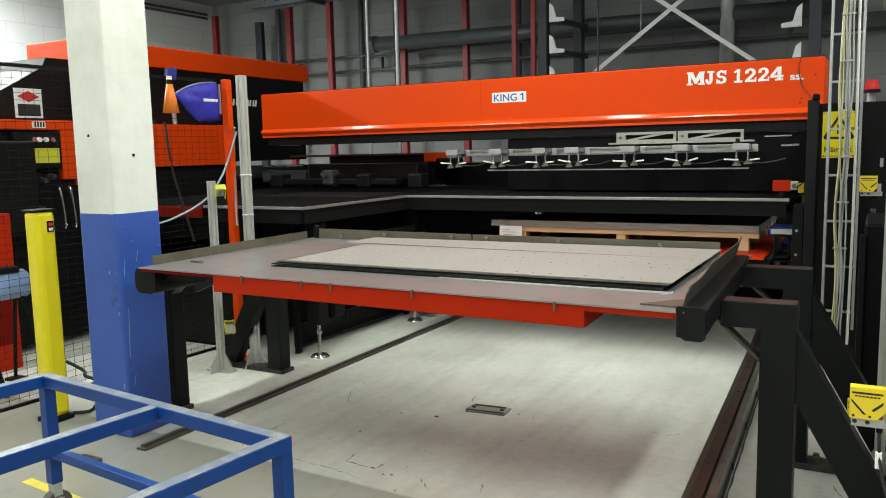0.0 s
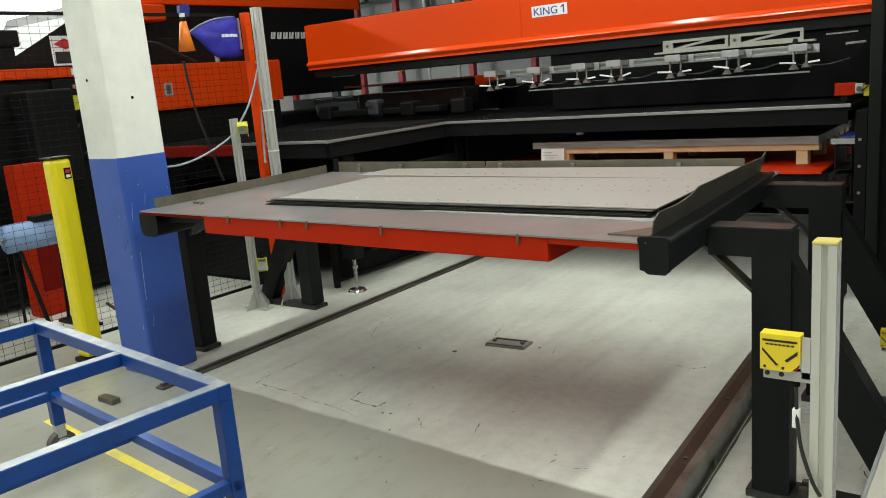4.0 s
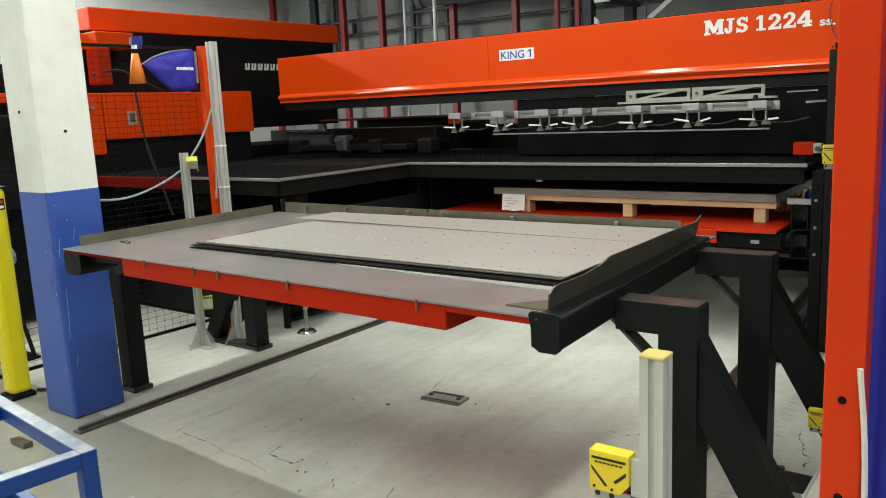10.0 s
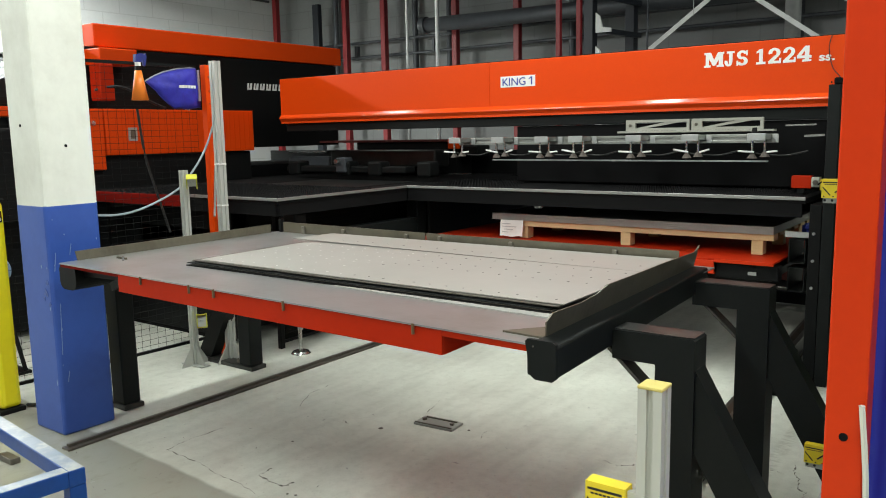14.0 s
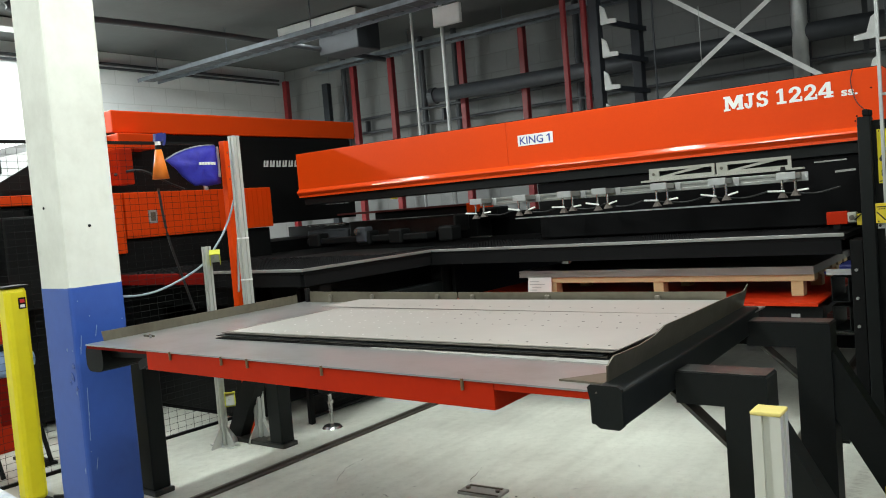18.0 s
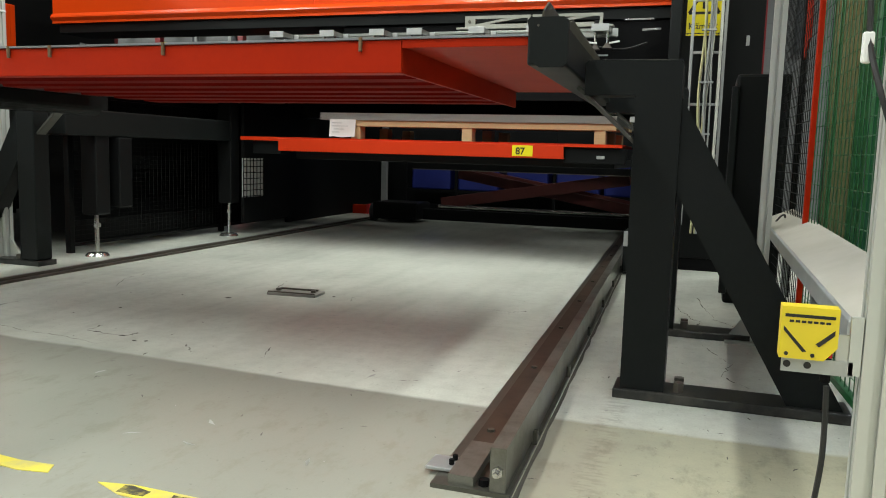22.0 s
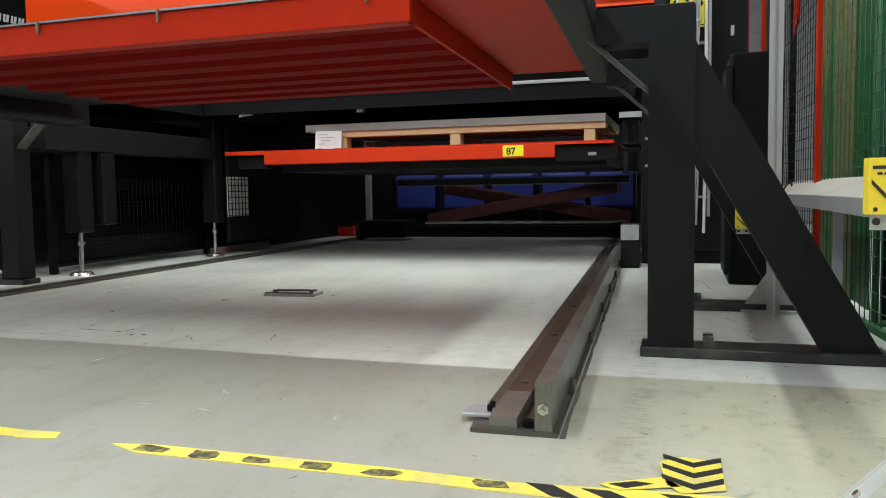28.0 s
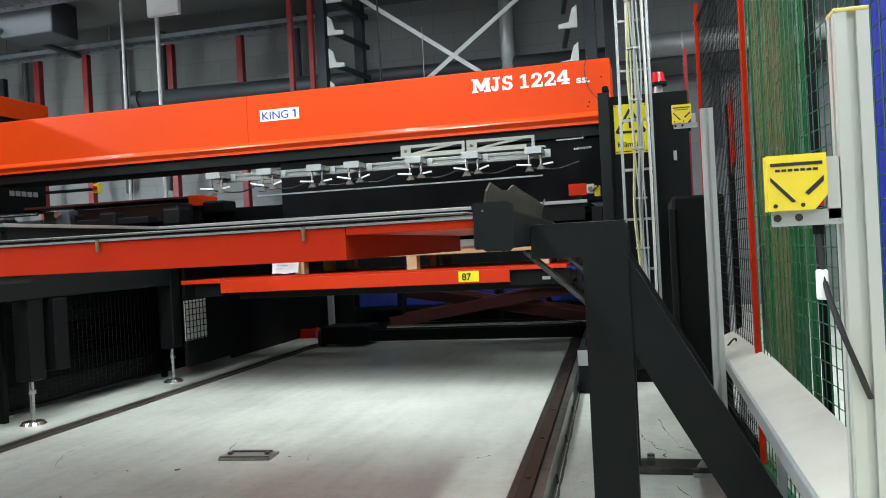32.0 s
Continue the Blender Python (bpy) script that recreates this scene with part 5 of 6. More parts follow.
part("stop_button", cyl(B(), (-5.43, 7.40, 1.72), (-5.43, 7.375, 1.72), 0.022, 12), REDLENS, stop)
sign = part("warning_plate", box(B(), -5.815, -5.806, 3.45, 3.685, 1.91, 2.145), WHITE, press, "white warning plate")
part("red_diamond", prism(B(), [(3.47, 2.08), (3.567, 2.125), (3.665, 2.08), (3.567, 2.035)], "x", -5.806, -5.804), REDINK, sign)
part("print_block", box(B(), -5.806, -5.804, 3.47, 3.665, 1.925, 2.02), INK, sign)
pan = part("control_panel", box(B(), -5.85, -5.80, 3.40, 3.825, 1.50, 1.80, 0.005), BLACK, press, "black control panel")
part("yellow_label", box(B(), -5.80, -5.797, 3.52, 3.80, 1.545, 1.665), LIME, pan, "yellow instruction label")
for y in (3.57, 3.62, 3.68, 3.74):
    part("knob", cyl(B(), (-5.80, y, 1.735), (-5.775, y, 1.735), 0.02, 12), WHITE if y in (3.62, 3.68) else BRIGHT, pan)
plate2 = part("number_plate", box(B(), -5.81, -5.806, 3.58, 3.70, 1.83, 1.885), WHITE, press, "white number plate")
for y in (3.6, 3.625, 3.65, 3.675):
    part("digit_bar", box(B(), -5.806, -5.804, y, y + 0.014, 1.838, 1.877), INK, plate2)
for y in (3.78, 3.88):
    part("grab_bar", tube(B(), [(-5.85, y, 1.32), (-5.80, y, 1.31), (-5.80, y + 0.03, 1.02), (-5.85, y + 0.03, 1.0)], 0.011, 8), BRIGHT, press, "bright grab bar")
for y, z in ((3.55, 1.42), (3.66, 1.40), (3.74, 1.43), (3.45, 1.2), (3.62, 1.17)):
    part("fitting", cyl(B(), (-5.86, y, z), (-5.80, y, z), 0.03, 10, 0.02), DARKPIPE, press)
part("dark_box", box(B(), -5.85, -5.55, 3.05, 3.42, 1.0, 1.72, 0.02), BLACK, press, "black equipment box")
part("hose_arm", box(B(), -6.12, -5.86, 4.25, 4.62, 2.28, 2.42, 0.01), ORANGE, press, "orange bracket")
part("hose_arm", box(B(), -6.0, -5.84, 4.22, 4.36, 1.96, 2.28, 0.01), RED, press, "red bracket")
part("air_line", tube(B(), [(-5.9, 4.2, 2.05), (-5.8, 4.4, 2.08), (-5.8, 4.7, 1.95), (-5.82, 4.85, 1.9)], 0.012), CABLE_BLACK, press)
part("grey_pipe", cyl(B(), (-5.82, 5.1, 1.88), (-5.82, 5.07, 2.22), 0.022, 10), GALV, press)

# ---- safety fence beside the press ----
def fence(p, q, z0, z1, su, sz, r, mat, fmat, label, posts=2, top=True):
    f = thing("mesh_fence", ((p[0] + q[0]) / 2, (p[1] + q[1]) / 2, 0), label, "fence", "", "structure")
    part("wire_grid", wires(B(), p, q, z0, z1, su, sz, r), mat, f)
    d = (Vector(q) - Vector(p))
    for k in range(posts):
        c = Vector(p) + d * k / max(posts - 1, 1)
        part("post", box(B(), c.x - 0.02, c.x + 0.02, c.y - 0.02, c.y + 0.02, 0, z1 + 0.02, 0.004), fmat, f)
    part("bottom_bar", bar(B(), (*p, z0), (*q, z0), 0.02, 0.02), fmat, f)
    if top:
        part("top_bar", bar(B(), (*p, z1), (*q, z1), 0.02, 0.02), fmat, f)
    return f


fence((-4.27, 0.9), (-4.13, 3.94), 0.12, 2.125, 0.062, 0.042, 0.0012, BLACK, BLACK, "black welded mesh safety fence beside the press", 1)
fence((-3.75, 4.30), (-3.75, 7.6), 0.05, 1.0, 0.045, 0.03, 0.0016, BLACK, BLACK, "black mesh guard under the press table", 3)

gate_post = thing("orange_fence_post", (-4.06, 3.98, 0), "orange square fence post", "post")
part("tube", box(B(), -4.09, -4.035, 3.955, 4.01, 0.01, 2.135, 0.004), ORANGE, gate_post)
part("foot", box(B(), -4.13, -3.99, 3.91, 4.05, 0, 0.01), ORANGE, gate_post)
for z in (1.86, 1.95, 2.05):
    bolt(gate_post, (-4.035, 3.982, z), 0.006, 0.004, BRIGHT, (1, 0, 0))


def profile_post(bm, x, y, z0, z1, w=0.045, d=0.045):
    """Slotted square aluminium profile."""
    h, s, g = w / 2, 0.0055, 0.009
    side = [(-h, -h), (-s, -h), (-s, -h + g), (s, -h + g), (s, -h)]
    pts = []
    for k in range(4):
        c, n = round(math.cos(k * math.pi / 2)), round(math.sin(k * math.pi / 2))
        pts += [(x + u * c - v * n, y + u * n + v * c) for u, v in side]
    return prism(bm, pts, "z", z0, z1)


def alu_post(x, y, z1, label, cap=None, w=0.045, foot=True):
    p = thing("aluminium_post", (x, y, 0), label, "post", "sensor posts")
    part("profile", profile_post(B(), x, y, 0.01, z1, w, w), ALU, p)
    if cap:
        part("end_cap", box(B(), x - w / 2 - 0.001, x + w / 2 + 0.001, y - w / 2 - 0.001, y + w / 2 + 0.001, z1, z1 + 0.006, 0.002), cap, p, "pale yellow end cap")
    if foot:
        for a in (0, 90, 180, 270):
            m = pose(x, y, 0, 0, 0, a)
            bm = prism(B(), [(w / 2, 0.0), (w / 2 + 0.09, 0.0), (w / 2 + 0.09, 0.012), (w / 2, 0.15)], "y", -0.003, 0.003)
            bmesh.ops.transform(bm, matrix=m, verts=bm.verts)
            part("foot_bracket", bm, ALU, p)
        part("foot_plate", box(B(), x - 0.115, x + 0.115, y - 0.04, y + 0.04, 0, 0.010, 0.002), ALU, p)
    return p


tall = alu_post(-3.80, 3.86, 2.14, "tall slotted aluminium profile post", None, 0.055)
for z in (1.14, 1.43):
    part("cable_tie", box(B(), -3.831, -3.769, 3.829, 3.891, z - 0.006, z + 0.006, 0.004), WHITE, tall, "white cable tie")
short = alu_post(-3.945, 3.655, 1.395, "short slotted aluminium profile post with mirrors")
CAPY = material("pale_yellow_cap", (0.62, 0.52, 0.16), 0.5, 0, 0.05)
near = alu_post(0.322, 1.462, 1.202, "slotted aluminium sensor post with pale yellow cap", CAPY, 0.041, False)
for gy in (1.435, 1.487):
    part("foot_gusset", prism(B(), [(0.30, 0.0), (0.15, 0.0), (0.15, 0.012), (0.30, 0.175)], "y", gy - 0.003, gy + 0.003), ALU, near, "triangular foot gusset")
part("gusset_web", bar(B(), (0.155, 1.461, 0.012), (0.30, 1.461, 0.165), 0.046, 0.006), ALU, near)
bolt(near, (0.20, 1.461, 0.06), 0.006, 0.008, BRIGHT, (-0.7, 0, 0.7))
part("rear_gusset", prism(B(), [(1.48, 0.0), (1.60, 0.0), (1.60, 0.012), (1.48, 0.15)], "x", 0.317, 0.327), ALU, near)
part("profile_foot", box(B(), 0.28, 0.42, 1.43, 1.50, 0.0, 0.012), GALV, near)
mid = alu_post(0.30, 3.53, 1.405, "slotted aluminium sensor post beside the support frame", None, 0.045)


def sensor(x, y, z, w=0.072, label="yellow safety sensor housing with black chevrons"):
    """A yellow housing that faces -y; x is its left edge and z its top."""
    s = thing("safety_sensor", (x + w / 2, y, z), label, "sensor", "safety sensors")
    k = w / 0.072
    h = 0.072 * k
    part("housing", prism(B(), [(x, z), (x, z - h), (x + w * 0.78, z - h), (x + w, z - h * 0.74), (x + w, z)], "y", y, y + 0.03 * k), YELLOW, s)
    part("top_bar", box(B(), x + 0.06 * w, x + 0.93 * w, y - 0.0008, y, z - 0.20 * h, z - 0.14 * h), INK, s, "black bar")
    bm = B()
    for i in range(7):
        box(bm, x + (0.14 + i * 0.105) * w, x + (0.22 + i * 0.105) * w, y - 0.0006, y, z - 0.30 * h, z - 0.255 * h)
    part("print_bars", bm, INK, s)
    part("chevron", prism(B(), [(x + 0.05 * w, z - 0.38 * h), (x + 0.05 * w, z - 0.46 * h), (x + 0.40 * w, z - 0.86 * h), (x + 0.47 * w, z - 0.84 * h)], "y", y - 0.0008, y), INK, s, "black slanting bar")
    part("chevron", prism(B(), [(x + 0.94 * w, z - 0.40 * h), (x + 0.94 * w, z - 0.50 * h), (x + 0.68 * w, z - 0.74 * h), (x + 0.62 * w, z - 0.69 * h)], "y", y - 0.0008, y), INK, s, "black slanting bar")
    for u in (0.12, 0.58):
        part("screw", cyl(B(), (x + u * w, y, z - 0.91 * h), (x + u * w, y - 0.001, z - 0.91 * h), 0.0028 * k, 10), INK, s)
    part("lens", box(B(), x + 0.83 * w, x + 0.93 * w, y + 0.002, y + 0.02, z - 0.94 * h, z - 0.83 * h, 0.001), REDLENS, s, "small red lens")
    br = part("bracket", box(B(), x + 0.06 * w, x + 1.30 * w, y + 0.008, y + 0.012, z - 1.28 * h, z - h), GALV, s, "pale metal bracket")
    part("bracket_arm", box(B(), x + w, x + 1.22 * w, y + 0.012, y + 0.016, z - 1.28 * h, z - 0.5 * h), ALU, s)
    for u in (0.16, 0.52):
        part("screw_hole", cyl(B(), (x + u * w, y + 0.008, z - 1.13 * h), (x + u * w, y + 0.0072, z - 1.13 * h), 0.005 * k, 10), INK, br)
    part("plug", cyl(B(), (x + 0.86 * w, y + 0.018, z - 1.0 * h), (x + 0.86 * w, y + 0.018, z - 1.45 * h), 0.007 * k, 10), MATTBLACK, s, "black cable plug")
    return s


sensor(0.212, 1.437, 1.025)
sensor(0.197, 1.437, 0.510)
sensor(0.172, 3.475, 1.422, 0.070)
sensor(0.160, 3.455, 0.396, 0.074)
for z in (1.00, 0.48):
    part("sensor_bar", box(B(), 0.285, 0.30, 1.445, 1.455, z - 0.06, z + 0.02), ALU, near, "pale mounting bar")

lead = thing("sensor_cable", (0.33, 1.43, 0.5), "black cable tucked into the post slot", "cable")
part("lead", tube(B(), [(0.274, 1.455, 0.92), (0.277, 1.45, 0.86), (0.29, 1.432, 0.80), (0.31, 1.43, 0.74), (0.322, 1.438, 0.71)], 0.004), CABLE_BLACK, lead)
part("plug", box(B(), 0.268, 0.282, 1.447, 1.46, 0.835, 0.875, 0.003), WHITE, lead, "white plug")
part("lead", tube(B(), [(0.262, 1.455, 0.40), (0.265, 1.46, 0.3), (0.26, 1.47, 0.18), (0.28, 1.46, 0.08), (0.31, 1.45, 0.01)], 0.004), CABLE_BLACK, lead)


def mirror_head(x, y, z, tilt, label):
    """A small yellow deflection mirror in a forked holder."""
    h = thing("sensor_mirror", (x, y, z), label, "sensor", "deflection mirrors")
    m = pose(x, y, z, 0, tilt, -37)
    bm = B()
    for s in (-0.033, 0.033):
        box(bm, -0.026, 0.026, s - 0.003, s + 0.003, -0.045, 0.048, 0.002, m)
        box(bm, 0.012, 0.026, min(s, s * 0.55), max(s, s * 0.55), 0.042, 0.048, 0.0, m)
    box(bm, -0.028, -0.022, -0.033, 0.033, -0.045, 0.048, 0.0, m)
    box(bm, -0.022, 0.02, -0.033, 0.033, 0.040, 0.046, 0.0, m)
    part("holder", bm, LIME, h, "greenish yellow forked holder")
    part("mirror", box(B(), -0.008, -0.002, -0.028, 0.028, -0.04, 0.036, 0, m), GALV, h)
    part("stub", bar(B(), m @ Vector((0, 0, 0)), (x - 0.03, y + 0.0, z), 0.012, 0.012), GALV, h)


mirror_head(-3.865, 3.66, 1.315, 35, "greenish yellow deflection mirror on the short post")
mirror_head(-3.850, 3.66, 0.335, -25, "greenish yellow deflection mirror low on the short post")
hose = thing("air_hose", (-4.2, 3.4, 1.1), "blue-grey hose looped along the fence", "hose")
part("hose", tube(B(), [(-3.97, 3.97, 1.75), (-4.0, 3.9, 1.55), (-3.95, 3.75, 1.40), (-3.98, 3.6, 1.25), (-4.05, 3.3, 1.13), (-4.06, 3.0, 1.14), (-4.06, 2.75, 1.22)], 0.0075, 8), HOSE, hose)
part("hose", tube(B(), [(-4.0, 3.98, 1.78), (-4.05, 4.02, 1.70), (-4.02, 3.97, 1.2), (-3.95, 3.9, 1.05)], 0.008, 6), CABLE_GREY, hose)
wire = thing("hanging_cable", (-4.2, 3.6, 1.4), "dark cable hanging behind the fence", "cable")
part("cable", tube(B(), [(-4.2, 3.5, 1.82), (-4.19, 3.53, 1.5), (-4.17, 3.6, 1.2), (-4.15, 3.66, 0.95)], 0.009), CABLE_BLACK, wire)

# spray bottle and face shield on the fence
spray = thing("spray_bottle", (-4.09, 3.44, 1.87), "orange spray bottle with a blue trigger hung on the fence", "bottle")
part("bottle", cyl(B(), (-4.065, 3.44, 1.875), (-4.065, 3.44, 2.07), 0.056, 18, 0.022), BOTTLE, spray, "translucent orange bottle", True)
part("neck", cyl(B(), (-4.065, 3.44, 2.07), (-4.065, 3.44, 2.10), 0.02, 12), BLACK, spray)
part("collar", cyl(B(), (-4.065, 3.44, 2.10), (-4.065, 3.44, 2.125), 0.019, 12), WHITE, spray, "white collar")
part("spray_head", prism(B(), [(3.415, 2.125), (3.465, 2.125), (3.475, 2.155), (3.49, 2.17), (3.47, 2.185), (3.42, 2.175)], "x", -4.08, -4.05), BINBLUE, spray)
part("trigger", prism(B(), [(3.46, 2.16), (3.50, 2.185), (3.505, 2.16), (3.49, 2.10), (3.48, 2.105), (3.48, 2.14)], "x", -4.075, -4.055), BINBLUE, spray, "blue trigger")

cap_ = thing("cloth_hood", (-4.2, 3.8, 1.95), "blue cloth hood hung on the fence by the post", "hood")
bm = B()
outl = [(3.527, 2.006), (3.575, 2.035), (3.631, 2.056), (3.70, 2.08), (3.772, 2.097), (3.86, 2.11), (3.945, 2.115), (3.953, 2.02), (3.97, 1.92), (3.975, 1.835), (3.92, 1.828), (3.856, 1.818), (3.80, 1.828), (3.752, 1.822), (3.70, 1.855), (3.654, 1.892), (3.60, 1.95)]
cen = Vector((0, 3.80, 1.97))
rings = []
for k, (sc, off) in enumerate(((1.0, 0.0), (0.97, 0.014), (0.84, 0.026), (0.66, 0.036), (0.45, 0.042), (0.22, 0.044))):
    rings.append([bm.verts.new((-4.13 + off + (0.012 * math.sin(u * 41 + v * 57) + 0.008 * math.sin(u * 90 - v * 70 + k)) * (0, 0.4, 1, 1, 1, 0.6)[k], cen.y + (u - cen.y) * sc, cen.z + (v - cen.z) * sc)) for u, v in outl])
for a, b in zip(rings, rings[1:]):
    for i in range(len(outl)):
        k = (i + 1) % len(outl)
        bm.faces.new((a[i], a[k], b[k], b[i]))
bm.faces.new(rings[-1])
bm.faces.new(rings[0])
part("hood", bm, CLOTHBLUE, cap_, "", True)
part("piping", tube(B(), [(-4.125, 3.527, 2.008), (-4.125, 3.631, 2.060), (-4.125, 3.772, 2.10), (-4.125, 3.94, 2.118)], 0.005), CABLE_GREY, cap_, "pale edge piping")
bm = B()
for i in range(6):
    box(bm, -4.092, -4.078, 3.765 + i * 0.024, 3.784 + i * 0.024, 1.968, 1.988)
part("print_bars", bm, WHITE, cap_, "pale print")
part("strap", box(B(), -4.10, -4.09, 3.935, 3.95, 1.88, 2.10), GALV, cap_)

# small motor on a stand behind the fence
motor = thing("electric_motor", (-5.0, 2.66, 0), "pale blue electric motor on a thin black stand", "motor")
part("drum", cyl(B(), (-5.0, 2.44, 0.72), (-5.0, 2.86, 0.72), 0.10, 22), MOTORBLUE, motor, "", True)
part("end_cover", cyl(B(), (-5.0, 2.86, 0.72), (-5.0, 2.90, 0.72), 0.09, 18, 0.06), MOTORBLUE, motor)
part("terminal_box", box(B(), -5.03, -4.93, 2.62, 2.80, 0.81, 0.85, 0.006), BLACK, motor, "black terminal box")
part("shaft", cyl(B(), (-5.0, 2.36, 0.72), (-5.0, 2.44, 0.72), 0.02, 12), BRIGHT, motor)
for y in (2.5, 2.82):
    for sx in (-1, 1):
        part("stand_leg", bar(B(), (-5.0 + 0.04 * sx, y, 0.64), (-5.0 + 0.2 * sx, y + 0.05, 0.0), 0.02, 0.02), BLACK, motor)
part("stand_foot", box(B(), -5.22, -4.78, 2.80, 2.90, 0.0, 0.02), BLACK, motor)
pump = thing("red_pump_box", (-5.5, 3.0, 0), "red steel pump housing beside the press", "box")
part("housing", box(B(), -5.62, -5.45, 2.80, 3.10, 0.0, 1.18, 0.01), RED, pump)
part("cover", box(B(), -5.45, -5.44, 2.85, 3.05, 0.2, 0.6, 0.003), DULLRED, pump)

# ---- bollard and cart ----
boll = thing("bollard", (-4.10, 2.41, 0), "tall yellow steel bollard with black base", "bollard")
part("shaft", box(B(), -4.160, -4.035, 2.350, 2.475, 0.03, 1.275, 0.028), BOLLARDY, boll)
part("cap", box(B(), -4.165, -4.03, 2.345, 2.48, 1.275, 1.285, 0.004), BLACK, boll)
part("base_plate", box(B(), -4.172, -4.023, 2.338, 2.487, 0.0, 0.03, 0.006), BLACK, boll)
bsign = part("small_sign", box(B(), -4.035, -4.030, 2.415, 2.455, 1.15, 1.215), MATTBLACK, boll, "small dark sticker")
part("sign_mark", box(B(), -4.030, -4.029, 2.422, 2.448, 1.185, 1.205), REDINK, bsign)
part("sign_mark", box(B(), -4.030, -4.029, 2.422, 2.448, 1.158, 1.175), WHITE, bsign)
loop_ = thing("floor_cable_loop", (-4.0, 2.6, 0), "black cable loop standing up from the floor", "cable")
part("cable", tube(B(), [(-4.08, 2.52, 0.012), (-3.97, 2.57, 0.03), (-3.93, 2.60, 0.12), (-3.97, 2.62, 0.2), (-4.05, 2.60, 0.23), (-4.2, 2.7, 0.22), (-4.5, 2.8, 0.22)], 0.011, 8), CABLE_BLACK, loop_)

cart = thing("steel_cart", (-2.1, 1.1, 0), "worn blue welded steel cart frame on castors", "cart")
CM = Matrix.Translation((-1.425, 1.435, 0)) @ Matrix.Rotation(radians(-6.0), 4, "Z")  # corner, long side to -x, short side to -y


def cbar(name, x0, x1, y0, y1, z0, z1, mat=CARTBLUE):
    part(name, box(B(), x0, x1, y0, y1, z0, z1, 0.003, CM), mat, cart)


LONG, DEEP = 1.50, 0.86
cbar("top_rail", -LONG, 0, -0.05, 0, 0.60, 0.65)
cbar("top_rail", -LONG, 0, -DEEP, -DEEP + 0.05, 0.60, 0.65)
for x in (-0.05, -0.70, -LONG):
    cbar("cross_rail", x, x + 0.05, -DEEP + 0.05, -0.05, 0.60, 0.65)
    part("worn_strip", box(B(), x + 0.003, x + 0.047, -DEEP + 0.05, -0.05, 0.65, 0.6512, 0, CM), WORNBLUE, cart, "scuffed top face")
for y in (-0.05, -DEEP):
    part("worn_strip", box(B(), -LONG + 0.003, -0.003, y + 0.003, y + 0.047, 0.65, 0.6512, 0, CM), WORNBLUE, cart, "scuffed top face")
for x in (-0.05, -LONG):
    for y in (-0.05, -DEEP):
        cbar("leg", x, x + 0.05, y, y + 0.05, 0.16, 0.60)
        fork = part("castor_fork", box(B(), x + 0.0, x + 0.05, y + 0.005, y + 0.045, 0.10, 0.16, 0.004, CM), GALV, cart)
        c = CM @ Vector((x + 0.025, y + 0.025, 0.062))
        ax = CM.to_3x3() @ Vector((0.022, 0, 0))
        part("castor_wheel", cyl(B(), c - ax, c + ax, 0.062, 20), RUBBER, cart, "grey-brown castor wheel")
        part("castor_hub", cyl(B(), c - ax * 1.15, c + ax * 1.15, 0.034, 16), GALV, cart)
cbar("lower_rail", -LONG, 0, -0.045, -0.005, 0.28, 0.32)
cbar("lower_rail", -LONG, 0, -DEEP + 0.005, -DEEP + 0.045, 0.28, 0.32)
for x in (-0.045, -LONG + 0.005, -0.74):
    cbar("lower_cross", x, x + 0.04, -DEEP + 0.045, -0.045, 0.28, 0.32)

stopper = thing("floor_stop", (-2.55, 2.05, 0), "short black steel stop on the floor", "stop")
part("block", box(B(), -3.38, -3.24, 2.02, 2.07, 0, 0.03, 0.004), DARKSTEEL, stopper)

# ---- right side: cabinet, ladder, posts, shelf ----
cab = thing("control_cabinet", (0.08, 5.9, 0), "black steel control cabinet with a crush warning sign", "cabinet")
part("body", box(B(), -0.14, 0.345, 5.545, 6.4, 0.08, 1.835, 0.006), BLACK, cab)
part("plinth", box(B(), -0.12, 0.33, 5.56, 6.38, 0, 0.08), MATTBLACK, cab)
part("corner_upright", box(B(), -0.205, -0.135, 5.50, 5.60, 0.0, 1.86, 0.006), CHARCOAL, cab)
part("upright_cap", box(B(), -0.175, -0.135, 5.49, 5.61, 1.86, 1.90, 0.01), MATTBLACK, cab)
wsign = part("warning_sign", box(B(), -0.110, 0.092, 5.537, 5.545, 1.465, 1.778), BOLLARDY, cab, "yellow crush warning sign")
bm = B()
t0, t1, t2 = Vector((-0.009, 1.745)), Vector((-0.098, 1.600)), Vector((0.080, 1.600))
for a, b in ((t0, t1), (t1, t2), (t2, t0)):
    bar(bm, (a.x, 5.5365, a.y), (b.x, 5.5365, b.y), 0.0012, 0.016)
part("triangle", bm, INK, wsign, "black warning triangle")
part("pictogram", box(B(), -0.02, 0.003, 5.5359, 5.537, 1.625, 1.69), INK, wsign)
lettering("sign_text", "Klämrisk", 0.052, Matrix.Translation((-0.097, 5.5364, 1.505)) @ FACE_Y, INK, wsign, "black lettering", 0.0006, 0.0006, 0.17)
part("edge_line", box(B(), -0.108, 0.09, 5.536, 5.537, 1.475, 1.480), INK, wsign)
for x in (-0.1, 0.082):
    for z in (1.475, 1.768):
        bolt(wsign, (x, 5.537, z), 0.004, 0.002, INK, (0, -1, 0))
part("pull", box(B(), 0.245, 0.265, 5.535, 5.545, 1.40, 1.46, 0.002), GALV, cab)
part("door_grip", box(B(), 0.20, 0.235, 5.50, 5.545, 0.70, 1.12, 0.006), DARKPIPE, cab)
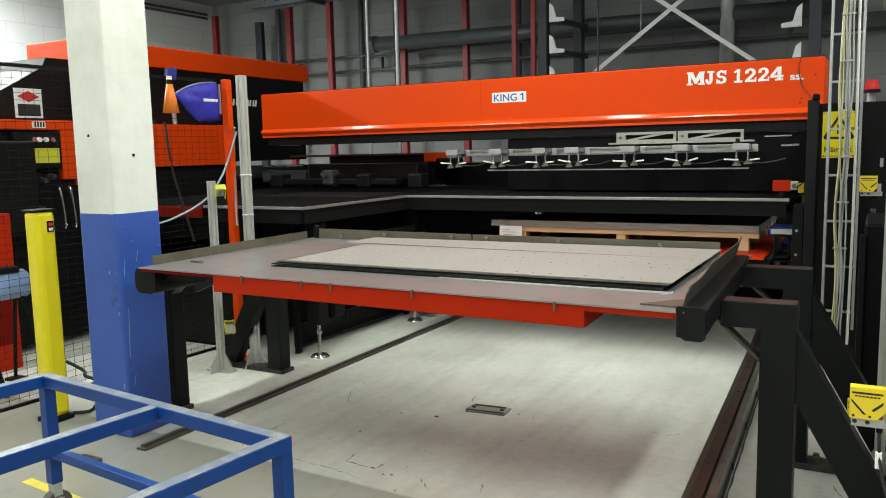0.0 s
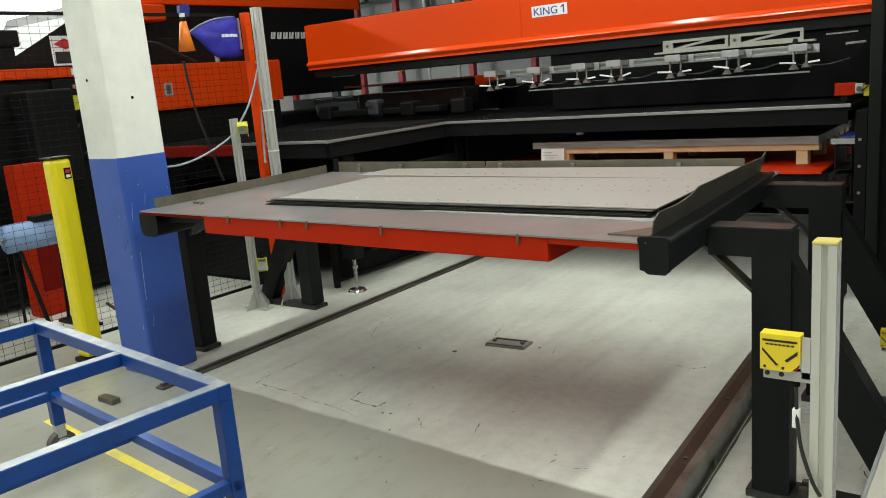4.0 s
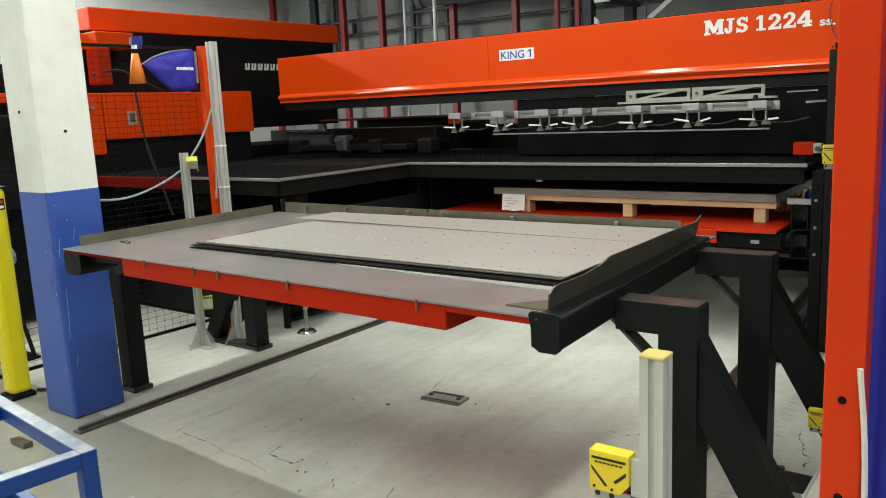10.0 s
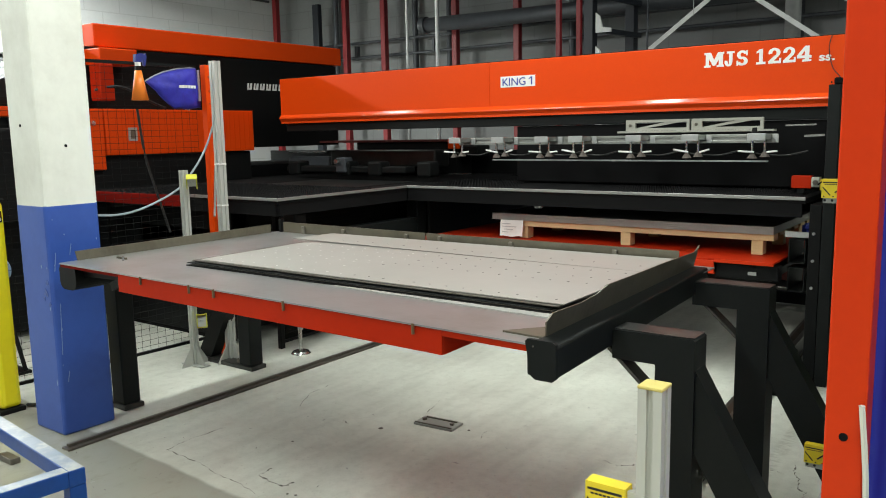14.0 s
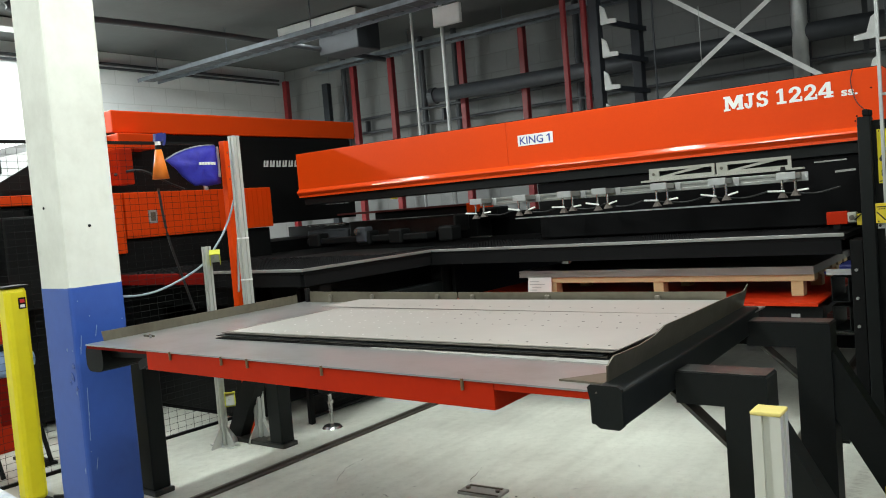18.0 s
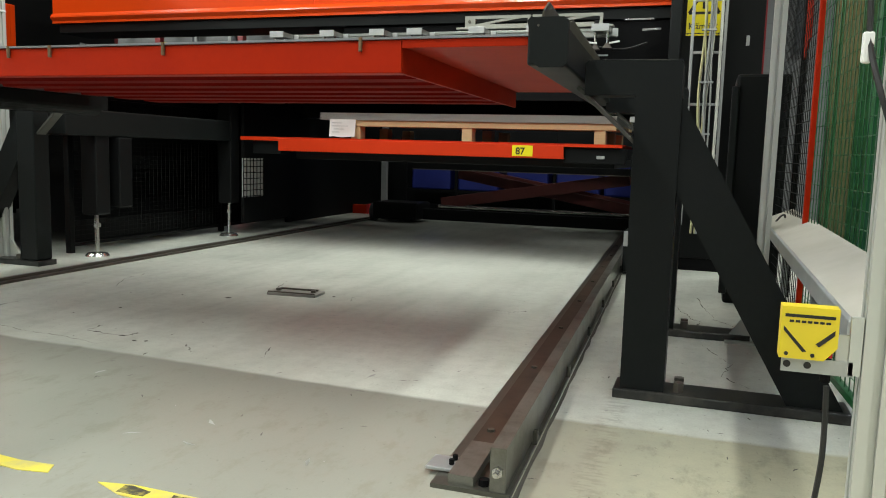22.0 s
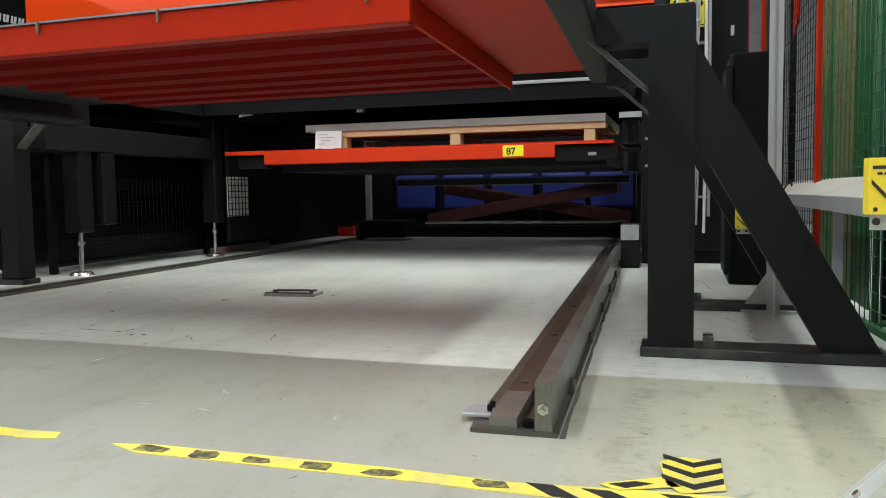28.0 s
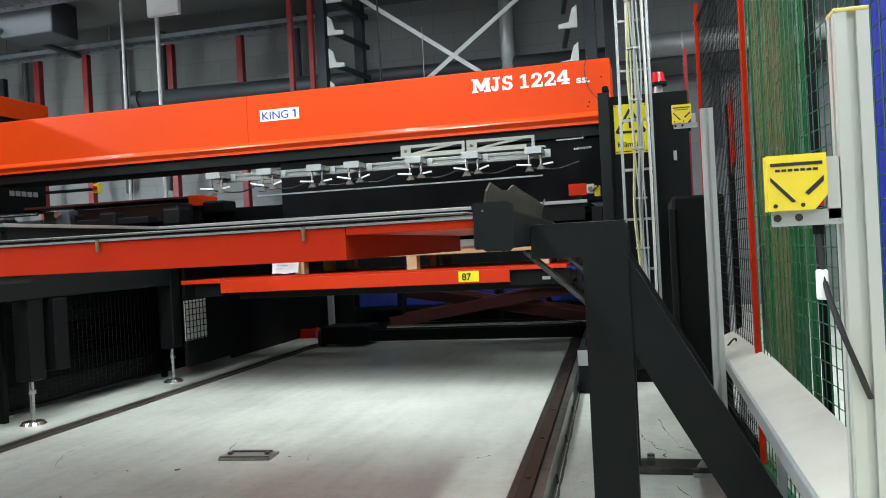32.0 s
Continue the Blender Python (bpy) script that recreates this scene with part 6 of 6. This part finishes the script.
beacon = thing("beacon_light", (0.175, 5.68, 1.835), "red signal beacon on the cabinet", "lamp")
part("stem", cyl(B(), (0.175, 5.68, 1.835), (0.175, 5.68, 1.90), 0.028, 14), GALV, beacon)
part("collar", cyl(B(), (0.175, 5.68, 1.90), (0.175, 5.68, 1.92), 0.055, 16), BLACK, beacon)
part("dome", cyl(B(), (0.175, 5.68, 1.92), (0.175, 5.68, 1.985), 0.05, 16, 0.035), REDLENS, beacon, "red dome")

redb = thing("limit_switch", (-0.36, 5.73, 1.2), "red limit switch block with yellow end on the table corner", "switch")
part("body", box(B(), -0.435, -0.315, 5.70, 5.77, 1.225, 1.305, 0.004), RED, redb)
part("yellow_end", box(B(), -0.265, -0.225, 5.70, 5.75, 1.215, 1.285, 0.004), YELLOW, redb)
part("link", box(B(), -0.315, -0.265, 5.695, 5.75, 1.235, 1.298, 0.006), CREAM, redb)
part("roller", cyl(B(), (-0.29, 5.695, 1.265), (-0.29, 5.685, 1.265), 0.016, 14), DARKSTEEL, redb)
part("lever", bar(B(), (-0.275, 5.69, 1.25), (-0.235, 5.69, 1.285), 0.006, 0.008), BLACK, redb)
part("stand", box(B(), -0.40, -0.36, 5.71, 5.76, 1.196, 1.225), BLACK, redb)

side = thing("side_column", (-0.28, 5.6, 0), "black machine side column with open box ends", "machine part")
part("column", box(B(), -0.28, -0.21, 5.52, 5.75, 0.0, 1.14, 0.004), BLACK, side)
for z in (0.58, 0.76):
    bm = B()
    for a in ((-0.40, -0.30, z, z + 0.006), (-0.40, -0.30, z + 0.15, z + 0.156), (-0.40, -0.394, z, z + 0.156), (-0.306, -0.30, z, z + 0.156)):
        box(bm, a[0], a[1], 5.55, 5.95, a[2], a[3])
    part("box_end", bm, CHARCOAL, side, "open box section end")
part("pale_bracket", box(B(), -0.42, -0.27, 5.53, 5.55, 0.93, 0.965), GALV, side)
for z in (0.62, 0.79, 0.96):
    bolt(side, (-0.25, 5.52, z), 0.01, 0.012, STEEL, (0, -1, 0))

ladder = thing("cable_ladder", (0.03, 5.45, 0.3), "vertical steel cable ladder with bundled cables", "cable ladder")
for x in (-0.066, 0.122):
    part("side_rail", box(B(), x - 0.009, x + 0.009, 5.43, 5.46, 0.30, CEIL, 0.002), GALV, ladder)
for i in range(13):
    z = 0.42 + i * 0.31
    part("rung", box(B(), -0.058, 0.113, 5.435, 5.452, z - 0.008, z + 0.008, 0.002), GALV, ladder)
bundle = thing("cable_bundle", (0.03, 5.42, 0.3), "bundle of white, grey and yellowish cables tied to the ladder", "cable")
random.seed(8)
for i, (mat, x) in enumerate(((CABLE_WHITE, 0.005), (CABLE_YELLOW, 0.02), (CABLE_GREY, 0.035), (CABLE_WHITE, 0.05), (CABLE_YELLOW, 0.0), (CABLE_GREY, 0.06), (CABLE_WHITE, 0.028), (CABLE_GREY, 0.045))):
    pts = [(x + random.uniform(-0.014, 0.014), 5.418 - 0.008 * (i % 3), 0.25 + k * 0.42) for k in range(11)]
    part("cable", tube(B(), pts, 0.0055 if i % 2 else 0.007, 6, 4), mat, bundle)
part("cable", tube(B(), [(0.095 + 0.006 * math.sin(k), 5.42, 0.2 + k * 0.6) for k in range(8)], 0.009, 8, 4), CABLE_WHITE, bundle, "thick white cable")
for z in (0.86, 1.17, 1.48, 1.78, 2.1, 2.4):
    part("cable_tie", box(B(), -0.012, 0.072, 5.395, 5.43, z - 0.005, z + 0.005), GALV, bundle)

low = thing("low_cabinet", (0.36, 4.7, 0), "low black steel cabinet beside the fence", "cabinet")
part("body", box(B(), 0.185, 0.43, 4.42, 5.2, 0.0, 1.12, 0.015), BLACK, low)
part("side_rail", box(B(), 0.165, 0.20, 4.40, 4.43, 0.05, 1.06, 0.006), CHARCOAL, low)

# red fence posts and meshes on the right
for x, y, z1 in ((0.346, 5.612, 2.11), (0.377, 4.918, 2.19), (0.428, 3.40, 2.25)):
    rp = thing("red_fence_post", (x, y, 0), "slim bright red fence post", "post", "red fence posts")
    part("tube", box(B(), x - 0.011, x + 0.011, y - 0.015, y + 0.015, 0, z1, 0.003), POSTRED if y > 5.4 else RED, rp)
    for z in (z1 - 0.1, z1 - 0.45):
        bolt(rp, (x - 0.011, y - 0.005, z), 0.008, 0.008, BRIGHT, (-1, 0, 0))
fence((0.435, 3.43), (0.385, 4.90), 0.1, 2.1, 0.05, 0.04, 0.0016, BLACK, BLACK, "dark mesh fence panel between red posts", 0)
GREENWIRE = material("bright_green_wire", (0.014, 0.095, 0.03), 0.45, 0, 0.12, 40, 5)
fence((0.435, 3.37), (0.53, 1.98), 0.08, 2.5, 0.05, 0.05, 0.0018, GREENWIRE, GREENWIRE, "green coated welded mesh fence panel above the shelf", 0)
CURTGREEN = material("green_strip_plastic", (0.013, 0.10, 0.026), 0.35, 0, 0.2, 9, 1.5, (0.008, 0.07, 0.014), 0.6, 0.04, (9, 9, 0.4))
# flat strips stand in for a green welded mesh panel
strips = thing("green_mesh_strips", (0.64, 4.0, 0), "green and olive strips drawn in place of green welded mesh", "curtain")
for k in range(8):
    y = 3.44 + k * 0.15
    w = 0.006 * (k % 2)
    part("strip", box(B(), 0.605 + w, 0.61 + w, y, y + 0.165, 0.03, 2.62, 0.0), CURTGREEN if k in (0, 1, 5, 7) else OLIVE, strips)
part("top_rail", box(B(), 0.54, 0.66, 3.42, 4.66, 2.62, 2.66), BLACK, strips)
for y in (3.43, 4.65):
    part("rail_post", box(B(), 0.645, 0.675, y - 0.015, y + 0.015, 0.0, 2.66), BLACK, strips)
locker = thing("dark_locker", (0.95, 2.9, 0), "dark steel locker with a pale blue lower door", "cabinet")
part("body", box(B(), 0.80, 1.2, 2.35, 3.35, 0.05, 1.45, 0.008), RACKDARK, locker)
part("plinth", box(B(), 0.82, 1.18, 2.37, 3.33, 0.0, 0.05), BLACK, locker)
part("lower_door", box(B(), 0.79, 0.80, 2.40, 3.30, 0.35, 0.80, 0.004), MOTORBLUE, locker, "pale blue lower door")
part("upper_door", box(B(), 0.79, 0.80, 2.40, 3.30, 1.02, 1.40, 0.004), RACKDARK, locker)
part("paper_label", box(B(), 0.787, 0.79, 2.85, 3.05, 0.82, 0.92), WHITE, locker, "white paper label")
guardp = thing("sheet_guard", (0.55, 4.7, 0), "dull red sheet guard on a post behind the mesh", "guard")
part("sheet", prism(B(), [(4.55, 1.30), (4.75, 1.22), (4.78, 1.58), (4.58, 1.66)], "x", 0.50, 0.51), RED, guardp)
part("post", box(B(), 0.49, 0.52, 4.75, 4.78, 0.0, 1.60), BLACK, guardp)

POSTORANGE = material("orange_red_enamel", (0.58, 0.036, 0.003), 0.42, 0, 0.06, 60, 2.5, (0.50, 0.028, 0.004), 0.35, 0.03, None, 0.2)
door_post = thing("orange_door_post", (0.62, 1.36, 0), "orange punched steel gate post", "post")
part("tube", box(B(), 0.597, 0.645, 1.342, 1.39, 0.01, 2.6, 0.003), POSTORANGE, door_post)
part("foot", box(B(), 0.56, 0.68, 1.30, 1.43, 0, 0.01), ORANGE, door_post)
for k in range(8):
    z = 1.2225 - k * 0.135
    part("punched_hole", cyl(B(), (0.62, 1.343, z), (0.62, 1.3412, z), 0.0055, 12), MATTBLACK, door_post)
part("white_lead", tube(B(), [(0.651, 1.335, 0.1), (0.650, 1.33, 0.7), (0.652, 1.335, 1.1), (0.640, 1.336, 1.27)], 0.004), CABLE_WHITE, door_post, "white lead")
screen = thing("blue_screen", (0.72, 1.3, 0), "blue vinyl welding screen on a dark frame", "screen")
bm = B()
g = []
for i in range(25):
    u = i / 24
    g.append([bm.verts.new((0.634 + 0.35 * u, 1.42 + 0.02 * math.sin(u * 40), z)) for z in (0.15, 2.4)])
for a, b in zip(g, g[1:]):
    bm.faces.new((a[0], b[0], b[1], a[1]))
part("curtain", bm, SCREENBLUE, screen, "", True)
bm = B()
g = []
for i in range(25):
    u = i / 24
    g.append([bm.verts.new((0.645 + 0.012 * math.sin(u * 30), 1.98 + 0.68 * u, z)) for z in (0.12, 2.4)])
for a, b in zip(g, g[1:]):
    bm.faces.new((a[0], b[0], b[1], a[1]))
part("side_curtain", bm, SCREENBLUE, screen, "", True)
part("side_tube", cyl(B(), (0.645, 1.42, 2.41), (0.645, 2.70, 2.41), 0.012, 12), BLACK, screen)
part("upright", cyl(B(), (0.645, 2.70, 0), (0.645, 2.70, 2.42), 0.012, 12), BLACK, screen)
bpost = thing("green_post", (0.60, 3.30, 0), "slim green steel tube beside the green strips", "post")
part("tube", cyl(B(), (0.60, 3.30, 0.01), (0.60, 3.30, 2.6), 0.012, 12), CURTGREEN, bpost)
part("foot", box(B(), 0.56, 0.64, 3.26, 3.34, 0, 0.01), CURTGREEN, bpost)
part("top_tube", cyl(B(), (0.66, 1.42, 2.41), (0.98, 1.42, 2.41), 0.016, 12), BLACK, screen)
part("upright", cyl(B(), (0.98, 1.42, 0), (0.98, 1.42, 2.41), 0.016, 12), BLACK, screen)

shelf = thing("wall_shelf", (0.38, 2.8, 0.47), "long dusty pale board shelf along the fence", "shelf")
part("board", prism(B(), [(0.331, 0.432), (0.331, 0.448), (0.45, 0.500), (0.45, 0.484)], "y", 1.70, 4.12), PLANK, shelf, "dusty sloping board")
part("front_lip", box(B(), 0.320, 0.331, 1.70, 4.12, 0.412, 0.451, 0.003), GALV, shelf)
for y in (3.0, 4.05):
    part("shelf_leg", box(B(), 0.42, 0.445, y, y + 0.03, 0.0, 0.472), GALV, shelf)
part("cord_hook", tube(B(), [(0.36, 3.80, 0.462), (0.375, 3.78, 0.485), (0.39, 3.80, 0.490), (0.395, 3.82, 0.477)], 0.004), CABLE_BLACK, shelf)


# ---- behind the machine ----
rear_posts = [(-8.08, 10.75, 4.13), (-6.62, 10.75, 4.13), (-5.46, 10.70, 4.13), (-8.95, 10.75, 4.13), (-10.70, 10.75, 4.13)]
for x, y, z1 in rear_posts:
    rp = thing("red_wall_post", (x, y, 0), "dark red steel post along the rear wall", "post", "rear wall posts")
    part("post", box(B(), x - 0.048, x + 0.048, y - 0.05, y + 0.05, 0, z1, 0.008), POSTRED, rp)
for x, y in ((-4.06, 9.36), (-3.84, 9.48)):
    rp = thing("red_rack_post", (x, y, 0), "bright red upright of the rear store", "post", "rear store uprights")
    part("post", box(B(), x - 0.03, x + 0.03, y - 0.03, y + 0.03, 0, CEIL, 0.005), POSTRED, rp)
for x, y, r in ((-5.90, 8.63, 0.018), (-5.55, 8.82, 0.026)):
    gp = thing("conduit_pole", (x, y, 0), "thin galvanised conduit pole rising to the ceiling", "pole", "conduit poles")
    part("pole", cyl(B(), (x, y, 0), (x, y, CEIL), r, 12), GALV, gp)
jb = thing("junction_box", (-5.45, 8.8, 3.95), "white junction box high on the pole", "box")
part("box", box(B(), -5.63, -5.20, 8.74, 8.80, 3.87, 4.12, 0.01), LAMPWHITE, jb)

dpost = thing("dark_wall_post", (-9.64, 10.75, 0), "dark steel post along the rear wall", "post")
part("post", box(B(), -9.71, -9.57, 10.70, 10.80, 0, 3.92, 0.008), RACKDARK, dpost)
store = thing("storage_tower", (-2.2, 9.6, 0), "dark storage tower with white shelf brackets and crossed ties", "rack")
for x, y in ((-3.72, 9.55), (-3.50, 10.3), (-0.42, 9.0), (-0.25, 9.9)):
    part("upright", box(B(), x - 0.06, x + 0.06, y - 0.07, y + 0.07, 0, CEIL, 0.006), RACKDARK, store)
for i in range(9):
    z = 1.2 + i * 0.40
    for x, y, s in ((-3.62, 9.48, 1), (-0.55, 8.92, -1)):
        bm = prism(B(), [(x, z), (x + s * 0.20, z), (x + s * 0.20, z + 0.045), (x + s * 0.09, z + 0.06), (x + s * 0.05, z + 0.20), (x, z + 0.24)], "y", y, y + 0.03)
        part("bracket", bm, RACKWHITE, store, "white shelf bracket")
        part("shelf_rail", bar(B(), (x + s * 0.10, y + 0.03, z + 0.02), (x + s * 0.22, y + 0.85, z + 0.02), 0.05, 0.06), RACKDARK, store)
CX, CY, CZ = -2.15, 9.92, 3.29
for s in (-1, 1):
    part("cross_tie", bar(B(), (CX - 1.35 * s, CY + 0.01 * s, CZ - 0.98), (CX + 1.35 * s, CY + 0.01 * s, CZ + 0.98), 0.008, 0.052), RACKWHITE, store, "pale perforated cross tie")
part("tie_rail", box(B(), -3.6, -0.4, 9.86, 9.94, 2.24, 2.30), RACKDARK, store)
part("tie_cable", cyl(B(), (-3.0, 9.6, 2.2), (-3.0, 9.6, CEIL), 0.012, 8), RACKDARK, store)
part("tie_cable", cyl(B(), (-2.45, 9.6, 2.9), (-2.45, 9.6, 3.6), 0.004, 8), GALV, store)

pipe = thing("rear_duct", (-5.5, 10.6, 3.2), "dark round duct along the rear wall", "duct")
part("duct", cyl(B(), (-6.95, 10.45, 3.29), (-0.2, 10.45, 3.20), 0.11, 20), DARKPIPE, pipe, "", True)
part("end_collar", cyl(B(), (-7.05, 10.45, 3.29), (-6.95, 10.45, 3.29), 0.13, 20), DARKPIPE, pipe)
duct2 = thing("spiral_duct", (1.5, 9.8, 3.0), "galvanised spiral duct under the ceiling", "duct")
part("duct", cyl(B(), (0.0, 10.2, 3.2), (4.5, 10.2, 3.2), 0.14, 20), GALV, duct2, "", True)
part("drop_duct", cyl(B(), (-1.55, 10.4, 2.6), (-1.55, 10.4, CEIL), 0.09, 16), GALV, duct2, "", True)
for i in range(12):
    part("rib", cyl(B(), (0.2 + i * 0.36, 10.2, 3.2), (0.22 + i * 0.36, 10.2, 3.2), 0.146, 20), GALV, duct2)

rails = thing("wall_rails", (-5, 11, 2.8), "grey steel pipe rails running along the rear wall", "pipes")
for z in (2.95, 3.20):
    part("pipe", cyl(B(), (-10.8, 10.95, z), (4.0, 10.95, z), 0.025, 10), DARKPIPE, rails)
for x in (-9.4, -7.6, -6.9, -4.7, -1.6, 1.0):
    part("down_pipe", cyl(B(), (x, 10.98, 2.0), (x, 10.98, CEIL), 0.05, 12), DARKPIPE, rails)
for k, x in enumerate((-7.2, -8.9, -10.2)):
    part("short_link", box(B(), x, x + 0.04, 10.90, 10.99, 2.95, 3.15), DARKPIPE, rails)


TRAYGREY = material("dusty_tray_steel", (0.17, 0.19, 0.22), 0.45, 0.5, 0.15, 14, 6, (0.10, 0.11, 0.125), 0.5, 0.04)


def cable_tray(p, q, w, label):
    ct = thing("cable_tray", (*(Vector(p) + Vector(q)).xy / 2, p[2]), label, "cable tray", "overhead cable trays")
    p, q = Vector(p), Vector(q)
    d = (q - p).normalized()
    s = Vector((-d.y, d.x, 0)) * w / 2
    for k in (-1, 1):
        part("side_rail", bar(B(), p + s * k, q + s * k, 0.012, 0.06), TRAYGREY, ct)
    for i in range(int((q - p).length / 0.25)):
        c = p + d * (0.12 + i * 0.25)
        part("rung", bar(B(), c - s, c + s, 0.02, 0.012), TRAYGREY, ct)
    for i in range(int((q - p).length / 1.8) + 1):
        c = p + d * (0.3 + i * 1.8)
        part("hanger", cyl(B(), c, (c.x, c.y, CEIL), 0.008, 8), TRAYGREY, ct)
    part("cable", bar(B(), p + Vector((0, 0, 0.01)), q + Vector((0, 0, 0.01)), w * 0.6, 0.025), DARKPIPE, ct)


cable_tray((-10.9, 7.95, 3.95), (-3.0, 7.8, 3.95), 0.36, "galvanised overhead cable tray")
cable_tray((-9.5, 10.4, 4.1), (-3.5, 10.4, 4.1), 0.30, "galvanised cable tray along the rear wall")
for i, (y, z) in enumerate(((3.4, 4.21), (3.4, 4.14))):
    pp = thing("wall_conduit", (-11, 5, z), "dark conduit along the white wall", "pipes")
    part("pipe", cyl(B(), (-11.05, -2, z + 0.0), (-11.05, 10.9, z), 0.022, 8), DARKPIPE, pp)
beamc = thing("ceiling_pipe", (-8, 7, 4.2), "grey pipe bending down below the ceiling", "pipes")
part("pipe", tube(B(), [(-8.2, 4.6, CEIL), (-8.2, 4.6, 4.15), (-8.2, 4.75, 4.05), (-8.0, 7.0, 4.05), (-8.0, 10.5, 4.05)], 0.04, 10), DARKPIPE, beamc, "", True)
vent = thing("ceiling_heater", (-7.6, 9.2, 4.1), "dark heater unit under the ceiling", "heater")
part("body", box(B(), -8.0, -7.2, 9.0, 9.5, 3.95, CEIL, 0.02), DARKPIPE, vent)

exit_sign = thing("exit_sign", (-11.08, 3.0, 2.6), "green and white exit sign on the white wall", "sign")
part("panel", box(B(), -11.1, -11.06, 3.2, 3.6, 2.55, 2.75, 0.004), WHITE, exit_sign)
part("green_field", box(B(), -11.06, -11.057, 3.38, 3.58, 2.57, 2.73), GREEN, exit_sign)

# blue bins and posts seen under the table
for i, x in enumerate((-3.12, -2.57, -2.02, -1.47, -0.96)):
    bn = thing("blue_bin", (x + 0.22, 8.9, 0.2), "dark blue plastic storage bin on the rear rack", "bin", "storage bins")
    part("bin", box(B(), x, x + 0.46, 8.75, 9.15, 0.29, 0.66, 0.02), BINBLUE, bn)
    part("rim", box(B(), x - 0.005, x + 0.465, 8.74, 8.755, 0.60, 0.64, 0.004), BINBLUE, bn)
brack = thing("bin_rack", (-1.7, 8.95, 0), "black steel rack that holds the bins", "rack")
part("shelf", box(B(), -3.22, -0.50, 8.74, 9.17, 0.26, 0.29), BLACK, brack)
for x in (-3.20, -2.60, -1.50, -0.52):
    part("upright", box(B(), x, x + 0.03, 8.72, 8.75, 0, 1.2), BLACK, brack)
# black panels added to keep light out of the space under the table
skirt = thing("added_dark_panels", (-3, 9.2, 0), "black sheets added to darken the space behind the lift", "guard")
part("panel", box(B(), -5.6, -0.50, 9.20, 9.23, 0.0, 1.16), BLACK, skirt)
part("panel", box(B(), -0.38, -0.35, 6.9, 8.90, 0.0, 1.16), BLACK, skirt)
part("panel", box(B(), -3.75, -3.72, 7.0, 9.2, 0.0, 1.14), BLACK, skirt)
gpost = thing("grey_post", (-3.37, 8.55, 0), "pale grey steel post with foot plate", "post")
part("post", box(B(), -3.40, -3.34, 8.52, 8.58, 0.01, 1.1, 0.004), GALV, gpost)
part("foot", box(B(), -3.47, -3.27, 8.48, 8.62, 0, 0.01), GALV, gpost)
grid = thing("wire_panel", (-3.43, 5.92, 0.46), "pale wire panel leaning behind the table leg", "panel")
part("backing", box(B(), -3.425, -3.421, 5.76, 6.08, 0.305, 0.615), GALVWHITE, grid)
for k in range(7):
    y = 5.765 + k * 0.05
    part("wire", box(B(), -3.420, -3.415, y, y + 0.006, 0.305, 0.615), BLACK, grid)
for k in range(7):
    z = 0.31 + k * 0.047
    part("wire", box(B(), -3.415, -3.411, 5.76, 6.08, z, z + 0.006), BLACK, grid)
redfoot = thing("red_clamp", (-3.62, 8.5, 0), "small red clamp block on the floor by the grey post", "clamp")
part("block", box(B(), -3.70, -3.54, 8.42, 8.50, 0.0, 0.10, 0.006), RED, redfoot)
part("jaw", box(B(), -3.53, -3.50, 8.42, 8.50, 0.0, 0.11, 0.004), REDINK, redfoot)
